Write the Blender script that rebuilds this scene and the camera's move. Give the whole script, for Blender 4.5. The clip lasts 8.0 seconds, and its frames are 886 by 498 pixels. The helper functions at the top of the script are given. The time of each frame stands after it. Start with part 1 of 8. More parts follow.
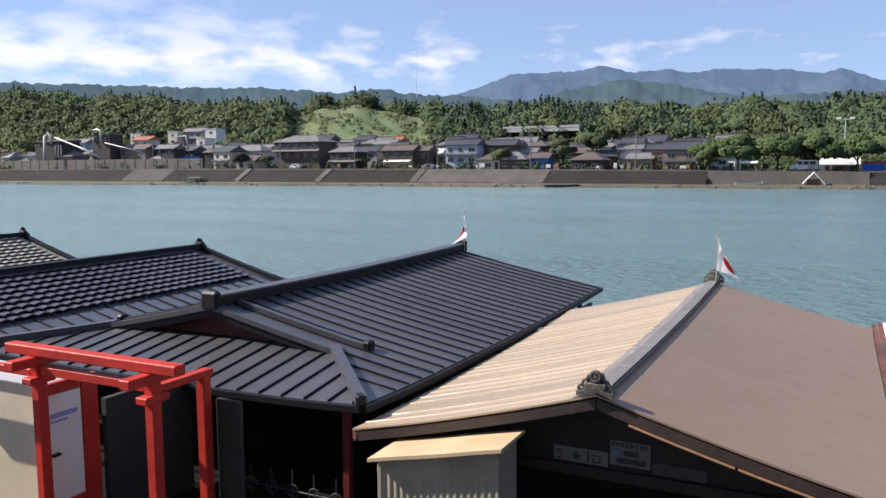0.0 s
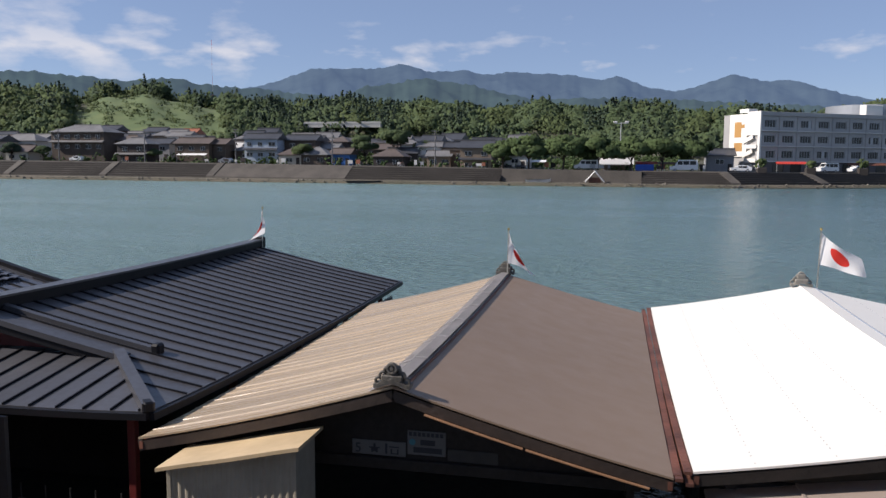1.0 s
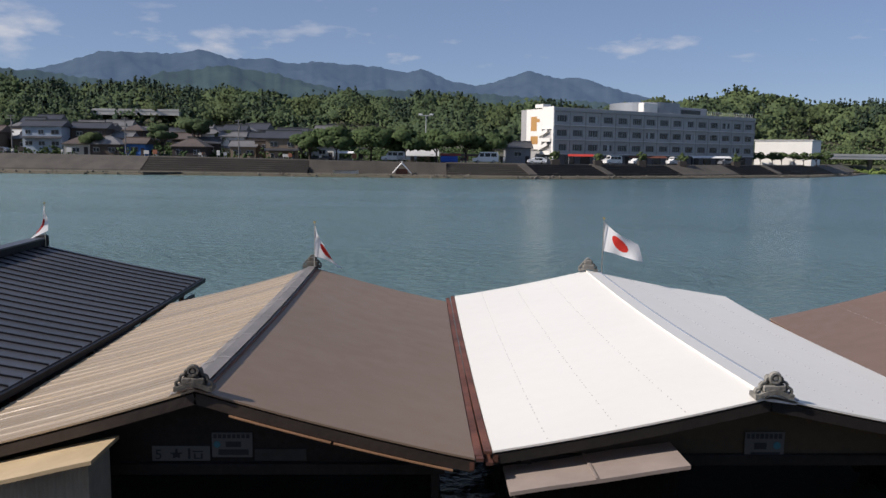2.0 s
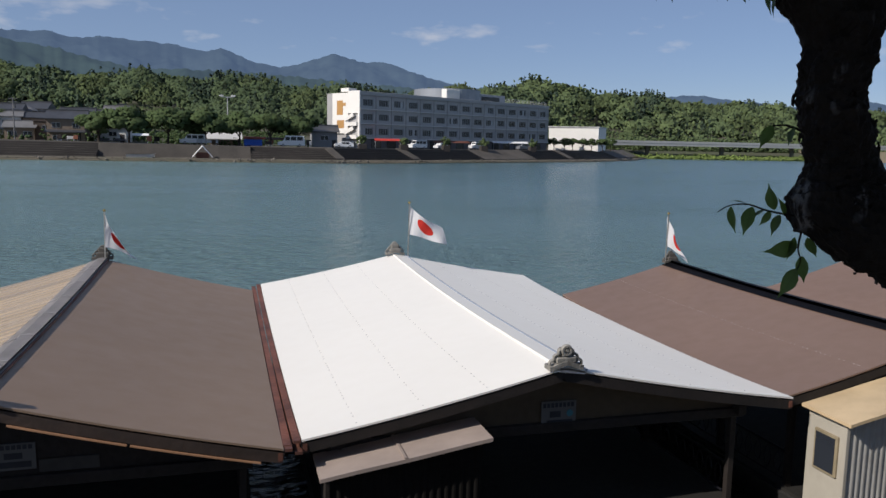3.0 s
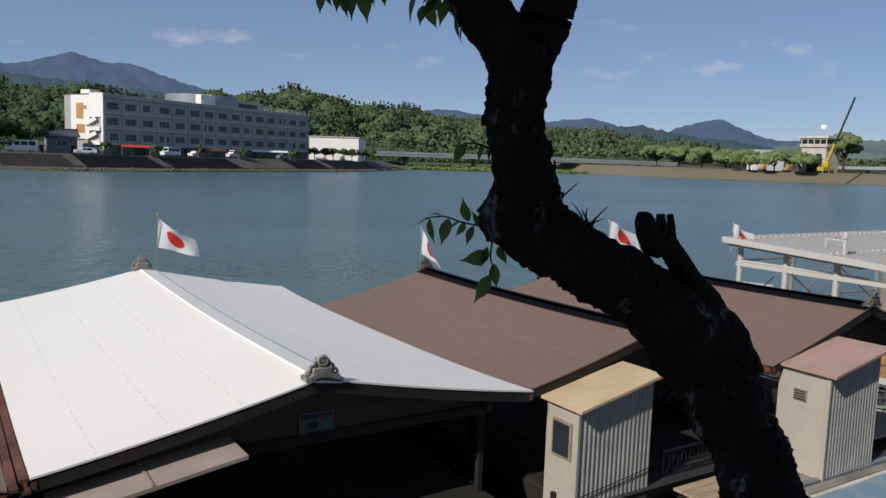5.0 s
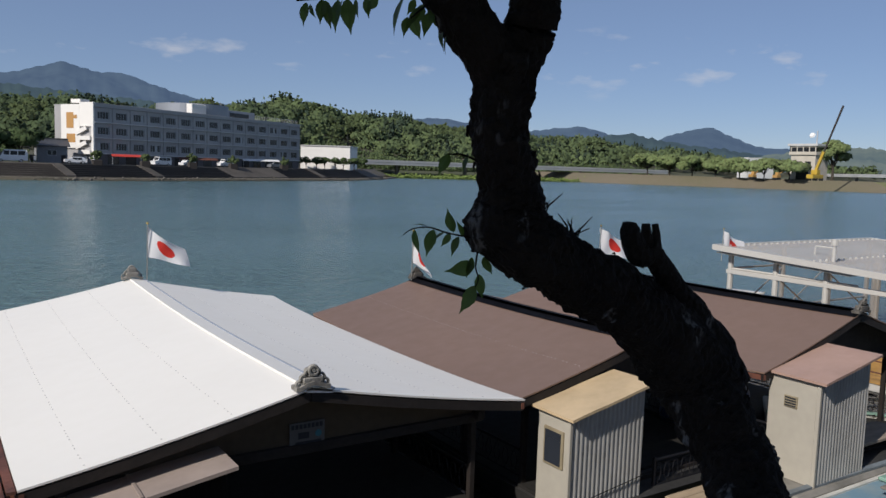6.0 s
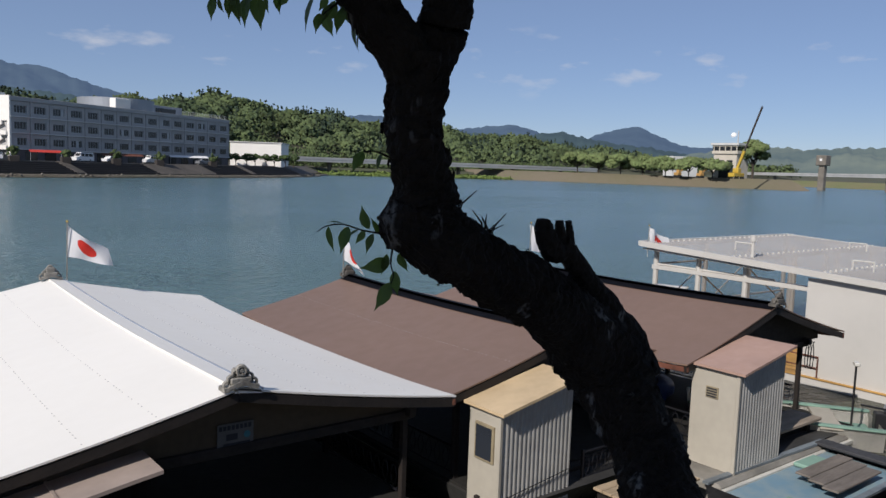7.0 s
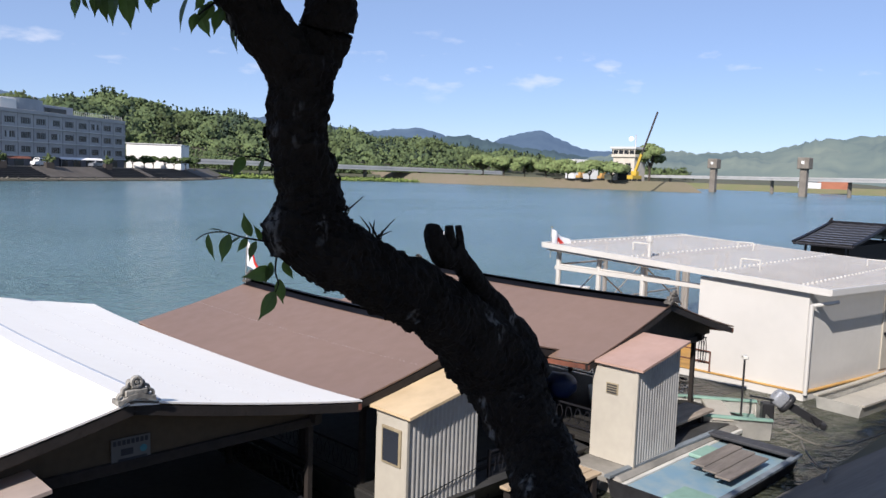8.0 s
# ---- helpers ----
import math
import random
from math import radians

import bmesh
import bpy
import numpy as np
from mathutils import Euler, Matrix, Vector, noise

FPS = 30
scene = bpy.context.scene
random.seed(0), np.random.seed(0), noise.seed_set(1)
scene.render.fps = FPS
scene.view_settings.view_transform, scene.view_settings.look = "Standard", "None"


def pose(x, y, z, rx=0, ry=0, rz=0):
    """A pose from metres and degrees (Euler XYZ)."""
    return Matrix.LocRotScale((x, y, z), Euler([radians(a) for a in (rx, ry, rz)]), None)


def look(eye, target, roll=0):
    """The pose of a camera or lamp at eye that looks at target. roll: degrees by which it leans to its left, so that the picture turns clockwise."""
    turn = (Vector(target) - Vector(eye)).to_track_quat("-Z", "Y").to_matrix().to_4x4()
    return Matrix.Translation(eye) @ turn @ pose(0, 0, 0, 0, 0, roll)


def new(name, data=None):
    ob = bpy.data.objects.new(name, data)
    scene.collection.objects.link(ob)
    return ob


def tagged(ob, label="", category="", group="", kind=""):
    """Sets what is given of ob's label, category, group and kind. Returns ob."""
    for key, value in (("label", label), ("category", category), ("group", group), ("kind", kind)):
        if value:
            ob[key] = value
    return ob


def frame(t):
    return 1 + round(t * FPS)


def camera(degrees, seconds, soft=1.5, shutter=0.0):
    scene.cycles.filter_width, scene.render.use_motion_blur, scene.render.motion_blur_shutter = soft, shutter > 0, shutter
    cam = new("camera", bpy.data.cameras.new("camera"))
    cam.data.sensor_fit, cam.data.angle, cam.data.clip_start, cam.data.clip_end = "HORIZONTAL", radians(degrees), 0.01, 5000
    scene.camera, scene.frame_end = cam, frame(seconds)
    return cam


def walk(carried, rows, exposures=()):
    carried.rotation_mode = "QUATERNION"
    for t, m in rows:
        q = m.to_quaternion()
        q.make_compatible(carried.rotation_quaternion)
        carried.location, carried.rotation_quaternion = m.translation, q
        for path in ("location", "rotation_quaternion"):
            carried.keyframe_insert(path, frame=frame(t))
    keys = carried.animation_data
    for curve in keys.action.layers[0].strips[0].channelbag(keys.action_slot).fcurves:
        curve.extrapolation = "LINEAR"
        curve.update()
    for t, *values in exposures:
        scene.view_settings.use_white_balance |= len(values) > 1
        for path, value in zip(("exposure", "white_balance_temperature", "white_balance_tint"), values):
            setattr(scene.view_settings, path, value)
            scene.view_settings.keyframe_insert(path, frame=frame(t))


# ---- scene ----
cam = camera(58.8, 8.0)
PATH = [
    (0, (2.028, -7.681, 4.823), (1.141, -5.9, 4.616), -0.4),
    (0.5, (2.052, -7.659, 4.819), (1.352, -5.798, 4.604), -0.1),
    (1, (2.089, -7.618, 4.801), (1.671, -5.675, 4.584), 0.4),
    (1.2, (2.097, -7.627, 4.807), (1.804, -5.661, 4.586), 0.5),
    (2.3, (2.179, -7.699, 4.853), (2.391, -5.725, 4.61), 1.0),
    (2.5, (2.185, -7.685, 4.851), (2.518, -5.729, 4.596), 1.3),
    (3, (2.206, -7.683, 4.862), (2.742, -5.775, 4.595), 1.1),
    (3.5, (2.256, -7.7, 4.867), (3.023, -5.87, 4.613), 1.2),
    (4, (2.281, -7.721, 4.864), (3.26, -5.996, 4.609), 0.8),
    (4.5, (2.291, -7.732, 4.868), (3.358, -6.058, 4.627), 1.8),
    (6, (2.309, -7.743, 4.878), (3.407, -6.084, 4.673), 1.8),
    (6.5, (2.319, -7.754, 4.878), (3.469, -6.131, 4.674), 1.9),
    (7, (2.335, -7.772, 4.879), (3.57, -6.212, 4.673), 2.0),
    (7.5, (2.358, -7.775, 4.885), (3.694, -6.3, 4.686), 2.2),
    (8, (2.377, -7.787, 4.886), (3.787, -6.382, 4.695), 2.0),
]
# seconds, stops, kelvin, tint
EXPOSURES = [(0, 0.98, 6750, 14), (0.5, 0.76, 6750, 14), (1, 0.43, 6750, 14), (2.5, 0.12, 6600, 12), (4.5, 0.0, 6550, 11), (6.5, 0.0, 6500, 11), (7, 0.12, 6500, 12), (7.5, 0.46, 6480, 13), (8, 0.78, 6450, 14)]
walk(cam, [(t, look(eye, target, roll)) for t, eye, target, roll in PATH], EXPOSURES)

# ---- world, sun, light ----
SUN_AZ = Vector((-0.965, -0.26, 0)).normalized()
SUN_EL = radians(37)
sun_dir = Vector((SUN_AZ.x * math.cos(SUN_EL), SUN_AZ.y * math.cos(SUN_EL), math.sin(SUN_EL)))
world = bpy.data.worlds.new("sky")
scene.world = world
world.use_nodes = True
wn, wl = world.node_tree.nodes, world.node_tree.links
wn.clear()
sky = wn.new("ShaderNodeTexSky")
sky.sky_type = "NISHITA"
sky.sun_disc = False
sky.sun_elevation = SUN_EL
sky.sun_rotation = math.atan2(sun_dir.x, sun_dir.y)
sky.air_density, sky.dust_density, sky.ozone_density = 0.78, 0.05, 4.0
coord = wn.new("ShaderNodeTexCoord")
sep = wn.new("ShaderNodeSeparateXYZ")
wl.new(coord.outputs["Generated"], sep.inputs[0])


def wmath(op, a, b=None, clamp=False):
    n = wn.new("ShaderNodeMath")
    n.operation, n.use_clamp = op, clamp
    for i, v in enumerate((a, b)):
        if v is None:
            continue
        if isinstance(v, (int, float)):
            n.inputs[i].default_value = v
        else:
            wl.new(v, n.inputs[i])
    return n.outputs[0]


# cumulus: small puffs in a low belt, closed into a bank in the west and scattered in the east
stretch = wn.new("ShaderNodeMapping")
stretch.inputs["Scale"].default_value = (1.0, 1.0, 2.9)
wl.new(coord.outputs["Generated"], stretch.inputs[0])
puffs, banks = wn.new("ShaderNodeTexNoise"), wn.new("ShaderNodeTexNoise")
for field, size, detail in ((puffs, 15.0, 9.0), (banks, 5.0, 2.0)):
    field.inputs["Scale"].default_value = size
    field.inputs["Detail"].default_value = detail
    field.inputs["Roughness"].default_value = 0.52
    wl.new(stretch.outputs[0], field.inputs["Vector"])
low = wmath("MULTIPLY", wmath("SUBTRACT", sep.outputs[2], 0.078), 22.0, True)
high = wmath("SUBTRACT", 1.0, wmath("MULTIPLY", wmath("SUBTRACT", sep.outputs[2], 0.125), 11.0, True), True)
belt = wmath("MULTIPLY", low, high)
west = wmath("MULTIPLY", wmath("SUBTRACT", -0.18, sep.outputs[0]), 0.24)
west = wmath("MAXIMUM", west, -0.04)
shape = wmath("ADD", wmath("MULTIPLY", puffs.outputs["Fac"], 0.7), wmath("MULTIPLY", banks.outputs["Fac"], 0.3))
cover = wmath("MULTIPLY", wmath("SUBTRACT", wmath("ADD", wmath("ADD", shape, west), wmath("MULTIPLY", belt, 0.13)), 0.632), 6.0, True)
cloud = wmath("MULTIPLY", wmath("MULTIPLY", cover, belt), 0.72, True)
tint = wn.new("ShaderNodeMix")
tint.data_type = "RGBA"
wl.new(cloud, tint.inputs["Factor"])
air = wn.new("ShaderNodeMix")
air.data_type, air.blend_type = "RGBA", "MULTIPLY"
air.inputs["Factor"].default_value = 1.0
air.inputs["B"].default_value = (0.98, 0.97, 1.04, 1)
wl.new(sky.outputs[0], air.inputs["A"])
haze = wn.new("ShaderNodeMix")
haze.data_type = "RGBA"
haze.inputs["Factor"].default_value = 0.5
haze.inputs["B"].default_value = (2.45, 3.3, 4.95, 1)
wl.new(air.outputs["Result"], haze.inputs["A"])
wl.new(haze.outputs["Result"], tint.inputs["A"])
tint.inputs["B"].default_value = (6.9, 7.0, 7.4, 1)
back = wn.new("ShaderNodeBackground")
back.inputs["Strength"].default_value = 0.086
wl.new(tint.outputs["Result"], back.inputs["Color"])
wout = wn.new("ShaderNodeOutputWorld")
wl.new(back.outputs[0], wout.inputs[0])

sun_data = bpy.data.lights.new("sun", "SUN")
sun_data.energy, sun_data.angle, sun_data.color = 4.4, radians(0.53), (1.0, 0.955, 0.89)
sun = new("sun", sun_data)
sun.matrix_world = look(sun_dir * 60, (0, 0, 0))


# ---- materials ----
def surface(name, base, rough=0.6, metal=0.0, vary=0.18, grain=6.0, stains=0.6, bump=0.15, other=None, island=0.0, objvar=0.0,
            spec=0.5, stretch=(1, 1, 1), trans=0.0, sheen=None):
    """A surface of two scales of unevenness: fine grain and broad stains between two colours."""
    m = bpy.data.materials.new(name)
    m.use_nodes = True
    n, l = m.node_tree.nodes, m.node_tree.links
    b = n["Principled BSDF"]
    b.inputs["Roughness"].default_value = rough
    b.inputs["Metallic"].default_value = metal
    b.inputs["Specular IOR Level"].default_value = spec
    b.inputs["Transmission Weight"].default_value = trans
    tc = n.new("ShaderNodeTexCoord")
    mp = n.new("ShaderNodeMapping")
    mp.inputs["Scale"].default_value = stretch
    l.new(tc.outputs["Object"], mp.inputs[0])
    fine, broad = n.new("ShaderNodeTexNoise"), n.new("ShaderNodeTexNoise")
    fine.inputs["Scale"].default_value, broad.inputs["Scale"].default_value = grain, stains
    fine.inputs["Detail"].default_value, broad.inputs["Detail"].default_value = 6, 4
    l.new(mp.outputs[0], fine.inputs[0])
    l.new(mp.outputs[0], broad.inputs[0])
    mix = n.new("ShaderNodeMix")
    mix.data_type = "RGBA"
    second = other or tuple(c * (1 - 1.6 * vary) for c in base)
    mix.inputs["A"].default_value = (*base, 1)
    mix.inputs["B"].default_value = (*second, 1)
    add = n.new("ShaderNodeMath")
    add.operation = "MULTIPLY_ADD"
    l.new(fine.outputs["Fac"], add.inputs[0])
    add.inputs[1].default_value = 0.55
    ramp = n.new("ShaderNodeMapRange")
    ramp.inputs["From Min"].default_value, ramp.inputs["From Max"].default_value = 0.36, 0.66
    ramp.inputs["To Max"].default_value = 0.5
    l.new(broad.outputs["Fac"], ramp.inputs["Value"])
    l.new(ramp.outputs[0], add.inputs[2])
    fac = add.outputs[0]
    l.new(fac, mix.inputs["Factor"])
    col = mix.outputs["Result"]
    if island or objvar:
        rnd = n.new("ShaderNodeNewGeometry").outputs["Random Per Island"] if island else n.new("ShaderNodeObjectInfo").outputs["Random"]
        hs = n.new("ShaderNodeHueSaturation")
        mr = n.new("ShaderNodeMapRange")
        k = island or objvar
        mr.inputs["To Min"].default_value, mr.inputs["To Max"].default_value = 1 - k, 1 + k
        l.new(rnd, mr.inputs["Value"])
        l.new(mr.outputs[0], hs.inputs["Value"])
        hr = n.new("ShaderNodeMapRange")
        hr.inputs["To Min"].default_value, hr.inputs["To Max"].default_value = 0.5 - 0.05 * k, 0.5 + 0.035 * k
        l.new(rnd, hr.inputs["Value"])
        l.new(hr.outputs[0], hs.inputs["Hue"])
        l.new(col, hs.inputs["Color"])
        col = hs.outputs[0]
    l.new(col, b.inputs["Base Color"])
    rr = n.new("ShaderNodeMapRange")
    rr.inputs["To Min"].default_value, rr.inputs["To Max"].default_value = max(0.02, rough - 0.12), min(1, rough + 0.12)
    l.new(fine.outputs["Fac"], rr.inputs["Value"])
    l.new(rr.outputs[0], b.inputs["Roughness"])
    if bump:
        bp = n.new("ShaderNodeBump")
        bp.inputs["Strength"].default_value = bump
        bp.inputs["Distance"].default_value = 0.02 if grain > 2 or bump < 1 else 0.35
        l.new(fine.outputs["Fac"], bp.inputs["Height"])
        l.new(bp.outputs[0], b.inputs["Normal"])
    return m


M_black_tile = surface("glazed_black_metal_tile", (0.085, 0.085, 0.095), 0.22, 0.0, 0.25, 9, 0.5, 0.05, spec=0.7)
M_black_roof = surface("black_metal_roof", (0.072, 0.071, 0.078), 0.38, 0.0, 0.25, 9, 0.5, 0.05)
M_black_trim = surface("black_metal_trim", (0.010, 0.010, 0.013), 0.5, 0.0, 0.2, 12, 1, 0.05, spec=0.2)
# One taupe roof: sunlit and shaded slope in the colours, streaks for glare.
M_taupe_sunlit = surface("taupe_painted_roof_sunlit", (0.46, 0.35, 0.235), 0.27, 0.0, 0.2, 3, 0.35, 0.5, stretch=(0.12, 4, 1), spec=0.8)
M_taupe_shaded = surface("taupe_smooth_roof_shaded", (0.255, 0.178, 0.124), 0.5, 0.0, 0.1, 3, 0.35, 0.03, spec=0.3)
M_red_roof = surface("red_brown_metal_roof", (0.19, 0.122, 0.089), 0.46, 0.0, 0.1, 4, 0.4, 0.03)
M_white_roof = surface("white_painted_metal_roof", (0.77, 0.74, 0.68), 0.5, 0.0, 0.04, 4, 0.4, 0.02)
M_grey_cap = surface("grey_metal_ridge", (0.46, 0.43, 0.42), 0.5, 0.0, 0.2, 8, 1.2, 0.05)
M_ridge_shadow = surface("blue_grey_shadow_line", (0.36, 0.39, 0.45), 0.5, 0.0, 0.15, 8, 1.2, 0.03)
M_clay = surface("grey_fired_clay", (0.15, 0.135, 0.115), 0.7, 0.0, 0.5, 30, 6, 0.5)
M_clay_pale = surface("pale_weathered_clay", (0.34, 0.32, 0.28), 0.65, 0.0, 0.5, 30, 6, 0.5)
M_rust = surface("rust_red_fascia", (0.21, 0.075, 0.045), 0.65, 0.0, 0.5, 18, 2, 0.3)
M_verge_brown = surface("sunbleached_brown_board", (0.055, 0.036, 0.027), 0.6, 0.0, 0.4, 14, 2, 0.3)
# Wood and ochre board are darkened to carry the shade under the roofs.
M_dark_wood = surface("dark_shaded_wood", (0.017, 0.011, 0.008), 0.75, 0.0, 0.45, 14, 2, 0.4, stretch=(1, 1, 1))
M_ochre = surface("ochre_board", (0.085, 0.058, 0.03), 0.7, 0.0, 0.3, 10, 1, 0.2)
M_red_paint = surface("vermilion_paint", (0.52, 0.032, 0.019), 0.6, 0.0, 0.25, 14, 2.5, 0.12, spec=0.25)
M_red_dark = surface("dull_red_paint", (0.16, 0.02, 0.018), 0.5, 0.0, 0.3, 14, 2.5, 0.12)
M_pole = surface("brushed_steel_pole", (0.55, 0.54, 0.5), 0.3, 0.9, 0.1, 30, 4, 0.02)
M_brass = surface("gilded_ball", (0.75, 0.5, 0.14), 0.25, 1.0, 0.1, 30, 4, 0.02)
M_flag_white = surface("white_flag_cloth", (0.82, 0.8, 0.79), 0.85, 0.0, 0.05, 60, 3, 0.1, trans=0.0)
M_flag_red = surface("red_flag_cloth", (0.72, 0.045, 0.03), 0.85, 0.0, 0.1, 60, 3, 0.1)
M_hut_tin = surface("grey_corrugated_tin", (0.42, 0.41, 0.385), 0.5, 0.15, 0.25, 9, 1.5, 0.1)
M_hut_beige = surface("beige_painted_tin", (0.42, 0.37, 0.29), 0.5, 0.1, 0.25, 9, 1.5, 0.1)
M_hut_cream = surface("cream_plywood", (0.42, 0.385, 0.32), 0.6, 0.0, 0.15, 8, 1.2, 0.1)
M_sunlit_edge = surface("sunlit_verge_strip", (0.50, 0.27, 0.15), 0.5, 0.2, 0.25, 12, 2, 0.1)
M_white_worn = surface("worn_white_boat_paint", (0.62, 0.6, 0.54), 0.5, 0.0, 0.25, 7, 1.5, 0.1)
M_hut_roof_tan = surface("tan_painted_tin_roof", (0.60, 0.45, 0.27), 0.5, 0.0, 0.2, 7, 1.6, 0.1)
M_hut_roof_grey = surface("taupe_painted_tin_roof", (0.36, 0.29, 0.25), 0.5, 0.0, 0.2, 7, 1.6, 0.1)
M_hut_roof_pink = surface("faded_red_tin_roof", (0.40, 0.26, 0.205), 0.5, 0.0, 0.15, 7, 1.6, 0.1)
# Deck mats near black: the roof's shade is in the colour.
M_dark_inside = surface("shaded_tatami_deck", (0.016, 0.014, 0.011), 0.8, 0.0, 0.3, 12, 2, 0.2)
M_hull = surface("weathered_hull_paint", (0.05, 0.048, 0.045), 0.6, 0.0, 0.4, 10, 1.5, 0.2)
M_glass_dark = surface("dark_window_glass", (0.03, 0.035, 0.045), 0.08, 0.0, 0.2, 2, 0.5, 0.0, spec=0.8)
M_blue_sheet = surface("blue_vinyl_sheet", (0.03, 0.07, 0.22), 0.45, 0.0, 0.4, 6, 2, 0.5)
M_concrete = surface("weathered_concrete", (0.21, 0.185, 0.155), 0.85, 0.0, 0.35, 4, 0.35, 0.3)
M_step = surface("dark_stained_concrete", (0.055, 0.046, 0.04), 0.85, 0.0, 0.4, 2, 0.12, 0.3)
M_ramp = surface("stained_ramp_concrete", (0.10, 0.086, 0.072), 0.85, 0.0, 0.35, 4, 0.3, 0.3)
# Pale strips that alternate with the darker steps.
M_nosing = surface("pale_step_edge", (0.20, 0.178, 0.15), 0.85, 0.0, 0.4, 1.2, 0.1, 0.2)
M_berm = surface("brown_stony_mud", (0.125, 0.10, 0.072), 0.9, 0.0, 0.4, 1.5, 0.08, 0.3, other=(0.075, 0.075, 0.045))
M_stone = surface("river_stone", (0.17, 0.15, 0.125), 0.9, 0.0, 0.3, 2, 0.3, 0.2, island=0.5)
M_quay = surface("grey_quay_concrete", (0.15, 0.132, 0.115), 0.9, 0.0, 0.3, 5, 0.5, 0.4)
M_bark = None
M_ground = surface("field_soil_and_grass", (0.06, 0.075, 0.035), 0.95, 0.0, 0.4, 0.08, 0.012, 0.0, other=(0.085, 0.072, 0.05))
M_grass = surface("meadow_grass", (0.055, 0.095, 0.03), 0.95, 0.0, 0.4, 0.35, 0.06, 0.0, other=(0.115, 0.145, 0.05))
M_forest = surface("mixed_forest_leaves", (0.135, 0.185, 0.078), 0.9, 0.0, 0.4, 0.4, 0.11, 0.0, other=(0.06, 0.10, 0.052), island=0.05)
# Lighter than M_forest: a yellower stand, with distance haze in the colour.
M_forest_light = surface("light_hazed_broadleaf_leaves", (0.20, 0.26, 0.10), 0.9, 0.0, 0.4, 0.4, 0.11, 0.0, other=(0.10, 0.15, 0.075), island=0.05)
M_bamboo = surface("yellow_green_bamboo_leaves", (0.15, 0.205, 0.08), 0.9, 0.0, 0.35, 0.5, 0.11, 0.0, island=0.06)
M_conifer = surface("dark_conifer_needles", (0.075, 0.12, 0.075), 0.9, 0.0, 0.3, 1.6, 0.09, 0.0, island=0.2)
M_street_leaf = surface("street_tree_leaves", (0.12, 0.17, 0.062), 0.9, 0.0, 0.4, 0.8, 0.15, 0.0, other=(0.07, 0.12, 0.045), island=0.15)


def thin(m, share=0.5):
    """Let thin cloth pass part of its light through."""
    n, l = m.node_tree.nodes, m.node_tree.links
    b = n["Principled BSDF"]
    tr, mx = n.new("ShaderNodeBsdfTranslucent"), n.new("ShaderNodeMixShader")
    l.new(b.inputs["Base Color"].links[0].from_socket, tr.inputs[0])
    mx.inputs[0].default_value = share
    l.new(b.outputs[0], mx.inputs[1])
    l.new(tr.outputs[0], mx.inputs[2])
    l.new(mx.outputs[0], n["Material Output"].inputs[0])


for cloth_like in (M_flag_white, M_flag_red):
    thin(cloth_like, 0.4)
for leafy in (M_forest, M_forest_light, M_bamboo, M_conifer, M_street_leaf):
    thin(leafy, 0.45)
M_trunk_far = surface("brown_trunk_bark", (0.07, 0.055, 0.04), 0.9, 0.0, 0.4, 3, 0.5, 0.2)


# Near black stands for the shade below the black roof and at the landing.
M_near_black = surface("near_black_shaded_planks", (0.012, 0.011, 0.010), 0.95, 0.0, 0.3, 12, 2, 0.2, spec=0.08)
M_plank = surface("weathered_grey_plank", (0.33, 0.27, 0.21), 0.8, 0.0, 0.35, 8, 1.5, 0.4, stretch=(1, 4, 1), objvar=0.15)


def bark_material():
    """Black cherry bark with crosswise cracks and blotches of pale lichen."""
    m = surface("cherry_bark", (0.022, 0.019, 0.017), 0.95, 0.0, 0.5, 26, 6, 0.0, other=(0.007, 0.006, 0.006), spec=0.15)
    n, l = m.node_tree.nodes, m.node_tree.links
    b = n["Principled BSDF"]
    old = b.inputs["Base Color"].links[0].from_socket
    tc = n.new("ShaderNodeTexCoord")
    mp = n.new("ShaderNodeMapping")
    mp.inputs["Scale"].default_value = (1, 1, 0.42)
    l.new(tc.outputs["Object"], mp.inputs[0])
    big, small, crack = n.new("ShaderNodeTexNoise"), n.new("ShaderNodeTexNoise"), n.new("ShaderNodeTexVoronoi")
    big.inputs["Scale"].default_value, small.inputs["Scale"].default_value, crack.inputs["Scale"].default_value = 16, 90, 60
    small.inputs["Detail"].default_value = 5
    for t in (big, small):
        l.new(mp.outputs[0], t.inputs["Vector"])
    l.new(tc.outputs["Object"], crack.inputs["Vector"])
    r1 = n.new("ShaderNodeMapRange")
    r1.inputs["From Min"].default_value, r1.inputs["From Max"].default_value = 0.63, 0.70
    l.new(big.outputs["Fac"], r1.inputs["Value"])
    r2 = n.new("ShaderNodeMapRange")
    r2.inputs["From Min"].default_value, r2.inputs["From Max"].default_value = 0.42, 0.56
    l.new(small.outputs["Fac"], r2.inputs["Value"])
    mul = n.new("ShaderNodeMath")
    mul.operation = "MULTIPLY"
    l.new(r1.outputs[0], mul.inputs[0])
    l.new(r2.outputs[0], mul.inputs[1])
    mix = n.new("ShaderNodeMix")
    mix.data_type = "RGBA"
    l.new(mul.outputs[0], mix.inputs["Factor"])
    l.new(old, mix.inputs["A"])
    mix.inputs["B"].default_value = (0.13, 0.132, 0.135, 1)
    l.new(mix.outputs["Result"], b.inputs["Base Color"])
    add = n.new("ShaderNodeMath")
    l.new(small.outputs["Fac"], add.inputs[0])
    l.new(crack.outputs["Distance"], add.inputs[1])
    bp = n.new("ShaderNodeBump")
    bp.inputs["Strength"].default_value, bp.inputs["Distance"].default_value = 1.0, 0.012
    l.new(add.outputs[0], bp.inputs["Height"])
    l.new(bp.outputs[0], b.inputs["Normal"])
    return m


M_bark = bark_material()


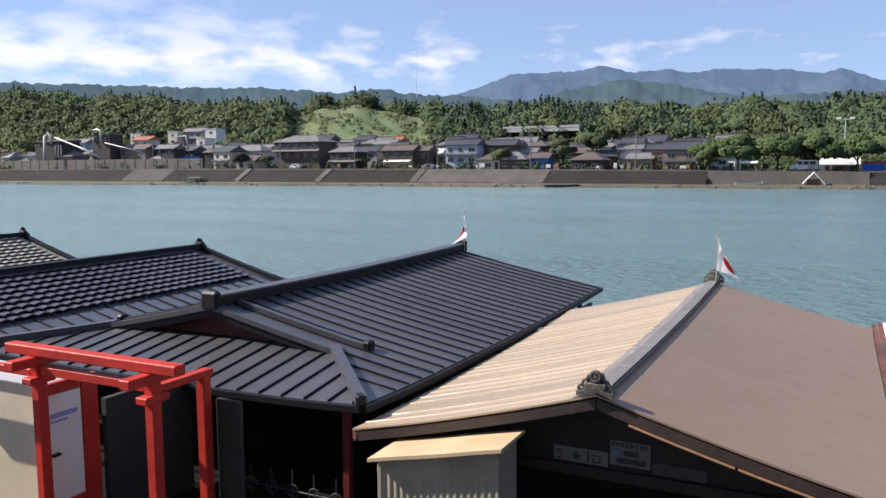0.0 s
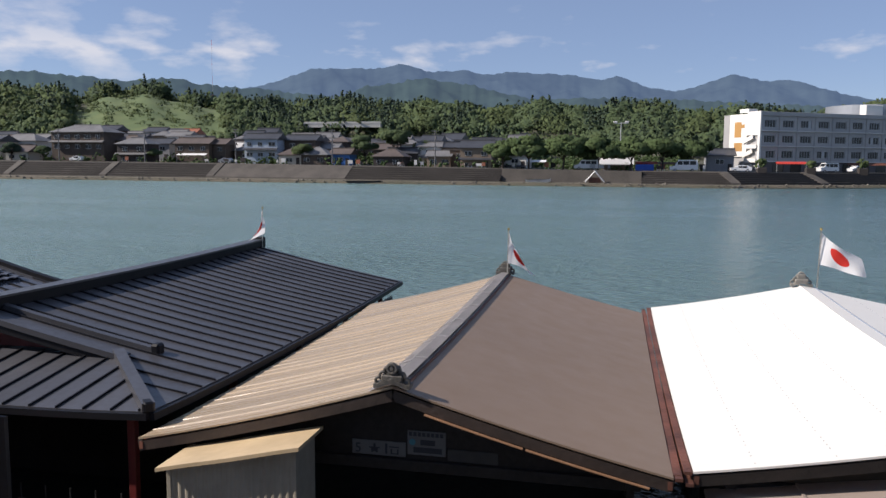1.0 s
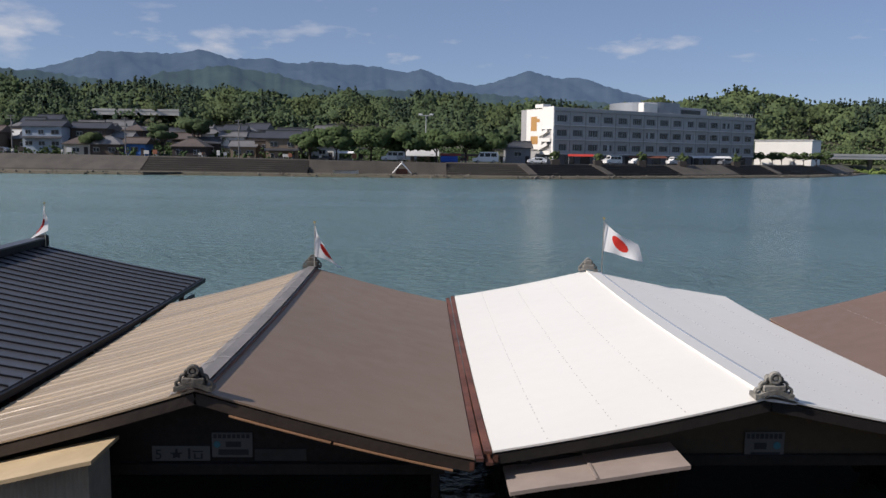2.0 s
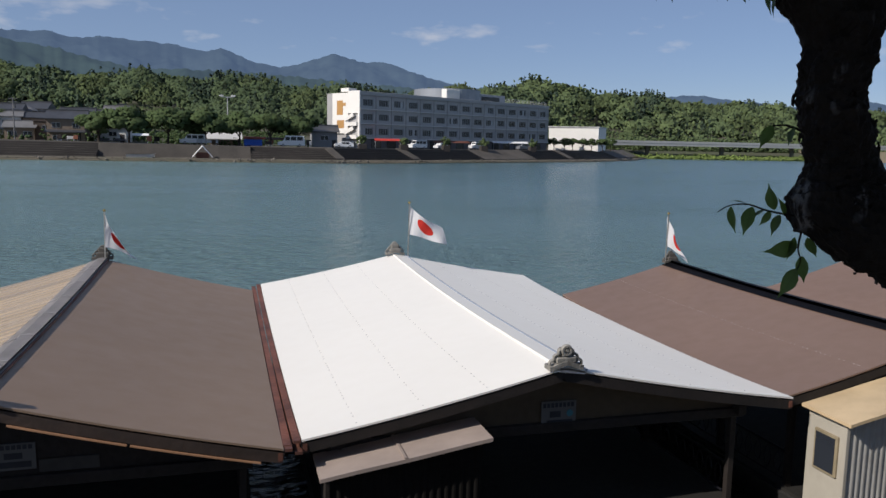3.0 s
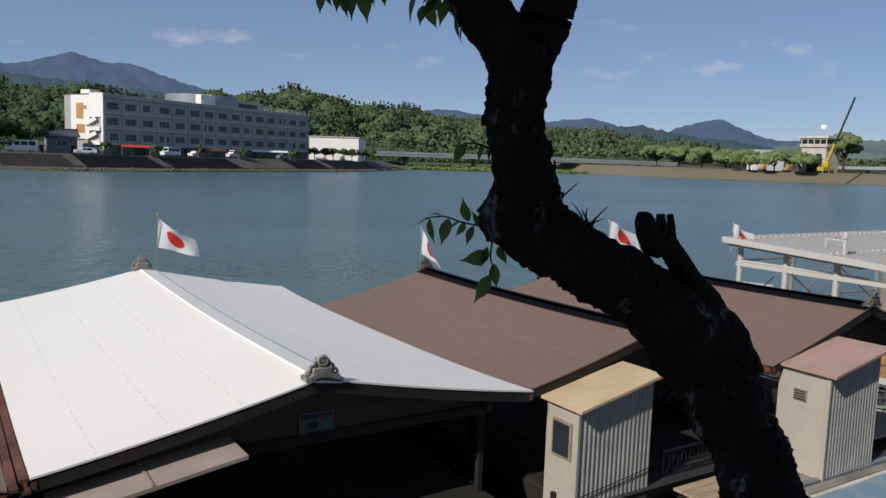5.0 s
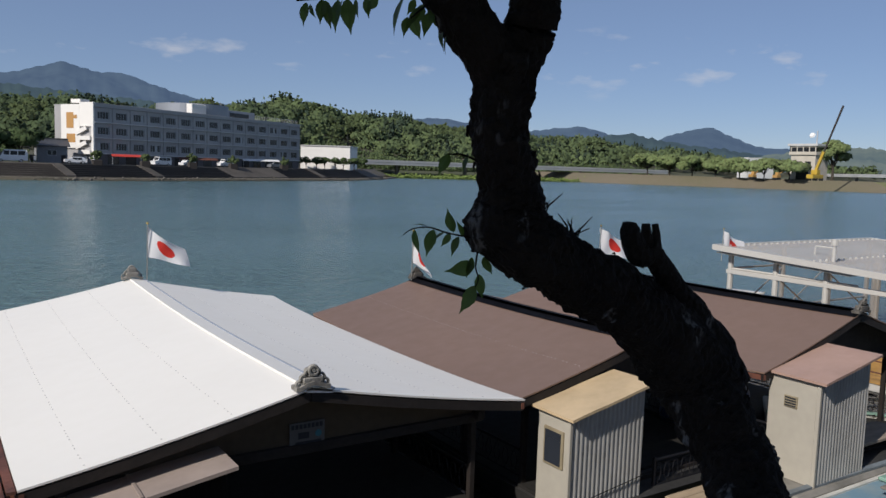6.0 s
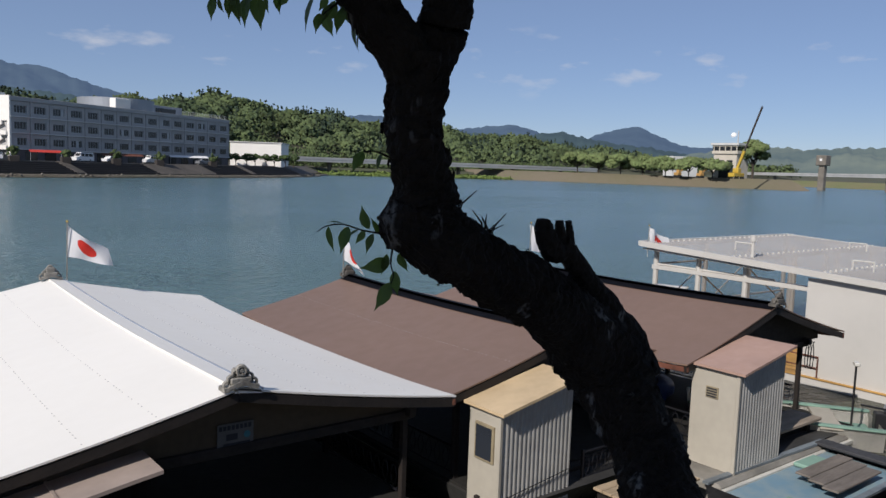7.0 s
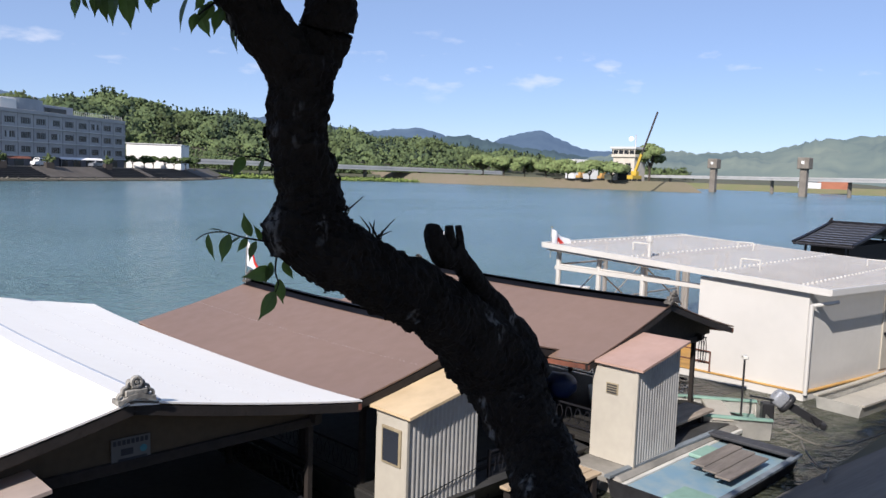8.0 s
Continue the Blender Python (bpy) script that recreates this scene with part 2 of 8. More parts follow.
def leaf_material():
    m = surface("cherry_leaf", (0.045, 0.095, 0.024), 0.5, 0.0, 0.3, 30, 8, 0.1, objvar=0.3)
    n, l = m.node_tree.nodes, m.node_tree.links
    b = n["Principled BSDF"]
    tr = n.new("ShaderNodeBsdfTranslucent")
    tr.inputs[0].default_value = (0.16, 0.27, 0.05, 1)
    mx = n.new("ShaderNodeMixShader")
    mx.inputs[0].default_value = 0.35
    l.new(b.outputs[0], mx.inputs[1])
    l.new(tr.outputs[0], mx.inputs[2])
    l.new(mx.outputs[0], n["Material Output"].inputs[0])
    return m


M_leaf = leaf_material()


def water_material():
    m = bpy.data.materials.new("river_water")
    m.use_nodes = True
    n, l = m.node_tree.nodes, m.node_tree.links
    b = n["Principled BSDF"]
    b.inputs["Base Color"].default_value = (0.045, 0.105, 0.105, 1)
    b.inputs["Roughness"].default_value = 0.2
    b.inputs["IOR"].default_value = 1.33
    tc = n.new("ShaderNodeTexCoord")
    heights = []
    for scale, stretch_y, detail, weight in ((0.12, 1.7, 2, 0.30), (0.8, 1.7, 5, 0.50), (2.4, 1.5, 4, 0.32), (7.0, 1.3, 3, 0.10)):
        mp = n.new("ShaderNodeMapping")
        mp.inputs["Scale"].default_value = (1, stretch_y, 1)
        mp.inputs["Rotation"].default_value = (0, 0, 0.35)
        l.new(tc.outputs["Object"], mp.inputs[0])
        t = n.new("ShaderNodeTexNoise")
        t.inputs["Scale"].default_value, t.inputs["Detail"].default_value = scale, detail
        l.new(mp.outputs[0], t.inputs[0])
        k = n.new("ShaderNodeMath")
        k.operation = "MULTIPLY"
        k.inputs[1].default_value = weight
        l.new(t.outputs["Fac"], k.inputs[0])
        heights.append(k.outputs[0])
    s = heights[0]
    for h in heights[1:]:
        a = n.new("ShaderNodeMath")
        l.new(s, a.inputs[0])
        l.new(h, a.inputs[1])
        s = a.outputs[0]
    bp = n.new("ShaderNodeBump")
    # wind patches: long bands of rougher and calmer water
    bands = n.new("ShaderNodeTexNoise")
    bands.inputs["Scale"].default_value, bands.inputs["Detail"].default_value = 0.012, 3
    bmap = n.new("ShaderNodeMapping")
    bmap.inputs["Scale"].default_value = (1, 5, 1)
    l.new(tc.outputs["Object"], bmap.inputs[0])
    l.new(bmap.outputs[0], bands.inputs[0])
    brange = n.new("ShaderNodeMapRange")
    brange.inputs["From Min"].default_value, brange.inputs["From Max"].default_value = 0.4, 0.62
    brange.inputs["To Min"].default_value, brange.inputs["To Max"].default_value = 0.45, 1.0
    l.new(bands.outputs["Fac"], brange.inputs["Value"])
    l.new(brange.outputs[0], bp.inputs["Strength"])
    bp.inputs["Distance"].default_value = 0.75
    l.new(s, bp.inputs["Height"])
    l.new(bp.outputs[0], b.inputs["Normal"])
    # silt: broad patches of slightly different colour
    broad = n.new("ShaderNodeTexNoise")
    broad.inputs["Scale"].default_value = 0.03
    l.new(tc.outputs["Object"], broad.inputs[0])
    mx = n.new("ShaderNodeMix")
    mx.data_type = "RGBA"
    # paler upstream: the reflection's change with view angle is in the colour
    place = n.new("ShaderNodeSeparateXYZ")
    l.new(tc.outputs["Object"], place.inputs[0])
    side_sheen = n.new("ShaderNodeMapRange")
    side_sheen.inputs["From Min"].default_value, side_sheen.inputs["From Max"].default_value = 45.0, -75.0
    l.new(place.outputs[0], side_sheen.inputs["Value"])
    both = n.new("ShaderNodeMath")
    both.operation, both.use_clamp = "MULTIPLY_ADD", True
    l.new(broad.outputs["Fac"], both.inputs[0])
    both.inputs[1].default_value = 0.25
    l.new(side_sheen.outputs[0], both.inputs[2])
    l.new(both.outputs[0], mx.inputs["Factor"])
    mx.inputs["A"].default_value = (0.064, 0.118, 0.138, 1)
    mx.inputs["B"].default_value = (0.165, 0.25, 0.235, 1)
    # dark along the mooring, paler towards midstream: weak near sky reflection painted in
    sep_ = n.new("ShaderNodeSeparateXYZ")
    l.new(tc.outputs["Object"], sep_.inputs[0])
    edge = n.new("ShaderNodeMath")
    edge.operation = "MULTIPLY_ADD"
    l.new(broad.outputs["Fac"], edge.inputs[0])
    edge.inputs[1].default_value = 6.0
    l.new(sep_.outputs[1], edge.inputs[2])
    distance_out = n.new("ShaderNodeMapRange")
    distance_out.inputs["From Min"].default_value, distance_out.inputs["From Max"].default_value = 5.0, 16.0
    l.new(edge.outputs[0], distance_out.inputs["Value"])
    near_far_sheen = n.new("ShaderNodeMix")
    near_far_sheen.data_type = "RGBA"
    l.new(distance_out.outputs[0], near_far_sheen.inputs["Factor"])
    near_far_sheen.inputs["A"].default_value = (0.042, 0.045, 0.030, 1)
    l.new(mx.outputs["Result"], near_far_sheen.inputs["B"])
    l.new(near_far_sheen.outputs["Result"], b.inputs["Base Color"])
    return m


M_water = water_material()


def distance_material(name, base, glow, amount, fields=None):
    """Far backdrop: wooded slopes, with the blue air before them put in as emission."""
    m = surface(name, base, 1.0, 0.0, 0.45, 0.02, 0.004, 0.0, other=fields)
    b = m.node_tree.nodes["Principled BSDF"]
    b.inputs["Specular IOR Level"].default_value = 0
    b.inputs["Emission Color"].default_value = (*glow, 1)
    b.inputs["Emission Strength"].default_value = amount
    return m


M_mountain = distance_material("far_mountain_with_haze", (0.04, 0.055, 0.055), (0.13, 0.205, 0.36), 0.45)
M_mountain_near = distance_material("nearer_mountain_with_haze", (0.035, 0.055, 0.045), (0.105, 0.16, 0.235), 0.38)
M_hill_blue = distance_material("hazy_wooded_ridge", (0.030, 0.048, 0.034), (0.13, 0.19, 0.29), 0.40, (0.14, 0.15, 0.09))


# ---- building helpers ----
def mesh_of(name, bm, smooth=False):
    me = bpy.data.meshes.new(name)
    bm.to_mesh(me)
    bm.free()
    if smooth:
        for p in me.polygons:
            p.use_smooth = True
    return me


def part(name, bm, material, parent=None, label="", smooth=False):
    ob = new(name, mesh_of(name, bm, smooth))
    if material:
        ob.data.materials.append(material)
    if parent is not None:
        ob.parent = parent
    if label:
        ob["label"] = label
    return ob


def thing(name, label, category, group="", at=(0, 0, 0), turn=0.0, kind=""):
    ob = new(name)
    ob.matrix_basis = pose(*at, 0, 0, turn)
    return tagged(ob, label, category, group, kind)


def box(bm, x0, x1, y0, y1, z0, z1, bevel=0.0):
    r = bmesh.ops.create_cube(bm, size=1)["verts"]
    for v in r:
        v.co = Vector((x0 + (v.co.x + 0.5) * (x1 - x0), y0 + (v.co.y + 0.5) * (y1 - y0), z0 + (v.co.z + 0.5) * (z1 - z0)))
    if bevel:
        es = {e for v in r for e in v.link_edges}
        bmesh.ops.bevel(bm, geom=list(es), offset=bevel, segments=1, affect="EDGES")
    return bm


def boxed(*args, bevel=0.0):
    return box(bmesh.new(), *args, bevel=bevel)


def rod(bm, a, b, r0, r1=None, sides=8):
    a, b = Vector(a), Vector(b)
    q = (b - a).to_track_quat("Z", "Y").to_matrix().to_4x4()
    bmesh.ops.create_cone(bm, cap_ends=True, segments=sides, radius1=r0, radius2=r0 if r1 is None else r1, depth=(b - a).length,
                          matrix=Matrix.Translation((a + b) / 2) @ q)
    return bm


def rodded(a, b, r0, r1=None, sides=8):
    return rod(bmesh.new(), a, b, r0, r1, sides)


def beam(bm, a, b, w, h):
    """A squared timber from a to b."""
    a, b = Vector(a), Vector(b)
    d = (b - a).normalized()
    side = d.cross(Vector((0, 0, 1)))
    side = side.normalized() if side.length > 1e-4 else Vector((1, 0, 0))
    up = side.cross(d).normalized()
    vs = [bm.verts.new(p + side * sx * w / 2 + up * sz * h / 2) for p in (a, b) for sx, sz in ((-1, -1), (1, -1), (1, 1), (-1, 1))]
    for f in ((0, 1, 2, 3), (7, 6, 5, 4), (0, 4, 5, 1), (1, 5, 6, 2), (2, 6, 7, 3), (3, 7, 4, 0)):
        bm.faces.new([vs[i] for i in f])
    bmesh.ops.recalc_face_normals(bm, faces=bm.faces)
    return bm


def beamed(a, b, w, h):
    return beam(bmesh.new(), a, b, w, h)


def tube(bm, points, radii, sides=8):
    """A round limb through points."""
    rings = []
    pts = [Vector(p) for p in points]
    for i, p in enumerate(pts):
        d = (pts[min(i + 1, len(pts) - 1)] - pts[max(i - 1, 0)]).normalized()
        u = d.orthogonal().normalized() if abs(d.z) > 0.95 else d.cross(Vector((0, 0, 1))).normalized()
        w = d.cross(u).normalized()
        rings.append([bm.verts.new(p + (u * math.cos(k * math.tau / sides) + w * math.sin(k * math.tau / sides)) * radii[i]) for k in range(sides)])
    for r, s in zip(rings, rings[1:]):
        for k in range(sides):
            bm.faces.new((r[k], r[(k + 1) % sides], s[(k + 1) % sides], s[k]))
    bm.faces.new(rings[0][::-1])
    bm.faces.new(rings[-1])
    return bm


def sheet_solid(bm, fn, nu, nv, thick):
    """A slab whose upper face is fn(u, v), u and v from 0 to 1."""
    top = [[bm.verts.new(fn(i / nu, j / nv)) for j in range(nv + 1)] for i in range(nu + 1)]
    low = [[bm.verts.new(v.co - Vector((0, 0, thick))) for v in row] for row in top]
    for i in range(nu):
        for j in range(nv):
            bm.faces.new((top[i][j], top[i + 1][j], top[i + 1][j + 1], top[i][j + 1]))
            bm.faces.new((low[i][j + 1], low[i + 1][j + 1], low[i + 1][j], low[i][j]))
    for i in range(nu):
        for j in (0, nv):
            bm.faces.new((top[i][j], low[i][j], low[i + 1][j], top[i + 1][j]))
    for j in range(nv):
        for i in (0, nu):
            bm.faces.new((top[i][j], top[i][j + 1], low[i][j + 1], low[i][j]))
    bmesh.ops.recalc_face_normals(bm, faces=bm.faces)
    return bm


def slab(fn, nu, nv, thick):
    return sheet_solid(bmesh.new(), fn, nu, nv, thick)


ico = bmesh.new()
bmesh.ops.create_icosphere(ico, subdivisions=1, radius=1)
ico.verts.ensure_lookup_table()
ICO_V = np.array([v.co[:] for v in ico.verts])
ICO_F = np.array([[v.index for v in f.verts] for f in ico.faces])
ico.free()


OCT_V = np.array(((1, 0, 0), (0, 1, 0), (-1, 0, 0), (0, -1, 0), (0, 0, 1), (0, 0, -1)), float)
OCT_F = np.array(((0, 1, 4), (1, 2, 4), (2, 3, 4), (3, 0, 4), (1, 0, 5), (2, 1, 5), (3, 2, 5), (0, 3, 5)))


def sprigs(centres, sizes, rng):
    """Small eight-sided leaf sprays, turned at random, as one mesh's vertices and faces."""
    n = len(centres)
    q = rng.standard_normal((n, 4))
    q /= np.linalg.norm(q, axis=1)[:, None]
    w, x, y, z = q.T
    R = np.stack((1 - 2 * (y * y + z * z), 2 * (x * y - z * w), 2 * (x * z + y * w), 2 * (x * y + z * w), 1 - 2 * (x * x + z * z), 2 * (y * z - x * w),
                  2 * (x * z - y * w), 2 * (y * z + x * w), 1 - 2 * (x * x + y * y)), -1).reshape(n, 3, 3)
    v = OCT_V[None] * (1, 0.9, 0.55) * rng.uniform(0.75, 1.25, (n, 6, 1)) * np.asarray(sizes)[:, None, None]
    v = np.einsum("nij,nkj->nki", R, v) + np.asarray(centres)[:, None, :]
    f = OCT_F[None] + (np.arange(n) * 6)[:, None, None]
    return v.reshape(-1, 3), f.reshape(-1, 3)


def clumps(centres, sizes, rng, jitter=0.28):
    """Many uneven leaf clumps as one mesh's vertices and faces."""
    n = len(centres)
    v = ICO_V[None] * (1 + jitter * rng.standard_normal((n, len(ICO_V), 1)))
    ang = rng.uniform(0, math.tau, n)
    c, s = np.cos(ang)[:, None], np.sin(ang)[:, None]
    v = np.stack((v[..., 0] * c - v[..., 1] * s, v[..., 0] * s + v[..., 1] * c, v[..., 2]), -1)
    v = v * np.asarray(sizes)[:, None, :] + np.asarray(centres)[:, None, :]
    f = ICO_F[None] + (np.arange(n) * len(ICO_V))[:, None, None]
    return v.reshape(-1, 3), f.reshape(-1, 3)


def mesh_np(name, v, f, material, parent=None, normals=None):
    me = bpy.data.meshes.new(name)
    me.from_pydata(v.tolist(), [], f.tolist())
    me.materials.append(material)
    ob = new(name, me)
    me.polygons.foreach_set("use_smooth", [True] * len(me.polygons))
    if normals is not None:
        me.normals_split_custom_set_from_vertices(normals.tolist())
    if parent is not None:
        ob.parent = parent
    return ob


# ---- the large structure: ground, river, banks, hills ----
EYE_X, EYE_Y = 2.2, -7.8


def bank_y(x):
    return np.interp(x, (-3000, -600, 27, 45, 112.6, 140, 175, 3000), (178, 178, 165, 172, 214, 242, 290, 330))


def bank_top(x):
    return np.interp(x, (-600, -230, -90, 10, 60, 200), (5.2, 5.0, 4.3, 3.3, 3.2, 3.4))


def smooth(a, b, x):
    t = np.clip((x - a) / (b - a), 0, 1)
    return t * t * (3 - 2 * t)


def crest_elevation(az):
    """Degrees by which the wooded hills rise, by bearing from the landing."""
    e = np.interp(az, (-70, -52, -43, -39, -35, -31, -28.5, -26, -20, -8, 0, 6, 14, 22, 30, 39, 46, 54, 80), (3.6, 4.2, 3.7, 3.5, 4.1, 4.2, 3.8, 3.1, 3.4, 3.2, 3.4, 3.0, 2.7, 3.6, 2.7, 2.2, 1.6, 0.5, 0.4))
    return e + 0.18 * np.sin(az * 0.9) + 0.12 * np.sin(az * 2.3 + 1)


def ground_z(x, y):
    s = (y - bank_y(x)) * np.where((x > 27) & (x < 175), 0.74, 1.0)
    r, az = np.hypot(x - EYE_X, y - EYE_Y), np.degrees(np.arctan2(x - EYE_X, y - EYE_Y))
    far = -1.5 + (bank_top(x) + 1.3) * smooth(1.5, 9.0, s)
    far = far + 0.09 * np.clip(s - 32, 0, 60)
    lean = 1 / np.clip(np.cos(np.radians(np.minimum(az, 0))), 0.5, 1)
    start, top = np.interp(az, (20, 42), (262, 480)) * lean, np.interp(az, (20, 42), (480, 850)) * lean
    far = far + smooth(0, 1, (r - start) / (top - start)) * np.maximum(0, top * np.tan(np.radians(crest_elevation(az))) - 7)
    near = np.interp(y, (-300, -6.95, -6.9, -2.2, -1.0), (2.9, 2.9, 2.9, -0.9, -1.5))
    return np.where(s > 0, far, np.where(y < -1.0, near, -1.5))


def grid_axis(*spans):
    out = []
    for a, b, step in spans:
        out.extend(np.arange(a, b, step))
    return np.array(out + [spans[-1][1]])


gx = grid_axis((-4000, -900, 310), (-900, -400, 25), (-400, 400, 10), (400, 1000, 25), (1000, 4000, 300))
gy = grid_axis((-300, -20, 40), (-20, 0, 1.0), (0, 160, 20), (160, 320, 5), (320, 640, 12), (640, 1000, 40), (1000, 4600, 300))
XX, YY = np.meshgrid(gx, gy, indexing="ij")
ZZ = ground_z(XX, YY)
V = np.stack((XX, YY, ZZ), -1).reshape(-1, 3)
ny = len(gy)
idx = np.arange(len(gx) * ny).reshape(len(gx), ny)
F = np.stack((idx[:-1, :-1], idx[1:, :-1], idx[1:, 1:], idx[:-1, 1:]), -1).reshape(-1, 4)
ground = tagged(mesh_np("ground", V, F, M_ground), "green valley floor with soil, grass and wooded slopes", "ground", kind="structure")
for p in ground.data.polygons:
    p.use_smooth = True

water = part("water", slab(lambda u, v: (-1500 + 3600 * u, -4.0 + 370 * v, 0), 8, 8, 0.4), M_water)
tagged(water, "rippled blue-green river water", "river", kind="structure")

quay = part("quay_slope", slab(lambda u, v: (-60 + 150 * u, -2.75 - 0.03 * (90 * u - 60 + 60 * u) * (u > 0.4) * 0 - 4.2 * v - 0.09 * max(0, 150 * u - 74),
                                        -0.25 + 3.3 * v), 30, 4, 0.5), M_quay)
tagged(quay, "grey concrete revetment sloping down to the river", "quay", kind="structure")
prom = part("pavement", boxed(-60, 90, -14, -6.93, 2.6, 3.08), M_quay)
tagged(prom, "grey concrete promenade on top of the bank", "pavement", kind="structure")


def along(points, step):
    out = []
    for (x0, y0), (x1, y1) in zip(points, points[1:]):
        n = max(1, int(math.hypot(x1 - x0, y1 - y0) / step))
        out += [(x0 + (x1 - x0) * i / n, y0 + (y1 - y0) * i / n) for i in range(n)]
    return out + [points[-1]]


def bank_strip(name, x0, x1, section, material, label, reach=0.0):
    """A length of embankment: a section of (inland metres, share of the height) swept along the shore."""
    bm = bmesh.new()
    n = max(2, int((x1 - x0) / 6))
    rings = []
    for i in range(n + 1):
        x = x0 + (x1 - x0) * i / n
        y = float(bank_y(x))
        slope = (float(bank_y(x + 0.5)) - float(bank_y(x - 0.5)))
        nx, ny_ = -slope / math.hypot(1, slope), 1 / math.hypot(1, slope)
        h = float(bank_top(x))
        rings.append([bm.verts.new((x + nx * d, y + ny_ * d, h * k if k > 0 else k)) for d, k in section])
    for a, b in zip(rings, rings[1:]):
        for k in range(len(section) - 1):
            bm.faces.new((a[k], b[k], b[k + 1], a[k + 1]))
    for ring in (rings[0], rings[-1]):
        bm.faces.new(ring)
    bmesh.ops.recalc_face_normals(bm, faces=bm.faces)
    ob = tagged(part(name, bm, material), label, "embankment", kind="structure")
    LAST_STRIP.append(ob)
    return ob


LAST_STRIP = []


def strip_part(name, x0, x1, section, material, owner):
    """A thin nosing along the edge of one step."""
    n = max(2, int((x1 - x0) / 6))
    bm = bmesh.new()
    rings = []
    for i in range(n + 1):
        x = x0 + (x1 - x0) * i / n
        y, h = float(bank_y(x)), float(bank_top(x))
        slope = float(bank_y(x + 0.5)) - float(bank_y(x - 0.5))
        k = math.hypot(1, slope)
        rings.append([bm.verts.new((x - slope / k * d, y + d / k, h * z)) for d, z in section])
    for a, b in zip(rings, rings[1:]):
        for j in range(4):
            bm.faces.new((a[j], b[j], b[(j + 1) % 4], a[(j + 1) % 4]))
    bm.faces.new(rings[0])
    bm.faces.new(rings[-1][::-1])
    bmesh.ops.recalc_face_normals(bm, faces=bm.faces)
    return part(name, bm, material, owner)


STEPS = [(-1, -1.5), (-0.2, 0.12), (2.6, 0.16), (2.7, 0.24)]
for k in range(6):
    STEPS += [(3.0 + 1.0 * k, 0.24 + 0.12 * k), (3.02 + 1.0 * k, 0.24 + 0.12 * (k + 1))]
STEPS += [(9.2, 0.97), (9.3, 1.0), (20.0, 1.0), (20.0, -1.5)]
RAMP = [(-1, -1.5), (-0.2, 0.12), (2.6, 0.16), (2.8, 0.28), (8.6, 0.98), (9.0, 1.02), (9.3, 1.0), (20.0, 1.0), (20.0, -1.5)]
WALL = [(-1, -1.5), (-0.2, 0.12), (5.0, 0.2), (5.2, 0.24), (6.2, 1.0), (9.3, 1.0), (20.0, 1.0), (20.0, -1.5)]
CHEEK = [(-1, -1.5), (-0.2, 0.13), (2.6, 0.19), (2.8, 0.32), (8.6, 1.03), (9.0, 1.04), (9.3, 1.03), (20.0, 1.0), (20.0, -1.5)]
edges = [(-420, STEPS), (-203, RAMP), (-184.6, STEPS), (-155.4, CHEEK), (-153.4, STEPS), (-126.4, CHEEK), (-124.4, STEPS), (-96.2, CHEEK), (-94.2, RAMP), (-60, STEPS), (-23, WALL), (8, STEPS), (27.5, CHEEK), (29.5, STEPS),
         (47.5, CHEEK), (49.5, STEPS), (70, RAMP), (89.6, STEPS), (104, CHEEK), (106, STEPS), (135, RAMP), (168, None)]
for (a, sec), (b, _) in zip(edges, edges[1:]):
    plain = sec is not STEPS
    bank_strip("embankment_ramp" if plain else "embankment_steps", a, b, sec, M_ramp if plain and a > -200 else M_step,
               "narrow concrete cheek wall between the steps" if sec is CHEEK else "sloping concrete river wall" if plain else "long concrete steps down to the river")
    if not plain:
        owner = LAST_STRIP[-1]
        for k in range(7):
            d, z = 3.0 + 1.0 * k, 0.24 + 0.12 * k
            strip_part("step_nosing", a + 0.4, b - 0.4, [(d - 0.25, z - 0.05), (d + 0.1, z - 0.05), (d + 0.1, z + 0.008), (d - 0.25, z + 0.008)], M_nosing, owner)
        strip_part("coping", a, b, [(9.0, 0.96), (9.9, 0.96), (9.9, 1.035), (9.0, 1.035)], M_nosing, owner)
bank_strip("berm", -420, 150, [(-1.4, -1.5), (-0.7, 0.05), (0.2, 0.15), (2.3, 0.20), (2.6, 0.10), (2.6, -1.5)], M_berm, "muddy stony berm along the waterline")
stones = np.random.default_rng(77)
n_ = 1500
bx_ = stones.uniform(-310, 150, n_)
v, f = clumps(np.stack((bx_, bank_y(bx_) + stones.uniform(-1.0, 1.6, n_), stones.uniform(0.1, 0.75, n_)), -1), stones.uniform(0.08, 0.26, (n_, 1)) * stones.uniform(0.6, 1.3, (n_, 3)), stones)
tagged(mesh_np("shore_stones", v, f, M_stone), "loose grey and brown stones at the waterline", "stones", kind="stuff")


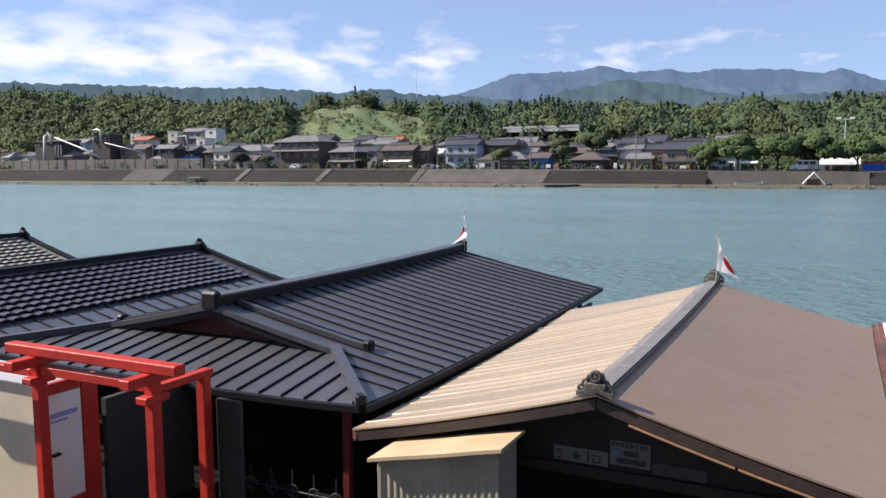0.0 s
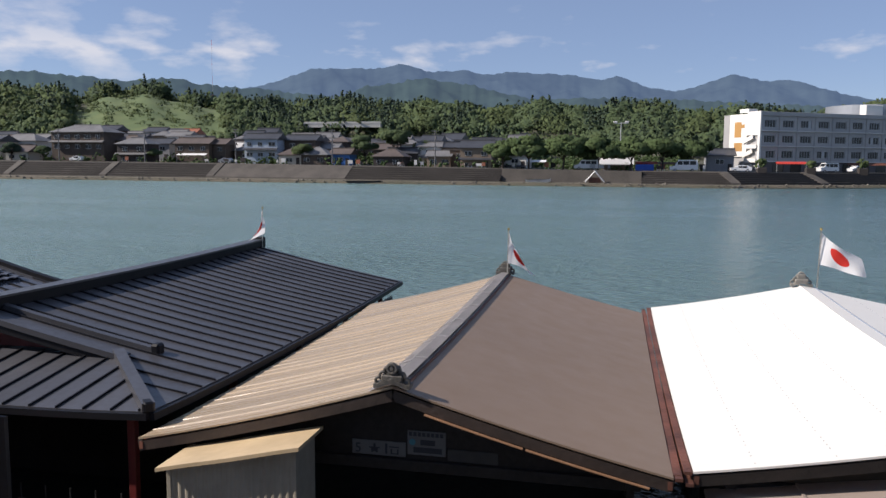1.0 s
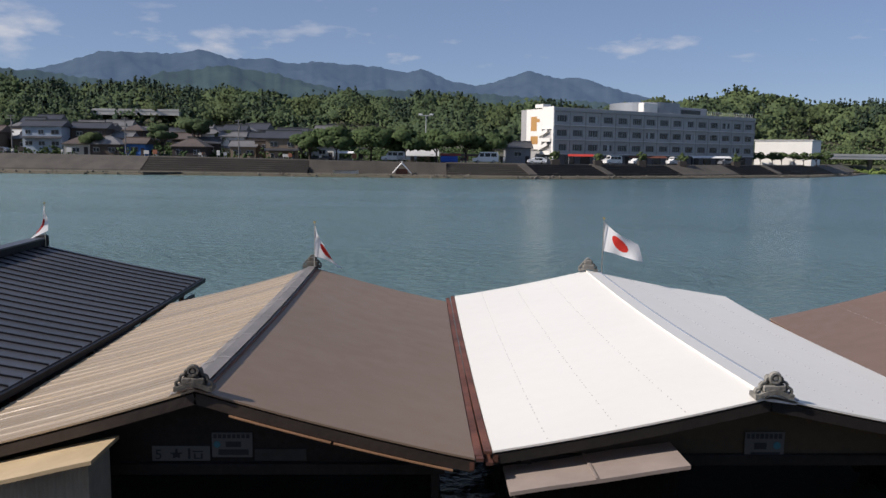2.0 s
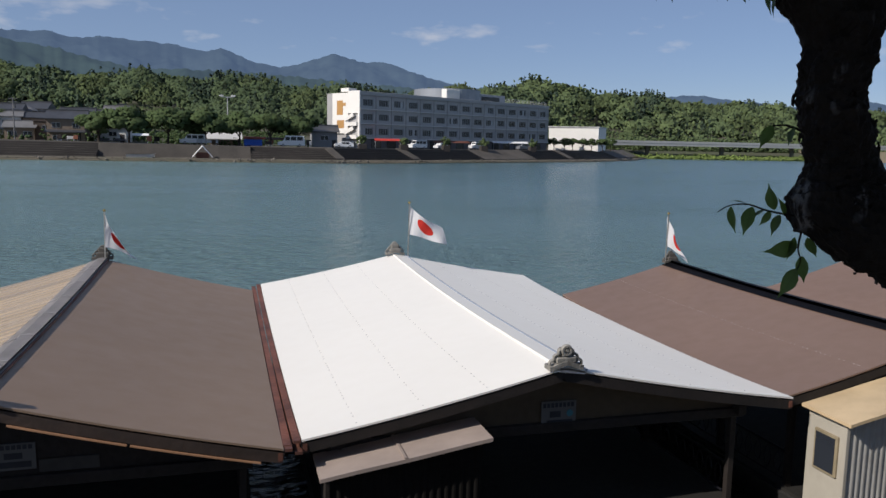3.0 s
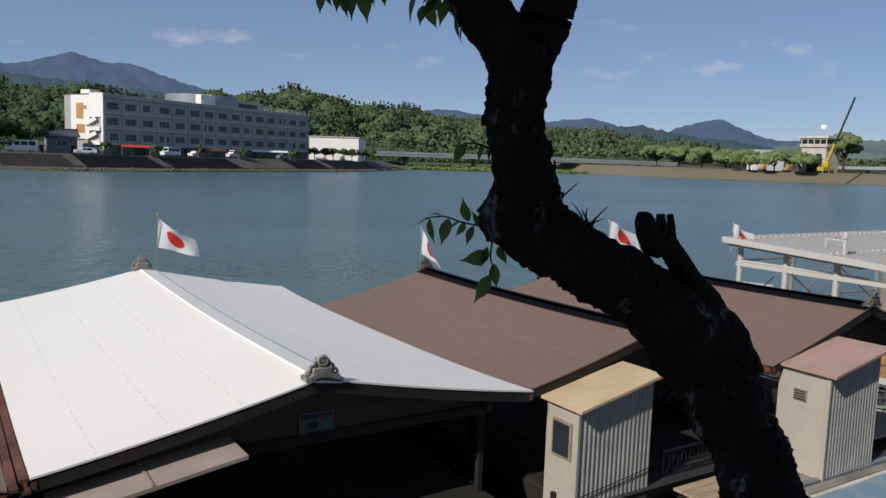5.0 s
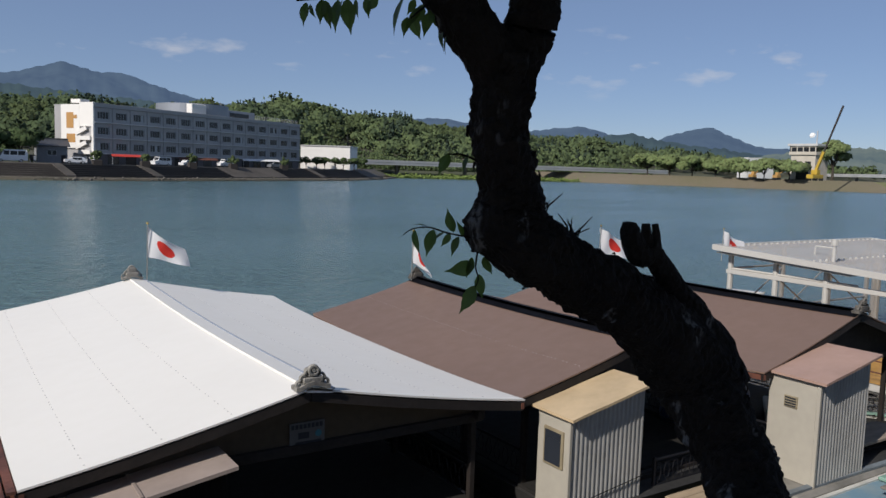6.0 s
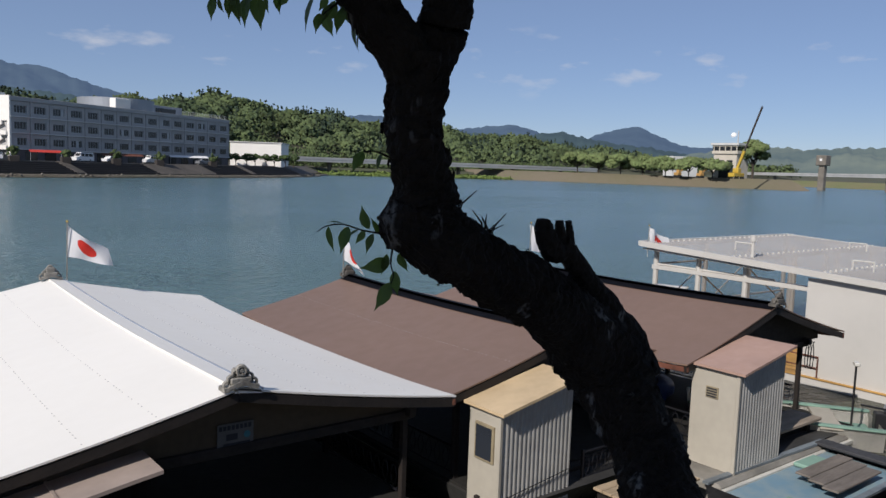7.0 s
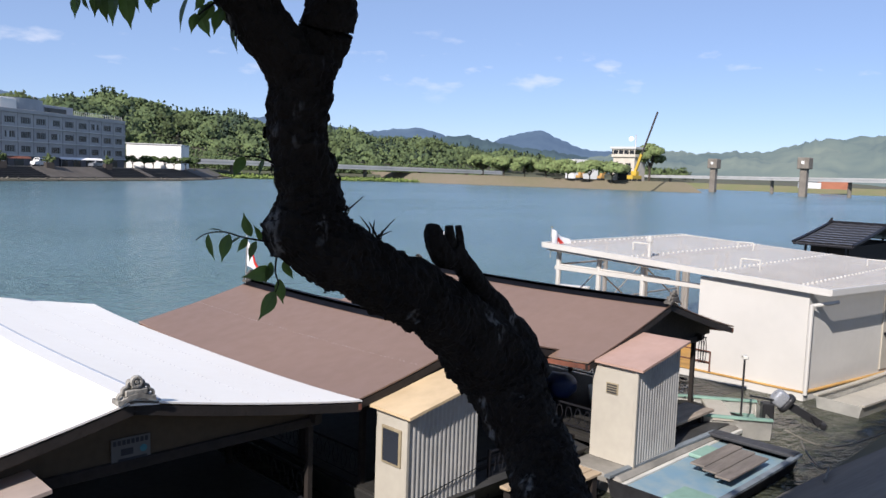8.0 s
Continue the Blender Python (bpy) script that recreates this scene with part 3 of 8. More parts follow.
def mountains(name, r, ridge, material, label, seed, rough=0.10, relief=0.16):
    """A range on an arc of radius r whose ridge line runs through (bearing, degrees)."""
    rng = np.random.default_rng(seed)
    az = np.arange(-75, 92, 0.2)
    e = np.interp(az, [a for a, _ in ridge], [h for _, h in ridge])
    e = np.convolve(np.pad(e, 2, mode="edge"), (0.15, 0.22, 0.26, 0.22, 0.15), "valid")
    for f, k in ((1.7, 0.5), (4.1, 0.6), (9.0, 0.5), (21.0, 0.35), (43.0, 0.2)):
        e = e + rough * k * (1 - 2 * np.abs(np.sin(az * f * 0.5 + rng.uniform(0, 6.3))))
    rows = []
    for d in np.linspace(0, 1, 33):
        rr = r * (0.70 + 0.30 * d)
        fold = np.array([noise.fractal(Vector((a * 0.32 + 1.2 * d, d * 3.4, seed)), 0.9, 2.1, 6) for a in az])
        wob = 1 + relief * fold * math.sin(math.pi * d) ** 0.6
        z = 4.75 + r * np.tan(np.radians(e)) * d ** 0.9 * wob - 6 * (1 - d)
        rows.append(np.stack((EYE_X + rr * np.sin(np.radians(az)), EYE_Y + rr * np.cos(np.radians(az)), z), -1))
    v = np.array(rows).reshape(-1, 3)
    n = len(az)
    i = np.arange(len(rows) * n).reshape(len(rows), n)
    f = np.stack((i[:-1, :-1], i[:-1, 1:], i[1:, 1:], i[1:, :-1]), -1).reshape(-1, 4)
    return tagged(mesh_np(name, v, f, material), label, "mountains", kind="structure")


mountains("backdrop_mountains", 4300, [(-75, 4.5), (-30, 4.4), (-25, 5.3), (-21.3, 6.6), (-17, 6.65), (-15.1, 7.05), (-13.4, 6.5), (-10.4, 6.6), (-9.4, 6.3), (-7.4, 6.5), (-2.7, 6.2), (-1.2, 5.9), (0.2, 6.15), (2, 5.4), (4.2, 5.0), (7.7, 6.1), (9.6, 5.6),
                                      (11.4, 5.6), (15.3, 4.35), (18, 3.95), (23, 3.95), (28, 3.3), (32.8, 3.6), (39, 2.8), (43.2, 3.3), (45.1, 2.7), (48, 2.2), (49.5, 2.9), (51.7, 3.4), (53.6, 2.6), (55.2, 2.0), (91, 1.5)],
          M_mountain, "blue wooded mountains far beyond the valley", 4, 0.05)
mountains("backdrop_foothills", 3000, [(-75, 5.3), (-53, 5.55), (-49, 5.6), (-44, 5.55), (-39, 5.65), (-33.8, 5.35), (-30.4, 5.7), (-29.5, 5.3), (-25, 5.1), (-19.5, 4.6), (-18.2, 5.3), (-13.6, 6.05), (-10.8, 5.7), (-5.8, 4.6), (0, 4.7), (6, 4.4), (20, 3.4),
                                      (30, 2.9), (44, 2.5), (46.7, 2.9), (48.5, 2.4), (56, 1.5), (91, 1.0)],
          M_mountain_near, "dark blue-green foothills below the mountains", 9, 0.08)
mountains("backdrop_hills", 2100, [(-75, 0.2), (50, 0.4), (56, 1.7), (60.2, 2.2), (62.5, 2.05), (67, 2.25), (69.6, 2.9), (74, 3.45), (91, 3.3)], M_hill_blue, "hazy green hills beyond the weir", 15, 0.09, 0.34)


# ---- houseboats ----
def roof_point(b, side, u, v):
    """A point of a sagging gable roof: u from ridge to eave, v from the landing end to the river end."""
    x = b["x"] + side * b.get("reach", (b["half"], b["half"]))[side > 0] * u
    y = b["y0"] + (b["y1"] - b["y0"]) * v
    sag = -b.get("sag", 0.05) * math.sin(math.pi * v)
    lift = b.get("lift", 0.05) * u * u * abs(2 * v - 1) ** 4
    bow = b.get("bow", 0.1)
    z = b["ridge"] - (b["ridge"] - b.get("eaves", (b["eave"], b["eave"]))[side > 0]) * ((1 + bow) * u - bow * u * u) + sag * (1 - 0.5 * u) + lift
    return (x, y, z)


def swept(pts, w, h, crest=1.0):
    """One squared strip that follows a line of points."""
    bm = bmesh.new()
    P = [Vector(p) for p in pts]
    rings = []
    for i, p in enumerate(P):
        d = (P[min(i + 1, len(P) - 1)] - P[max(i - 1, 0)]).normalized()
        side = d.cross(Vector((0, 0, 1))).normalized()
        up = side.cross(d).normalized()
        rings.append([bm.verts.new(p + side * a * w / 2 + up * c * h / 2) for a, c in ((-1, -1), (1, -1), (crest, 1), (-crest, 1))])
    for a, c in zip(rings, rings[1:]):
        for k in range(4):
            bm.faces.new((a[k], a[(k + 1) % 4], c[(k + 1) % 4], c[k]))
    bm.faces.new(rings[0][::-1])
    bm.faces.new(rings[-1])
    bmesh.ops.recalc_face_normals(bm, faces=bm.faces)
    return bm


def ring_bm(c, r, thick, sides=14):
    """A ring in the xz plane round c."""
    bm = bmesh.new()
    P = [Vector((c[0] + r * math.cos(k * math.tau / sides), c[1], c[2] + r * math.sin(k * math.tau / sides))) for k in range(sides)]
    rows = []
    for k, p in enumerate(P):
        out = (p - Vector(c)).normalized()
        rows.append([bm.verts.new(p + out * thick * math.cos(a * math.tau / 6) + Vector((0, 1.6 * thick * math.sin(a * math.tau / 6), 0))) for a in range(6)])
    for k in range(sides):
        a, b = rows[k], rows[(k + 1) % sides]
        for m in range(6):
            bm.faces.new((a[m], a[(m + 1) % 6], b[(m + 1) % 6], b[m]))
    bmesh.ops.recalc_face_normals(bm, faces=bm.faces)
    return bm


def finial(parent, at, material, size=1.0, turn=0):
    """A ridge-end ornament: a spreading foot, a row of scrolls and a ringed disc on top."""
    s = size
    n = 10
    foot = part("ridge_finial", slab(lambda u, v: ((u - 0.5) * 0.40 * s, (v - 0.5) * 0.16 * s, (0.055 - 0.10 * (2 * u - 1) ** 2 + 0.05 * abs(2 * u - 1) ** 5) * s), n, 2, 0.05 * s), material, parent, "ornate ridge-end tile with scrolls")
    foot.matrix_basis = pose(*at, 0, 0, turn)
    part("plinth", boxed(-0.12 * s, 0.12 * s, -0.07 * s, 0.07 * s, 0.03 * s, 0.10 * s, bevel=0.012 * s), material, foot)
    for sx in (-1, 1):
        for dx, dz, r in ((0.155, 0.03, 0.034), (0.10, 0.085, 0.042), (0.052, 0.145, 0.036)):
            part("scroll", ring_bm((sx * dx * s, -0.03 * s, dz * s), r * s, 0.017 * s), material, foot)
    part("disc_rim", ring_bm((0, -0.045 * s, 0.175 * s), 0.05 * s, 0.02 * s), material, foot)
    bm = bmesh.new()
    bmesh.ops.create_cone(bm, cap_ends=True, segments=12, radius1=0.028 * s, radius2=0.02 * s, depth=0.09 * s, matrix=Matrix.Translation((0, -0.03 * s, 0.175 * s)) @ pose(0, 0, 0, 90, 0, 0))
    part("disc_boss", bm, material, foot)
    part("back_plate", boxed(-0.085 * s, 0.085 * s, -0.015 * s, 0.03 * s, 0.08 * s, 0.2 * s, bevel=0.02 * s), material, foot)
    return foot


def hex_rail(parent, a, b, z0, z1, material, cell=0.2):
    """Metal railing with top and bottom bars and a row of hexagon rings between uprights."""
    a, b = Vector(a), Vector(b)
    length = (b - a).length
    d = (b - a) / length
    rail = part("railing", rodded((a.x, a.y, z1), (b.x, b.y, z1), 0.022), material, parent)
    bar = part("bottom_bar", rodded((a.x, a.y, z0), (b.x, b.y, z0), 0.016), material, rail)
    bm = bmesh.new()
    zc, rr = (z0 + z1) / 2, (z1 - z0) * 0.36
    n = max(2, int(length / cell))
    for i in range(n):
        c = a + d * (length * (i + 0.5) / n)
        ring = [Vector((c.x, c.y, zc)) + d * (cell * 0.36 * math.cos(k * math.tau / 6)) + Vector((0, 0, rr * math.sin(k * math.tau / 6))) for k in range(6)]
        for p, q in zip(ring, ring[1:] + ring[:1]):
            rod(bm, p, q, 0.008, None, 4)
        rod(bm, (c.x, c.y, z0), (c.x, c.y, zc - rr), 0.008, None, 4)
        rod(bm, (c.x, c.y, zc + rr), (c.x, c.y, z1), 0.008, None, 4)
    part("ring_lattice", bm, material, rail)
    return rail


bm = bmesh.new()
bmesh.ops.create_cone(bm, cap_ends=True, segments=6, radius1=0.009, radius2=0.006, depth=0.006)
RIVET = mesh_of("rivet", bm)
RIVET.materials.append(M_grey_cap)


def houseboat(label, b, skin, skin2, cap, trim, finials, posts=M_dark_wood, ribs=0.0, category="houseboat", verge=None):
    boat = thing("houseboat", label, category, "houseboats moored side by side")
    x, half, y0, y1 = b["x"], b["half"], b["y0"], b["y1"]
    deck = b.get("deck", 0.42)
    inset = b.get("inset", 0.45)
    # hull with raked ends
    bm = bmesh.new()
    hw, ya, yb = half - inset + 0.12, y0 - 0.25, y1 + 1.0
    prof = ((ya - 0.5, deck), (ya, -0.25), (yb, -0.25), (yb + 0.8, deck + 0.1))
    ring = [[bm.verts.new((x + s * hw * k, y, z)) for s in (-1, 1)] for (y, z), k in zip(prof, (0.92, 0.86, 0.86, 0.9))]
    tops = [[bm.verts.new((x + s * hw, y, deck)) for s in (-1, 1)] for y in (ya - 0.45, ya + 0.2, yb - 0.2, yb + 0.75)]
    for p, q in zip(ring, ring[1:]):
        bm.faces.new((p[0], p[1], q[1], q[0]))
    for p, q in zip(tops, tops[1:]):
        bm.faces.new((p[0], q[0], q[1], p[1]))
    for i in range(3):
        for s in (0, 1):
            bm.faces.new((ring[i][s], ring[i + 1][s], tops[i + 1][s], tops[i][s]))
    for i in (0, 3):
        bm.faces.new((ring[i][0], ring[i][1], tops[i][1], tops[i][0]))
    bmesh.ops.recalc_face_normals(bm, faces=bm.faces)
    part("hull", bm, M_hull, boat)
    part("deck", boxed(x - hw + 0.04, x + hw - 0.04, ya + 0.2, yb - 0.3, deck + 0.004, deck + 0.05), M_dark_inside, boat, "floor mats darkened by the roof's shade")
    part("gunwale", boxed(x - hw - 0.05, x + hw + 0.05, ya - 0.06, ya + 0.02, deck - 0.06, deck + 0.06, bevel=0.01), M_dark_wood, boat)
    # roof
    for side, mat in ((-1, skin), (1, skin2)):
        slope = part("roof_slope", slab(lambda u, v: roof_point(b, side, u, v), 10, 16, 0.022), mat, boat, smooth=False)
        if ribs and side in b.get("rib_sides", (-1, 1)):
            n = int((y1 - y0) / ribs)
            for i in (i for i in range(1, n) if i % 5 != 3):
                pts = [Vector(roof_point(b, side, u / 8, i / n)) + Vector((0, 0, 0.004)) for u in range(9)]
                part("roof_seam", swept(pts, b.get("rib_w", 0.03), b.get("rib_h", 0.03), 0.3), mat, slope)
        if b.get("rivets"):
            for u in b["rivets"]:
                for i in range(1, 78):
                    if (i * 7 + int(u * 50)) % 11 < 8:
                        rv = new("rivet", RIVET)
                        rv.parent = slope
                        rv.matrix_basis = Matrix.Translation(Vector(roof_point(b, side, u, i / 78)) + Vector((0, 0, 0.004)))
            for u in b.get("laps", ()):
                part("panel_lap", swept([Vector(roof_point(b, side, u + 0.006, i / 16)) + Vector((0, 0, 0.001)) for i in range(17)], 0.02, 0.006), mat, slope)
        # eave gutter board and verge boards
        part("eave_board", swept([Vector(roof_point(b, side, 1, i / 16)) - Vector((side * 0.03, 0, 0.085)) for i in range(17)], 0.045, 0.08), trim, boat)
        for v, dy in ((0, 0.03), (1, -0.03)):
            part("verge_board", swept([Vector(roof_point(b, side, i / 8, v)) + Vector((0, dy, -0.10)) for i in range(9)], 0.045, b.get("verge_h", 0.11)), verge or trim, boat)
        if side in b.get("rust_edge", ()):
            for off, zo in ((0.05, -0.02), (0.15, -0.06)):
                part("eave_trim", swept([Vector(roof_point(b, side, 1, i / 16)) + Vector((side * off, 0, zo)) for i in range(17)], 0.075, 0.03), M_rust, boat)
        # Orange strips stand in for sun catching the verge's lower edge.
        for u0, u1 in b.get("lit_strip", ()) if side > 0 else ():
            part("verge_strip", swept([Vector(roof_point(b, side, u0 + (u1 - u0) * i / 6, 0)) + Vector((0, -0.005, -0.172)) for i in range(7)], 0.032, 0.013), M_sunlit_edge, boat)
    w, ch = b.get("cap_w", 0.13), b.get("cap_h", 0.05)

    def cap_point(k, v):
        """The bent metal sheet over the ridge: two skirts and a flat roll."""
        if k in (0, 5):
            p = Vector(roof_point(b, -1 if k == 0 else 1, b.get("cap_u", 0.085) if k == 0 else b.get("cap_right", b.get("cap_u", 0.085)), v))
            return p + Vector((0, 0, 0.012))
        p = Vector(roof_point(b, 1, 0, v))
        return p + Vector(((-w / 2, -w / 2, w / 2, w / 2)[k - 1], 0, (0.005, ch, ch, 0.005)[k - 1]))

    def board_point(k, v):
        """A flat board that covers the ridge and leans towards one slope."""
        p = Vector(roof_point(b, 1, 0, v))
        return p + Vector(((-0.06, -0.05, 0.25, 0.26)[k], 0, (-0.05, 0.014, -0.036, -0.09)[k]))

    bm = bmesh.new()
    count, at_cap = (4, board_point) if b.get("board_cap") else (6, cap_point)
    rows = [[bm.verts.new(at_cap(k, i / 16)) for k in range(count)] for i in range(17)]
    for p, q in zip(rows, rows[1:]):
        for k in range(count - 1):
            bm.faces.new((p[k], q[k], q[k + 1], p[k + 1]))
    if count == 6:
        bmesh.ops.solidify(bm, geom=bm.faces[:], thickness=-0.006)
    else:
        for p, q in zip(rows, rows[1:]):
            bm.faces.new((p[0], p[3], q[3], q[0]))
        for row in (rows[0], rows[-1]):
            bm.faces.new(row)
        # Blue-grey strip drawn in place of the thin shadow along the ridge board.
        part("ridge_shadow_line", swept([Vector(board_point(2, i / 16)) + Vector((0.01, 0, -0.004)) for i in range(17)], 0.035, 0.02), M_ridge_shadow, boat, "blue-grey strip for the shadow line beside the ridge")
    bmesh.ops.recalc_face_normals(bm, faces=bm.faces)
    rc = part("ridge_cap", bm, cap, boat)
    if b.get("joints"):
        for i in range(1, b["joints"]):
            v = i / b["joints"]
            part("cap_joint", swept([Vector(cap_point(k, v)) + Vector((0, 0, 0.006)) for k in (0, 1, 2, 3, 4, 5)], 0.035, 0.006), cap, rc)
        part("cap_edge", swept([Vector(cap_point(5, i / 16)) + Vector((0.012, 0, 0.002)) for i in range(17)], 0.022, 0.02), M_rust, rc)
    if finials:
        finial(boat, (x, y0 + 0.02, b["ridge"] + 0.03), finials, b.get("fin", 1.0))
        finial(boat, (x, y1 - 0.02, b["ridge"] + 0.03), finials, b.get("fin", 1.0), 180)
    # gable panels, tie beams, posts and rails
    for yg in (y0 + 0.35, y1 - 0.4):
        bm = bmesh.new()
        top = [bm.verts.new((x + s * half * 0.86, yg, roof_point(b, 1, 0.86, 0.06)[2] - 0.10)) for s in (-1, 1)]
        apex = bm.verts.new((x, yg, b["ridge"] - 0.10))
        low = [bm.verts.new((x + s * half * 0.86, yg, b["eave"] - 0.12)) for s in (-1, 1)]
        bm.faces.new((low[0], low[1], top[1], apex, top[0]))
        r = bmesh.ops.extrude_face_region(bm, geom=list(bm.faces))
        bmesh.ops.translate(bm, verts=[v for v in r["geom"] if isinstance(v, bmesh.types.BMVert)], vec=(0, 0.03, 0))
        bmesh.ops.recalc_face_normals(bm, faces=bm.faces)
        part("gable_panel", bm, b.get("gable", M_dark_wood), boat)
        part("tie_beam", boxed(x - half + inset - 0.1, x + half - inset + 0.1, yg - 0.05, yg + 0.07, b["eave"] - 0.22, b["eave"] - 0.1, bevel=0.008), posts, boat)
    n = b.get("bays", 4)
    for i in range(n + 1):
        y = y0 + 0.4 + (y1 - y0 - 0.85) * i / n
        for s in (-1, 1):
            xx = x + s * (half - inset)
            part("post", boxed(xx - 0.04, xx + 0.04, y - 0.04, y + 0.04, deck, b["eave"] - 0.08, bevel=0.006), posts, boat)
    for s in (-1, 1):
        xx = x + s * (half - inset)
        part("side_beam", boxed(xx - 0.05, xx + 0.05, y0 + 0.2, y1 - 0.2, b["eave"] - 0.16, b["eave"] - 0.05), posts, boat)
        hex_rail(boat, (xx, y0 + 0.5, 0), (xx, y1 - 0.5, 0), deck + 0.12, deck + 0.5, M_black_trim)
    return boat


def flag(at, phase, top_edge, low_edge, swing=1, height=0.95, label="white national flag with a red disc on a steel pole"):
    """A flag blown by the wind: pole, gilt ball and a rippled cloth with its red disc."""
    f = thing("flag", label, "flag", "flags on the houseboat ridges", at)
    part("pole", rodded((0, 0, -0.3), (0.02, 0, height), 0.012), M_pole, f)
    bm = bmesh.new()
    bmesh.ops.create_icosphere(bm, subdivisions=2, radius=0.028, matrix=Matrix.Translation((0.02, 0, height + 0.02)))
    part("ball", bm, M_brass, f, "gilt ball")
    w, h = 0.92, 0.64

    def cloth(s, t):
        """s along the fly, t down the hoist, in metres."""
        k, d = s / w, t / h
        sag = k ** 1.25
        bx = (top_edge[0] * (1 - d) + low_edge[0] * d) * (k - 0.18 * math.sin(math.pi * k) * (1 - d))
        bz = height - 0.04 - t + (top_edge[1] * (1 - d) + low_edge[1] * d) * sag
        by = swing * (0.12 + 0.35 * d) * k + 0.10 * k * math.sin(7.5 * s + phase) + 0.045 * math.sin(10 * s + 4 * t + phase)
        return Vector((0.02 + bx, by, bz + 0.02 * k * math.sin(8 * s + phase * 2)))

    bm = bmesh.new()
    n, m = 24, 16
    g = [[bm.verts.new(cloth(w * i / n, h * j / m)) for j in range(m + 1)] for i in range(n + 1)]
    for i in range(n):
        for j in range(m):
            bm.faces.new((g[i][j], g[i + 1][j], g[i + 1][j + 1], g[i][j + 1]))
    cl = part("cloth", bm, M_flag_white, f, "white cotton cloth", smooth=True)
    bm = bmesh.new()
    for off in (-0.004, 0.004):
        c = bm.verts.new(cloth(w / 2, h / 2) + Vector((0, off, 0)))
        prev = None
        for r in (0.07, 0.13, 0.19):
            ring = []
            for k in range(28):
                a = k * math.tau / 28
                ring.append(bm.verts.new(cloth(w / 2 + r * math.cos(a), h / 2 + r * math.sin(a)) + Vector((0, off, 0))))
            for k in range(28):
                if prev is None:
                    bm.faces.new((c, ring[k], ring[(k + 1) % 28]))
                else:
                    bm.faces.new((prev[k], ring[k], ring[(k + 1) % 28], prev[(k + 1) % 28]))
            prev = ring
    part("red_disc", bm, M_flag_red, cl, "red disc", smooth=True)
    return f


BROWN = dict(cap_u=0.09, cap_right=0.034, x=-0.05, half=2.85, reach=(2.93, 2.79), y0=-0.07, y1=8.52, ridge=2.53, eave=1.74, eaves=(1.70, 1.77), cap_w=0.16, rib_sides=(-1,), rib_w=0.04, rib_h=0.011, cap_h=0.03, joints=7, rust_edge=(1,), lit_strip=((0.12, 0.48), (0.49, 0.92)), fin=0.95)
houseboat("houseboat with a taupe metal gable roof and grey ridge", BROWN, M_taupe_sunlit, M_taupe_shaded, M_grey_cap, M_rust, M_clay, ribs=0.3, verge=M_verge_brown)
WHITE = dict(x=5.79, half=2.93, reach=(2.86, 3.03), y0=0.03, y1=8.98, ridge=2.44, eave=1.80, eaves=(1.80, 1.83), board_cap=True, rust_edge=(-1,), gable=M_ochre, rivets=(0.3, 0.55, 0.8), sag=0.08, lift=0.06, fin=1.0)
houseboat("houseboat with a white painted metal gable roof", WHITE, M_white_roof, M_white_roof, M_white_roof, M_rust, M_clay_pale, verge=M_dark_wood)
REDC = dict(x=11.29, half=2.45, y0=0.18, y1=6.85, ridge=2.46, eave=1.80, cap_w=0.1, rivets=(0.5,), fin=0.9)
houseboat("houseboat with a red-brown metal gable roof", REDC, M_red_roof, M_red_roof, M_black_trim, M_rust, M_clay, verge=M_dark_wood)
REDD = dict(x=15.68, half=2.66, y0=-0.62, y1=6.3, ridge=2.64, eave=1.85, cap_w=0.1, inset=0.95, fin=0.9, deck=0.3)
houseboat("houseboat with a red-brown metal roof on dark posts", REDD, M_red_roof, M_red_roof, M_black_trim, M_rust, M_clay, verge=M_dark_wood)

flag((0.0, 8.4, 2.5), 2.2, (0.42, -0.85), (0.56, -0.34))
flag((6.07, 8.9, 2.6), 0.4, (0.76, -0.52), (0.80, -0.22), -0.6)
flag((11.13, 6.8, 2.53), 1.2, (0.24, -0.80), (0.30, -0.3), -1)
flag((16.15, 6.2, 2.62), 2.0, (0.80, -0.35), (0.75, -0.15), -1)
flag((-6.77, 11.25, 2.66), 3.0, (0.14, -0.6), (-0.40, -0.25), -1)


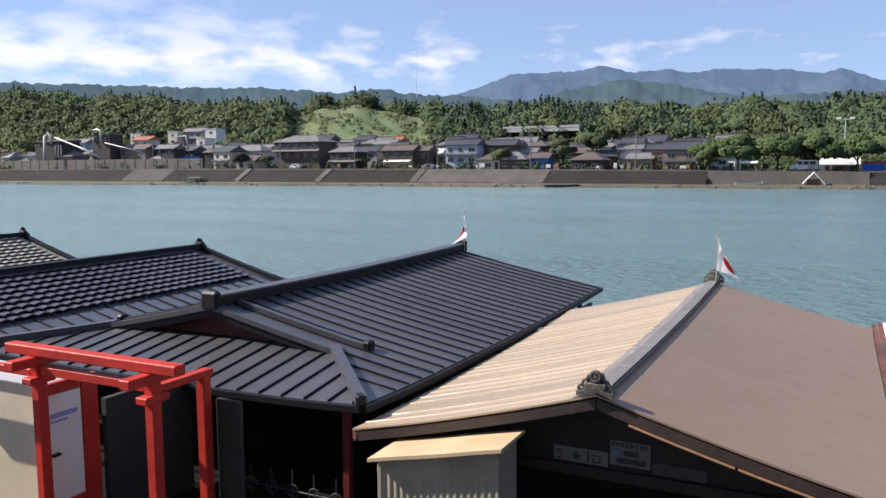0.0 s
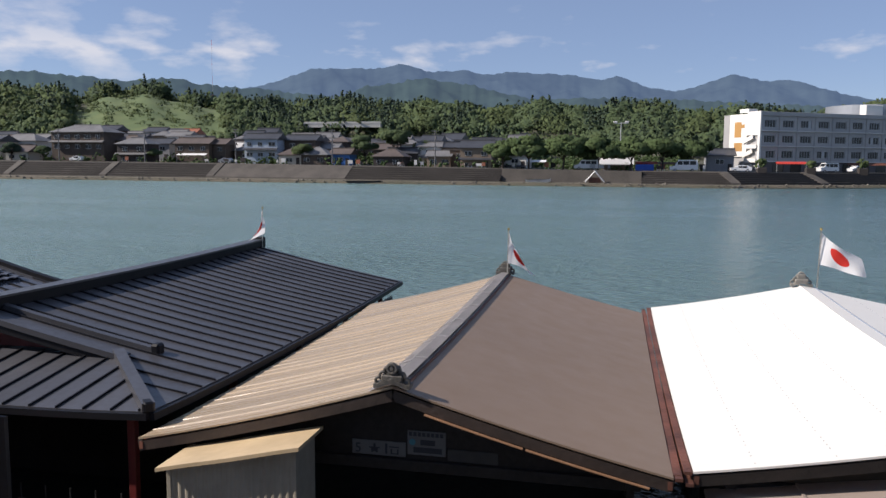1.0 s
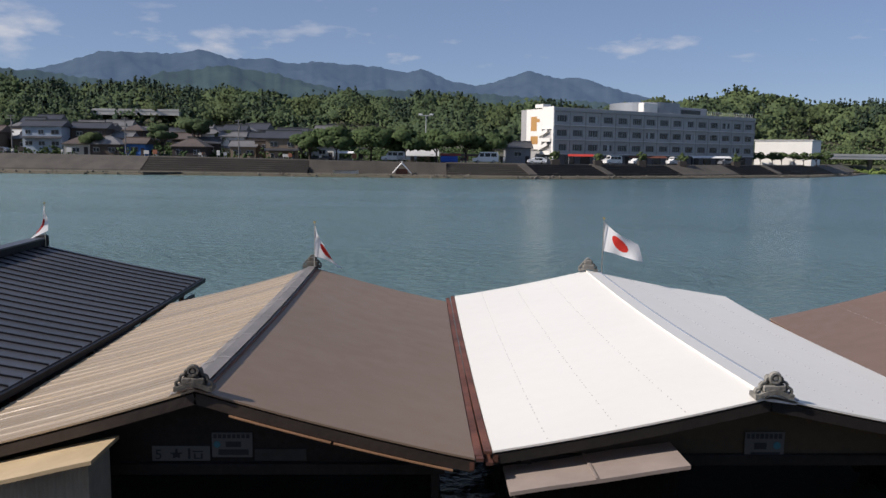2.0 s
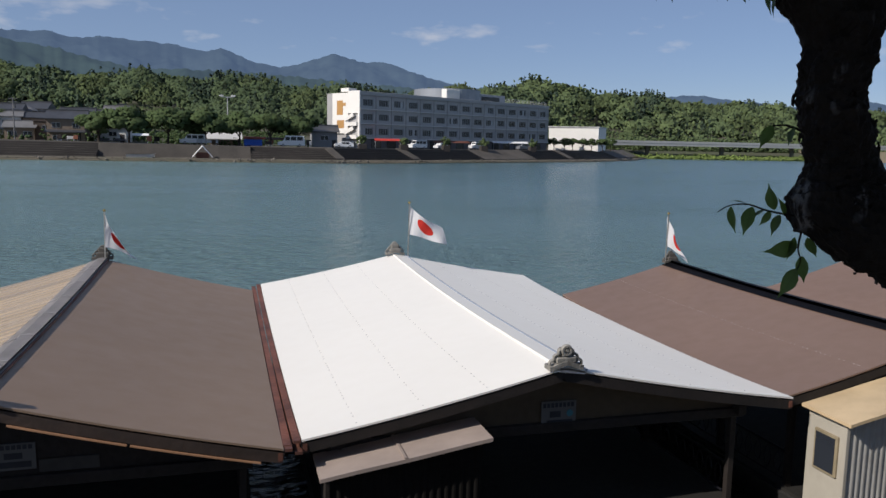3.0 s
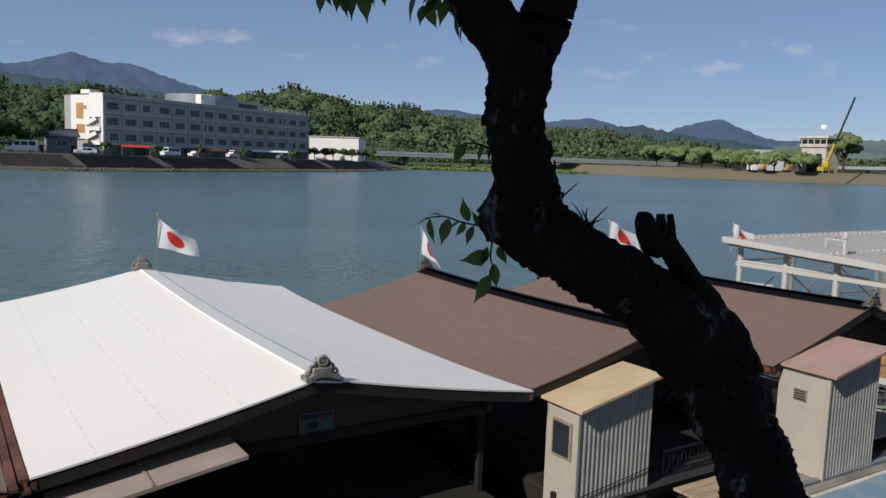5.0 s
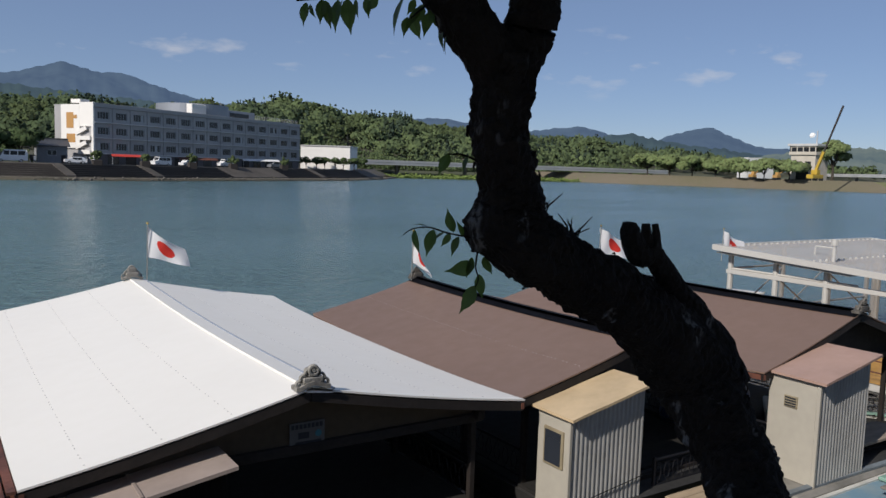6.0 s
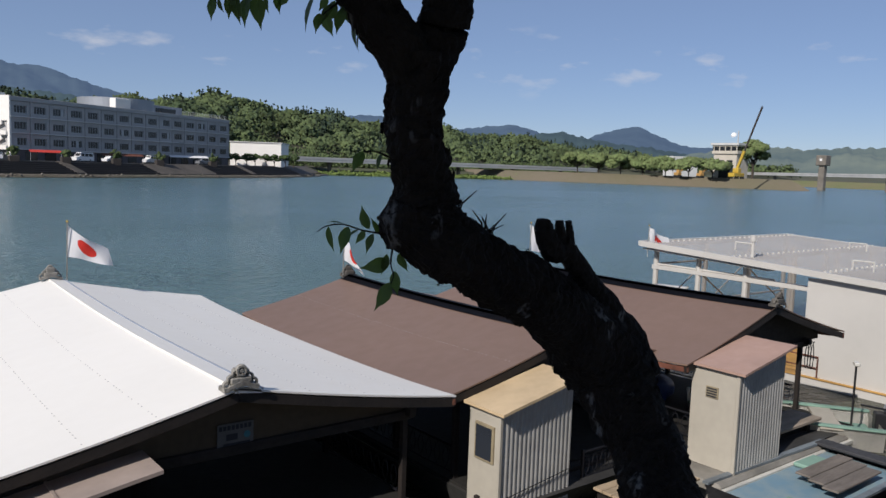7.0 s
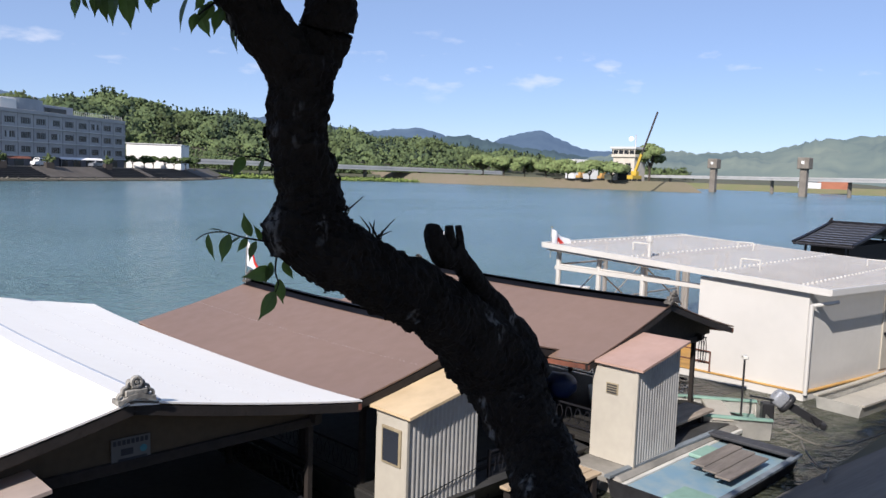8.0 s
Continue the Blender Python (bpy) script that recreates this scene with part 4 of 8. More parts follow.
# ---- the black seamed houseboat with a hip-and-gable roof ----
def black_houseboat():
    boat = thing("houseboat", "houseboat with a black standing-seam hip-and-gable roof", "houseboat", "houseboats moored side by side")
    cx, half, yf, yg, yb = -6.93, 3.83, 0.33, 2.0, 11.37
    zr, ze, u_hip = 2.62, 1.84, 0.60

    def zz(u, y=5.0):
        return zr - (zr - ze) * (1.15 * u - 0.15 * u * u) - 0.05 * math.sin(math.pi * np.clip((y - yg) / (yb - yg), 0, 1))

    def side_point(side, u, v):
        front = yg if u < u_hip else yg + (yf - yg) * (u - u_hip) / (1 - u_hip)
        y = front + (yb - front) * v
        lift = 0.07 * max(0.0, (yf + 1.5 - y) / 1.5) * u * u
        return (cx + side * half * u, y, zz(u, y) + lift)

    def front_point(s, t):
        """s across, t from the gable foot down to the front eave."""
        w = half * (u_hip + (1 - u_hip) * t)
        x = cx + (2 * s - 1) * w
        zb = zz(u_hip) + (ze + 0.07 * abs(2 * s - 1) ** 3 - zz(u_hip)) * (1.1 * t - 0.1 * t * t)
        return (x, yg + 0.35 * (1 - t) + (yf - yg) * t - 0.35 * (1 - t), zb)

    for side in (-1, 1):
        slope = part("roof_slope", slab(lambda u, v: side_point(side, u, v), 20, 12, 0.05), M_black_roof, boat)
        y = yg + 0.28
        while y < yb - 0.1:
            pts = [Vector((cx + side * half * u / 10, y, zz(u / 10, y) + 0.012)) for u in range(11)]
            part("roof_seam", swept(pts, 0.018, 0.028), M_black_trim, slope)
            y += 0.37
        for k in range(1, 4):
            y = yg - k * 0.37 + 0.28
            u0 = u_hip + (1 - u_hip) * (yg - y) / (yg - yf)
            pts = [Vector((cx + side * half * (u0 + (1 - u0) * i / 4), y, zz(u0 + (1 - u0) * i / 4, y) + 0.02 + 0.05 * i / 4 * max(0, (1.8 - y) / 1.5))) for i in range(5)]
            part("roof_seam", swept(pts, 0.018, 0.028), M_black_trim, slope)
        part("eave_gutter", swept([Vector(side_point(side, 1, i / 12)) + Vector((side * 0.03, 0, -0.06)) for i in range(13)], 0.08, 0.09), M_black_trim, boat)
        part("hip_ridge", swept([Vector(front_point(0.5 + side * 0.5, t / 6)) + Vector((0, 0, 0.05)) for t in range(7)], 0.15, 0.11), M_black_roof, boat)
        bm = boxed(-0.09, 0.09, -0.06, 0.06, 0, 0.13, bevel=0.02)
        end = part("hip_end_tile", bm, M_black_trim, boat)
        end.matrix_basis = pose(cx + side * (half - 0.04), yf + 0.04, ze + 0.06, 0, 0, side * -45)
        # descending ridge and gable verge
        part("descending_ridge", swept([(cx + side * half * u, yg + 0.42, zz(u) + 0.05) for u in (0.02, 0.2, 0.4, 0.6, 0.69)], 0.11, 0.10), M_black_roof, boat)
        part("ridge_end_tile", boxed(cx + side * half * 0.69 - 0.07, cx + side * half * 0.69 + 0.07, yg + 0.33, yg + 0.51, zz(0.69), zz(0.69) + 0.17, bevel=0.03), M_black_trim, boat)
        part("verge_cap", swept([(cx + side * half * u, yg - 0.05, zz(u) + 0.03) for u in (0.0, 0.2, 0.4, 0.6, 0.64)], 0.2, 0.08), M_black_roof, boat)
        part("verge_board", swept([(cx + side * half * u, yg - 0.1, zz(u) - 0.07) for u in (0.0, 0.2, 0.4, 0.6)], 0.04, 0.11), M_black_trim, boat)
    skirt = part("front_skirt_roof", slab(front_point, 20, 5, 0.05), M_black_roof, boat)
    for k in range(-10, 11):
        x = cx + k * 0.37
        t0 = max(0.0, (abs(x - cx) / half - u_hip) / (1 - u_hip))
        if t0 > 0.93:
            continue
        pts = []
        for i in range(5):
            t = t0 + (1 - t0) * i / 4
            s = 0.5 + (x - cx) / (2 * half * (u_hip + (1 - u_hip) * t))
            pts.append(Vector(front_point(s, t)) + Vector((0, 0, 0.014)))
        part("roof_seam", swept(pts, 0.018, 0.028), M_black_trim, skirt)
    part("front_gutter", swept([Vector(front_point(i / 12, 1)) + Vector((0, -0.03, -0.05)) for i in range(13)], 0.07, 0.08), M_black_trim, boat)
    part("main_ridge", swept([(cx, yg - 0.1 + (yb - yg + 0.1) * i / 12, zz(0, yg + (yb - yg) * i / 12) + 0.06) for i in range(13)], 0.24, 0.17), M_black_trim, boat)
    part("main_ridge_top", swept([(cx, yg - 0.1 + (yb - yg + 0.1) * i / 12, zz(0, yg + (yb - yg) * i / 12) + 0.16) for i in range(13)], 0.3, 0.035), M_black_roof, boat)
    for y in (yg - 0.12, yb):
        part("ridge_end_tile", boxed(cx - 0.17, cx + 0.17, y - 0.07, y + 0.09, zr - 0.06, zr + 0.24, bevel=0.04), M_black_trim, boat)
    bm = bmesh.new()
    vs = [bm.verts.new(p) for p in ((cx - half * 0.58, yg + 0.3, zz(0.58) - 0.05), (cx + half * 0.58, yg + 0.3, zz(0.58) - 0.05), (cx, yg + 0.3, zr - 0.08))]
    bm.faces.new(vs)
    r = bmesh.ops.extrude_face_region(bm, geom=list(bm.faces))
    bmesh.ops.translate(bm, verts=[v for v in r["geom"] if isinstance(v, bmesh.types.BMVert)], vec=(0, 0.04, 0))
    part("gable_panel", bm, M_red_dark, boat)
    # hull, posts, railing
    part("hull", boxed(cx - 3.3, cx + 3.35, 0.5, 12.2, -0.3, 0.42, bevel=0.08), M_near_black, boat)
    part("deck", boxed(cx - 3.2, cx + 3.25, 0.6, 12.0, 0.425, 0.47), M_near_black, boat)
    # Wall widened in near black to fill the dark space under the roof.
    part("cabin_wall", boxed(cx - 3.1, cx + 3.3, 1.6, 1.7, 0.47, 1.86), M_near_black, boat)
    for y in (0.62, 3.2, 5.8, 8.4, 11.0):
        for s in (-1, 1):
            part("post", boxed(cx + s * 3.42 - 0.05, cx + s * 3.42 + 0.05, y - 0.05, y + 0.05, 0.42, 1.82, bevel=0.008), M_red_dark, boat)
    for y in (3.0, 5.6, 8.2, 10.8):
        part("eave_bracket", boxed(cx + 3.2, cx + 3.75, y - 0.03, y + 0.03, 1.66, 1.74), M_black_trim, boat)
    part("side_rail", boxed(cx + 3.62, cx + 3.68, 1.0, 11.2, 1.38, 1.46), M_black_trim, boat)
    x = cx + 1.94
    for k in range(5):
        rail = part("rail_upright", rodded((x, 0.46, 0.28), (x, 0.46, 0.82), 0.009, None, 6), M_hull, boat, "grey metal upright with a ring")
        bm = bmesh.new()
        ring = [Vector((x + 0.088 * math.cos(a * math.tau / 12), 0.46, 0.54 + 0.092 * math.sin(a * math.tau / 12))) for a in range(12)]
        tube(bm, ring + ring[:1], [0.011] * 13, 6)
        part("ring", bm, M_hull, rail)
        x += 0.35
    part("rail_bar", rodded((cx + 1.8, 0.46, 0.54), (cx + 3.42, 0.46, 0.54), 0.012, None, 6), M_hull, boat)
    return boat


black_houseboat()


def tiled_houseboat(label, cx, half, y0, y1, zr, ze, tiles=True, skin=M_black_roof, col=0.27, share=0.72):
    """A gable roof of pressed metal tiles in stepped courses, with a seamed lower skirt."""
    boat = thing("houseboat", label, "houseboat", "houseboats moored side by side")
    for side in (-1, 1):
        def pt(u, v):
            return (cx + side * half * u, y0 + (y1 - y0) * v, zr - (zr - ze) * (1.15 * u - 0.15 * u * u))
        slope = part("roof_slope", slab(pt, 8, 8, 0.05), skin, boat)
        if side > 0 or cx > 0:
            rows_n = 9
            for k in range(rows_n):
                u0, u1 = share * k / rows_n, share * (k + 1) / rows_n
                cols = int((y1 - y0 - 0.8) / col)

                def course(a, c):
                    u = u0 + (u1 - u0) * a
                    v = 0.05 + 0.9 * c
                    x, y, z = pt(u, v)
                    wave = 0.03 * abs(math.sin(math.pi * c * cols))
                    return (x, y, z + 0.012 + 0.055 * a + wave)
                part("tile_course", slab(course, 1, cols * 4, 0.02), skin, slope)
        y = y0 + 0.3
        while y < y1 and share < 0.9:
            part("roof_seam", swept([Vector(pt(u, (y - y0) / (y1 - y0))) + Vector((0, 0, 0.012)) for u in (0.74, 0.87, 1.0)], 0.03, 0.03), M_black_trim, slope)
            y += 0.42
        part("eave_gutter", swept([Vector(pt(1, v)) + Vector((0, 0, -0.05)) for v in (0, 0.5, 1)], 0.08, 0.08), M_black_trim, boat)
        for v in (0.0, 1.0):
            part("verge_cap", swept([Vector(pt(u, v)) + Vector((0, 0, 0.05)) for u in (0, 0.25, 0.5, 0.75, 1)], 0.16, 0.09), M_black_trim, boat)
    part("main_ridge", swept([(cx, y0 + (y1 - y0) * i / 4, zr + 0.07) for i in range(5)], 0.22, 0.15), M_black_trim, boat)
    for y in (y0, y1):
        finial(boat, (cx, y, zr + 0.1), M_black_trim, 0.9)
    part("hull", boxed(cx - half + 0.6, cx + half - 0.6, y0 + 0.2, y1 + 0.8, -0.3, 0.42, bevel=0.06), M_hull, boat)
    for y in (y0 + 0.4, (y0 + y1) / 2, y1 - 0.4):
        for s in (-1, 1):
            part("post", boxed(cx + s * (half - 0.6) - 0.05, cx + s * (half - 0.6) + 0.05, y - 0.05, y + 0.05, 0.42, ze), M_dark_wood, boat)
    part("cabin_wall", boxed(cx - half + 0.7, cx + half - 0.7, y0 + 0.6, y1 - 0.6, 0.42, ze - 0.12), M_dark_wood, boat)
    return boat


tiled_houseboat("houseboat with a glossy black pressed-tile roof", -14.1, 3.1, 0.3, 9.2, 2.56, 1.72, skin=M_black_tile)
tiled_houseboat("houseboat with a weathered brown-grey tiled roof", -20.6, 3.0, 3.0, 8.4, 2.75, 1.9, skin=M_clay_pale)
tiled_houseboat("houseboat with a dark tiled gable roof beyond the white barge", 47.2, 5.0, 4.6, 7.4, 2.95, 2.1, skin=M_black_roof, col=0.5, share=0.98)


# ---- toilet huts on the bows ----
def hut(label, x0, x1, y0, y1, z0, zl, zr, skin, side_skin, roof, window="", over=0.13):
    """A tin hut: corrugated front, plain sides, a lean-to roof that rises to one side."""
    h = thing("toilet_hut", label, "hut", "tin huts on the bows")

    def top(x):
        return zl + (zr - zl) * (x - x0) / (x1 - x0)
    n = int((x1 - x0) / 0.02)
    bm = bmesh.new()
    rows = []
    for i in range(n + 1):
        x = x0 + (x1 - x0) * i / n
        y = y0 - (0.011 if (i // 2) % 2 else 0.0)
        rows.append((bm.verts.new((x, y, z0)), bm.verts.new((x, y, top(x) - 0.03)), bm.verts.new((x, y0 + 0.03, top(x) - 0.03)), bm.verts.new((x, y0 + 0.03, z0))))
    for a, c in zip(rows, rows[1:]):
        for k in range(4):
            bm.faces.new((a[k], c[k], c[(k + 1) % 4], a[(k + 1) % 4]))
    bm.faces.new(rows[0])
    bm.faces.new(rows[-1][::-1])
    bmesh.ops.recalc_face_normals(bm, faces=bm.faces)
    part("corrugated_wall", bm, skin, h, "corrugated tin sheet")
    for x, zt, sgn in ((x0, zl, -1), (x1, zr, 1)):
        part("side_wall", boxed(min(x, x - sgn * 0.03), max(x, x - sgn * 0.03), y0 + 0.032, y1, z0, zt - 0.02), side_skin, h)
    part("rear_wall", boxed(x0 + 0.03, x1 - 0.03, y1 - 0.03, y1 - 0.002, z0, min(zl, zr) - 0.04), side_skin, h)
    part("corner_strip", boxed(x0 - 0.02, x0 + 0.035, y0 - 0.02, y0 + 0.04, z0 - 0.01, zl - 0.03, bevel=0.008), side_skin, h)
    bm = slab(lambda u, v: (x0 - over * 0.6 + (x1 - x0 + over * 1.2) * u, y0 - over + (y1 - y0 + over * 1.4) * v,
                            zl + (zr - zl) * (u * 1.1 - 0.05) + 0.003 * math.sin(9 * u + 2 * v)), 10, 3, 0.04)
    sheet = part("roof_sheet", bm, roof, h)
    xm = x0 + 0.48 * (x1 - x0)
    if roof is M_hut_roof_grey:
        part("sheet_lap", swept([(xm, y0 - over * 0.98, top(xm) + 0.008), (xm, y1 + over * 0.35, top(xm) + 0.008)], 0.03, 0.012), roof, sheet)
    if window == "pane":
        zc = z0 + (zl - z0) * 0.66
        fr = part("window", boxed(x0 - 0.03, x0 + 0.005, y0 + 0.10, y1 - 0.14, zc - 0.25, zc + 0.26, bevel=0.008), M_brass_frame, h, "small window in a brass-coloured frame")
        # Thin dark rod drawn as a slanting line across the tin front.
        part("dark_line", rodded((x0 - 0.02, y0 - 0.03, z0 + 0.28), (x1, y0 - 0.03, z0 + 0.46), 0.007, None, 6), M_black_trim, h, "thin dark line across the tin sheet")
        part("pane", boxed(x0 - 0.036, x0 - 0.01, y0 + 0.135, y1 - 0.175, zc - 0.215, zc + 0.225), M_glass_dark, fr)
    if window == "vent":
        zc = z0 + (zl - z0) * 0.735
        fr = part("vent", boxed(x0 - 0.02, x0 + 0.005, y0 + 0.34, y0 + 0.56, zc - 0.09, zc + 0.09, bevel=0.004), M_brass_frame, h, "small wooden louvre vent")
        for k in range(4):
            part("slat", boxed(x0 - 0.026, x0 - 0.008, y0 + 0.36, y0 + 0.54, zc - 0.074 + k * 0.04, zc - 0.052 + k * 0.04), M_glass_dark, fr)
    return h


M_brass_frame = surface("yellowed_window_frame", (0.34, 0.28, 0.18), 0.5, 0.1, 0.3, 16, 3, 0.1)
hut("beige corrugated tin hut with a tan lean-to roof", -2.35, -0.93, -0.5, 0.0, 0.25, 1.68, 2.00, M_hut_beige, M_hut_beige, M_hut_roof_tan)
hut("low dark tin hut with a taupe lean-to roof", 3.15, 4.78, -0.18, 0.30, 0.25, 1.58, 1.83, M_near_black, M_dark_wood, M_hut_roof_grey)
hut("grey corrugated tin hut with a small window and tan roof", 9.17, 10.52, -0.48, 0.14, 0.25, 1.76, 2.04, M_hut_tin, M_hut_cream, M_hut_roof_tan, "pane")
hut("grey tin hut with a louvre vent and faded red roof", 13.29, 14.62, -1.38, -0.55, 0.28, 1.93, 2.19, M_hut_tin, M_hut_cream, M_hut_roof_pink, "vent", 0.14)


# ---- the vermilion gate and the cream cabin of the landing stage ----
def red_gate():
    g = thing("red_gate", "vermilion wooden gate with stacked crossbeams", "gate")
    for x, y in ((-5.86, -2.0), (-4.12, -2.0), (-4.2, -1.2)):
        part("post", boxed(x - 0.062, x + 0.062, y - 0.062, y + 0.062, 0.3, 2.70 if y < -1.5 else 2.58, bevel=0.012), M_red_paint, g)
    part("top_beam", boxed(-6.32, -3.72, -2.08, -1.93, 2.775, 2.885, bevel=0.012), M_red_paint, g)
    part("tie_beam", boxed(-5.78, -4.2, -2.04, -1.96, 2.56, 2.66, bevel=0.01), M_red_paint, g)
    for x in (-5.86, -4.12):
        part("bracket", boxed(x - 0.075, x + 0.075, -2.36, -1.66, 2.665, 2.77, bevel=0.012), M_red_paint, g)
        part("lower_bracket", boxed(x - 0.08, x + 0.08, -2.16, -1.84, 2.46, 2.54, bevel=0.012), M_red_paint, g)
    part("side_beam", boxed(-4.27, -4.13, -1.9, -1.1, 2.52, 2.60, bevel=0.01), M_red_paint, g)
    part("rear_top_beam", boxed(-8.2, -6.35, -2.4, -2.26, 2.74, 2.86, bevel=0.012), M_red_paint, g)
    part("rear_tie_beam", boxed(-8.2, -5.95, -2.04, -1.96, 2.52, 2.61, bevel=0.012), M_red_paint, g)
    return g


red_gate()


def landing_cabin():
    c = thing("landing_cabin", "small cream cabin with a white door in a red frame", "cabin")
    part("front_wall", boxed(-8.4, -6.03, -1.94, -1.88, 0.3, 2.36), M_cabin_cream, c)
    part("side_wall", boxed(-6.1, -6.02, -1.0, 0.44, 0.3, 1.98), M_screen, c)
    door = part("door", boxed(-6.06, -6.01, -1.84, -1.36, 0.92, 2.22, bevel=0.006), M_white_door, c, "plain white door with a small notice")
    part("handle", boxed(-6.01, -5.95, -1.81, -1.70, 1.5, 1.53, bevel=0.006), M_black_trim, door)
    part("notice", boxed(-6.009, -6.006, -1.79, -1.42, 1.94, 2.0), M_blue_print, door, "faded blue notice of illegible lines")
    part("notice", boxed(-6.009, -6.006, -1.79, -1.55, 1.885, 1.915), M_blue_print, door)
    part("door_frame", boxed(-6.08, -6.0, -1.35, -1.12, 0.3, 2.36, bevel=0.008), M_red_paint, c)
    part("door_frame", boxed(-6.08, -6.0, -1.84, -1.36, 0.78, 0.915, bevel=0.008), M_red_paint, c)
    part("door_frame", boxed(-6.08, -6.0, -1.84, -1.36, 2.225, 2.36, bevel=0.008), M_red_paint, c)
    part("screen_board", boxed(-4.12, -3.78, -1.1, -1.05, 0.29, 2.25), M_screen, c, "dark brown board screen")
    part("roof", boxed(-8.5, -6.1, -1.85, -1.2, 2.3, 2.34), M_grey_cap, c)
    return c


M_screen = surface("weathered_brown_boards", (0.034, 0.027, 0.022), 0.9, 0.0, 0.35, 10, 1.5, 0.2)
M_cabin_cream = surface("cream_cabin_board", (0.60, 0.52, 0.38), 0.6, 0.0, 0.12, 8, 1.2, 0.1)
M_white_door = surface("white_door_paint", (0.78, 0.70, 0.60), 0.45, 0.0, 0.1, 8, 1, 0.05)
M_blue_print = surface("faded_blue_print", (0.26, 0.32, 0.5), 0.7, 0.0, 0.2, 30, 5, 0.0)
landing_cabin()
stage = part("landing_stage", boxed(-9, -2.9, -2.6, 0.46, 0.12, 0.28, bevel=0.02), M_near_black)
tagged(stage, "dark planked landing stage beside the houseboats", "landing stage")
ob = part("gangplank", boxed(-4.1, -3.4, -1.55, -1.37, 0.285, 0.325, bevel=0.008), M_plank)
tagged(ob, "weathered grey-brown plank on the landing stage", "plank")


# ---- notice boards on the gables ----
def board(name, label, x0, x1, y, z0, z1, material, bars, ink):
    ob = thing(name, label, "sign", at=(0, 0, 0))
    part("panel", boxed(x0, x1, y - 0.012, y, z0, z1, bevel=0.003), material, ob)
    for a, b_, c, d in bars:
        part("print", boxed(x0 + (x1 - x0) * a, x0 + (x1 - x0) * b_, y - 0.016, y - 0.0125, z0 + (z1 - z0) * c, z0 + (z1 - z0) * d), ink, ob)
    return ob


def lettering(parent, text, x, y, z, size, material):
    cu = bpy.data.curves.new("lettering", "FONT")
    cu.body, cu.size, cu.extrude = text, size, 0.002
    cu.materials.append(material)
    ob = new("lettering", cu)
    ob.parent = parent
    ob.matrix_basis = pose(x, y, z, 90, 0, 0)
    return ob


# White enamel darkened, so that the gable's shade is in the colour.
M_sign = surface("shaded_white_sign_enamel", (0.11, 0.11, 0.106), 0.5, 0.0, 0.15, 10, 3, 0.02)
M_ink = surface("black_sign_ink", (0.02, 0.022, 0.03), 0.6, 0.0, 0.2, 10, 3, 0.02)
M_teal = surface("teal_sign_ink", (0.05, 0.2, 0.25), 0.6, 0.0, 0.2, 10, 3, 0.02)
BARS = [(0.04 + 0.115 * k, 0.125 + 0.115 * k, 0.78, 0.94) for k in range(8)] + [(0.34, 0.72, 0.42, 0.64), (0.16, 0.9, 0.1, 0.32)]
sg = board("notice_board", "white notice board with black print on the gable", 0.02, 0.44, 0.272, 1.70, 1.965, M_sign, BARS, M_ink)
bm = bmesh.new()
bmesh.ops.create_cone(bm, cap_ends=True, segments=16, radius1=0.035, radius2=0.035, depth=0.006, matrix=Matrix.Translation((0.075, 0.258, 1.84)) @ pose(0, 0, 0, 90, 0, 0))
part("emblem", bm, M_teal, sg, "round teal emblem")
b5 = board("number_board", "long white board with large brushed characters", -0.60, 0.0, 0.274, 1.66, 1.82, M_sign, [(0.40, 0.44, 0.25, 0.8), (0.32, 0.52, 0.48, 0.56), (0.36, 0.40, 0.2, 0.5), (0.44, 0.48, 0.2, 0.5), (0.62, 0.66, 0.15, 0.85), (0.70, 0.88, 0.6, 0.68), (0.72, 0.75, 0.15, 0.5), (0.84, 0.87, 0.15, 0.5), (0.72, 0.87, 0.15, 0.22)], M_ink)
lettering(b5, "5", -0.57, 0.26, 1.68, 0.15, M_ink)
board("blank_board", "long dull grey blank board on the gable", 0.46, 1.0, 0.274, 1.66, 1.79, M_hull, [], M_ink)
wsg = board("notice_board", "white notice board with black print on the ochre gable", 5.67, 6.1, 0.36, 1.62, 1.95, M_sign, BARS[:8] + [(0.24, 0.55, 0.42, 0.64), (0.16, 0.9, 0.1, 0.32)], M_ink)
bm = bmesh.new()
bmesh.ops.create_cone(bm, cap_ends=True, segments=16, radius1=0.04, radius2=0.04, depth=0.006, matrix=Matrix.Translation((6.02, 0.344, 1.80)) @ pose(0, 0, 0, 90, 0, 0))
part("emblem", bm, M_teal, wsg, "round teal emblem")


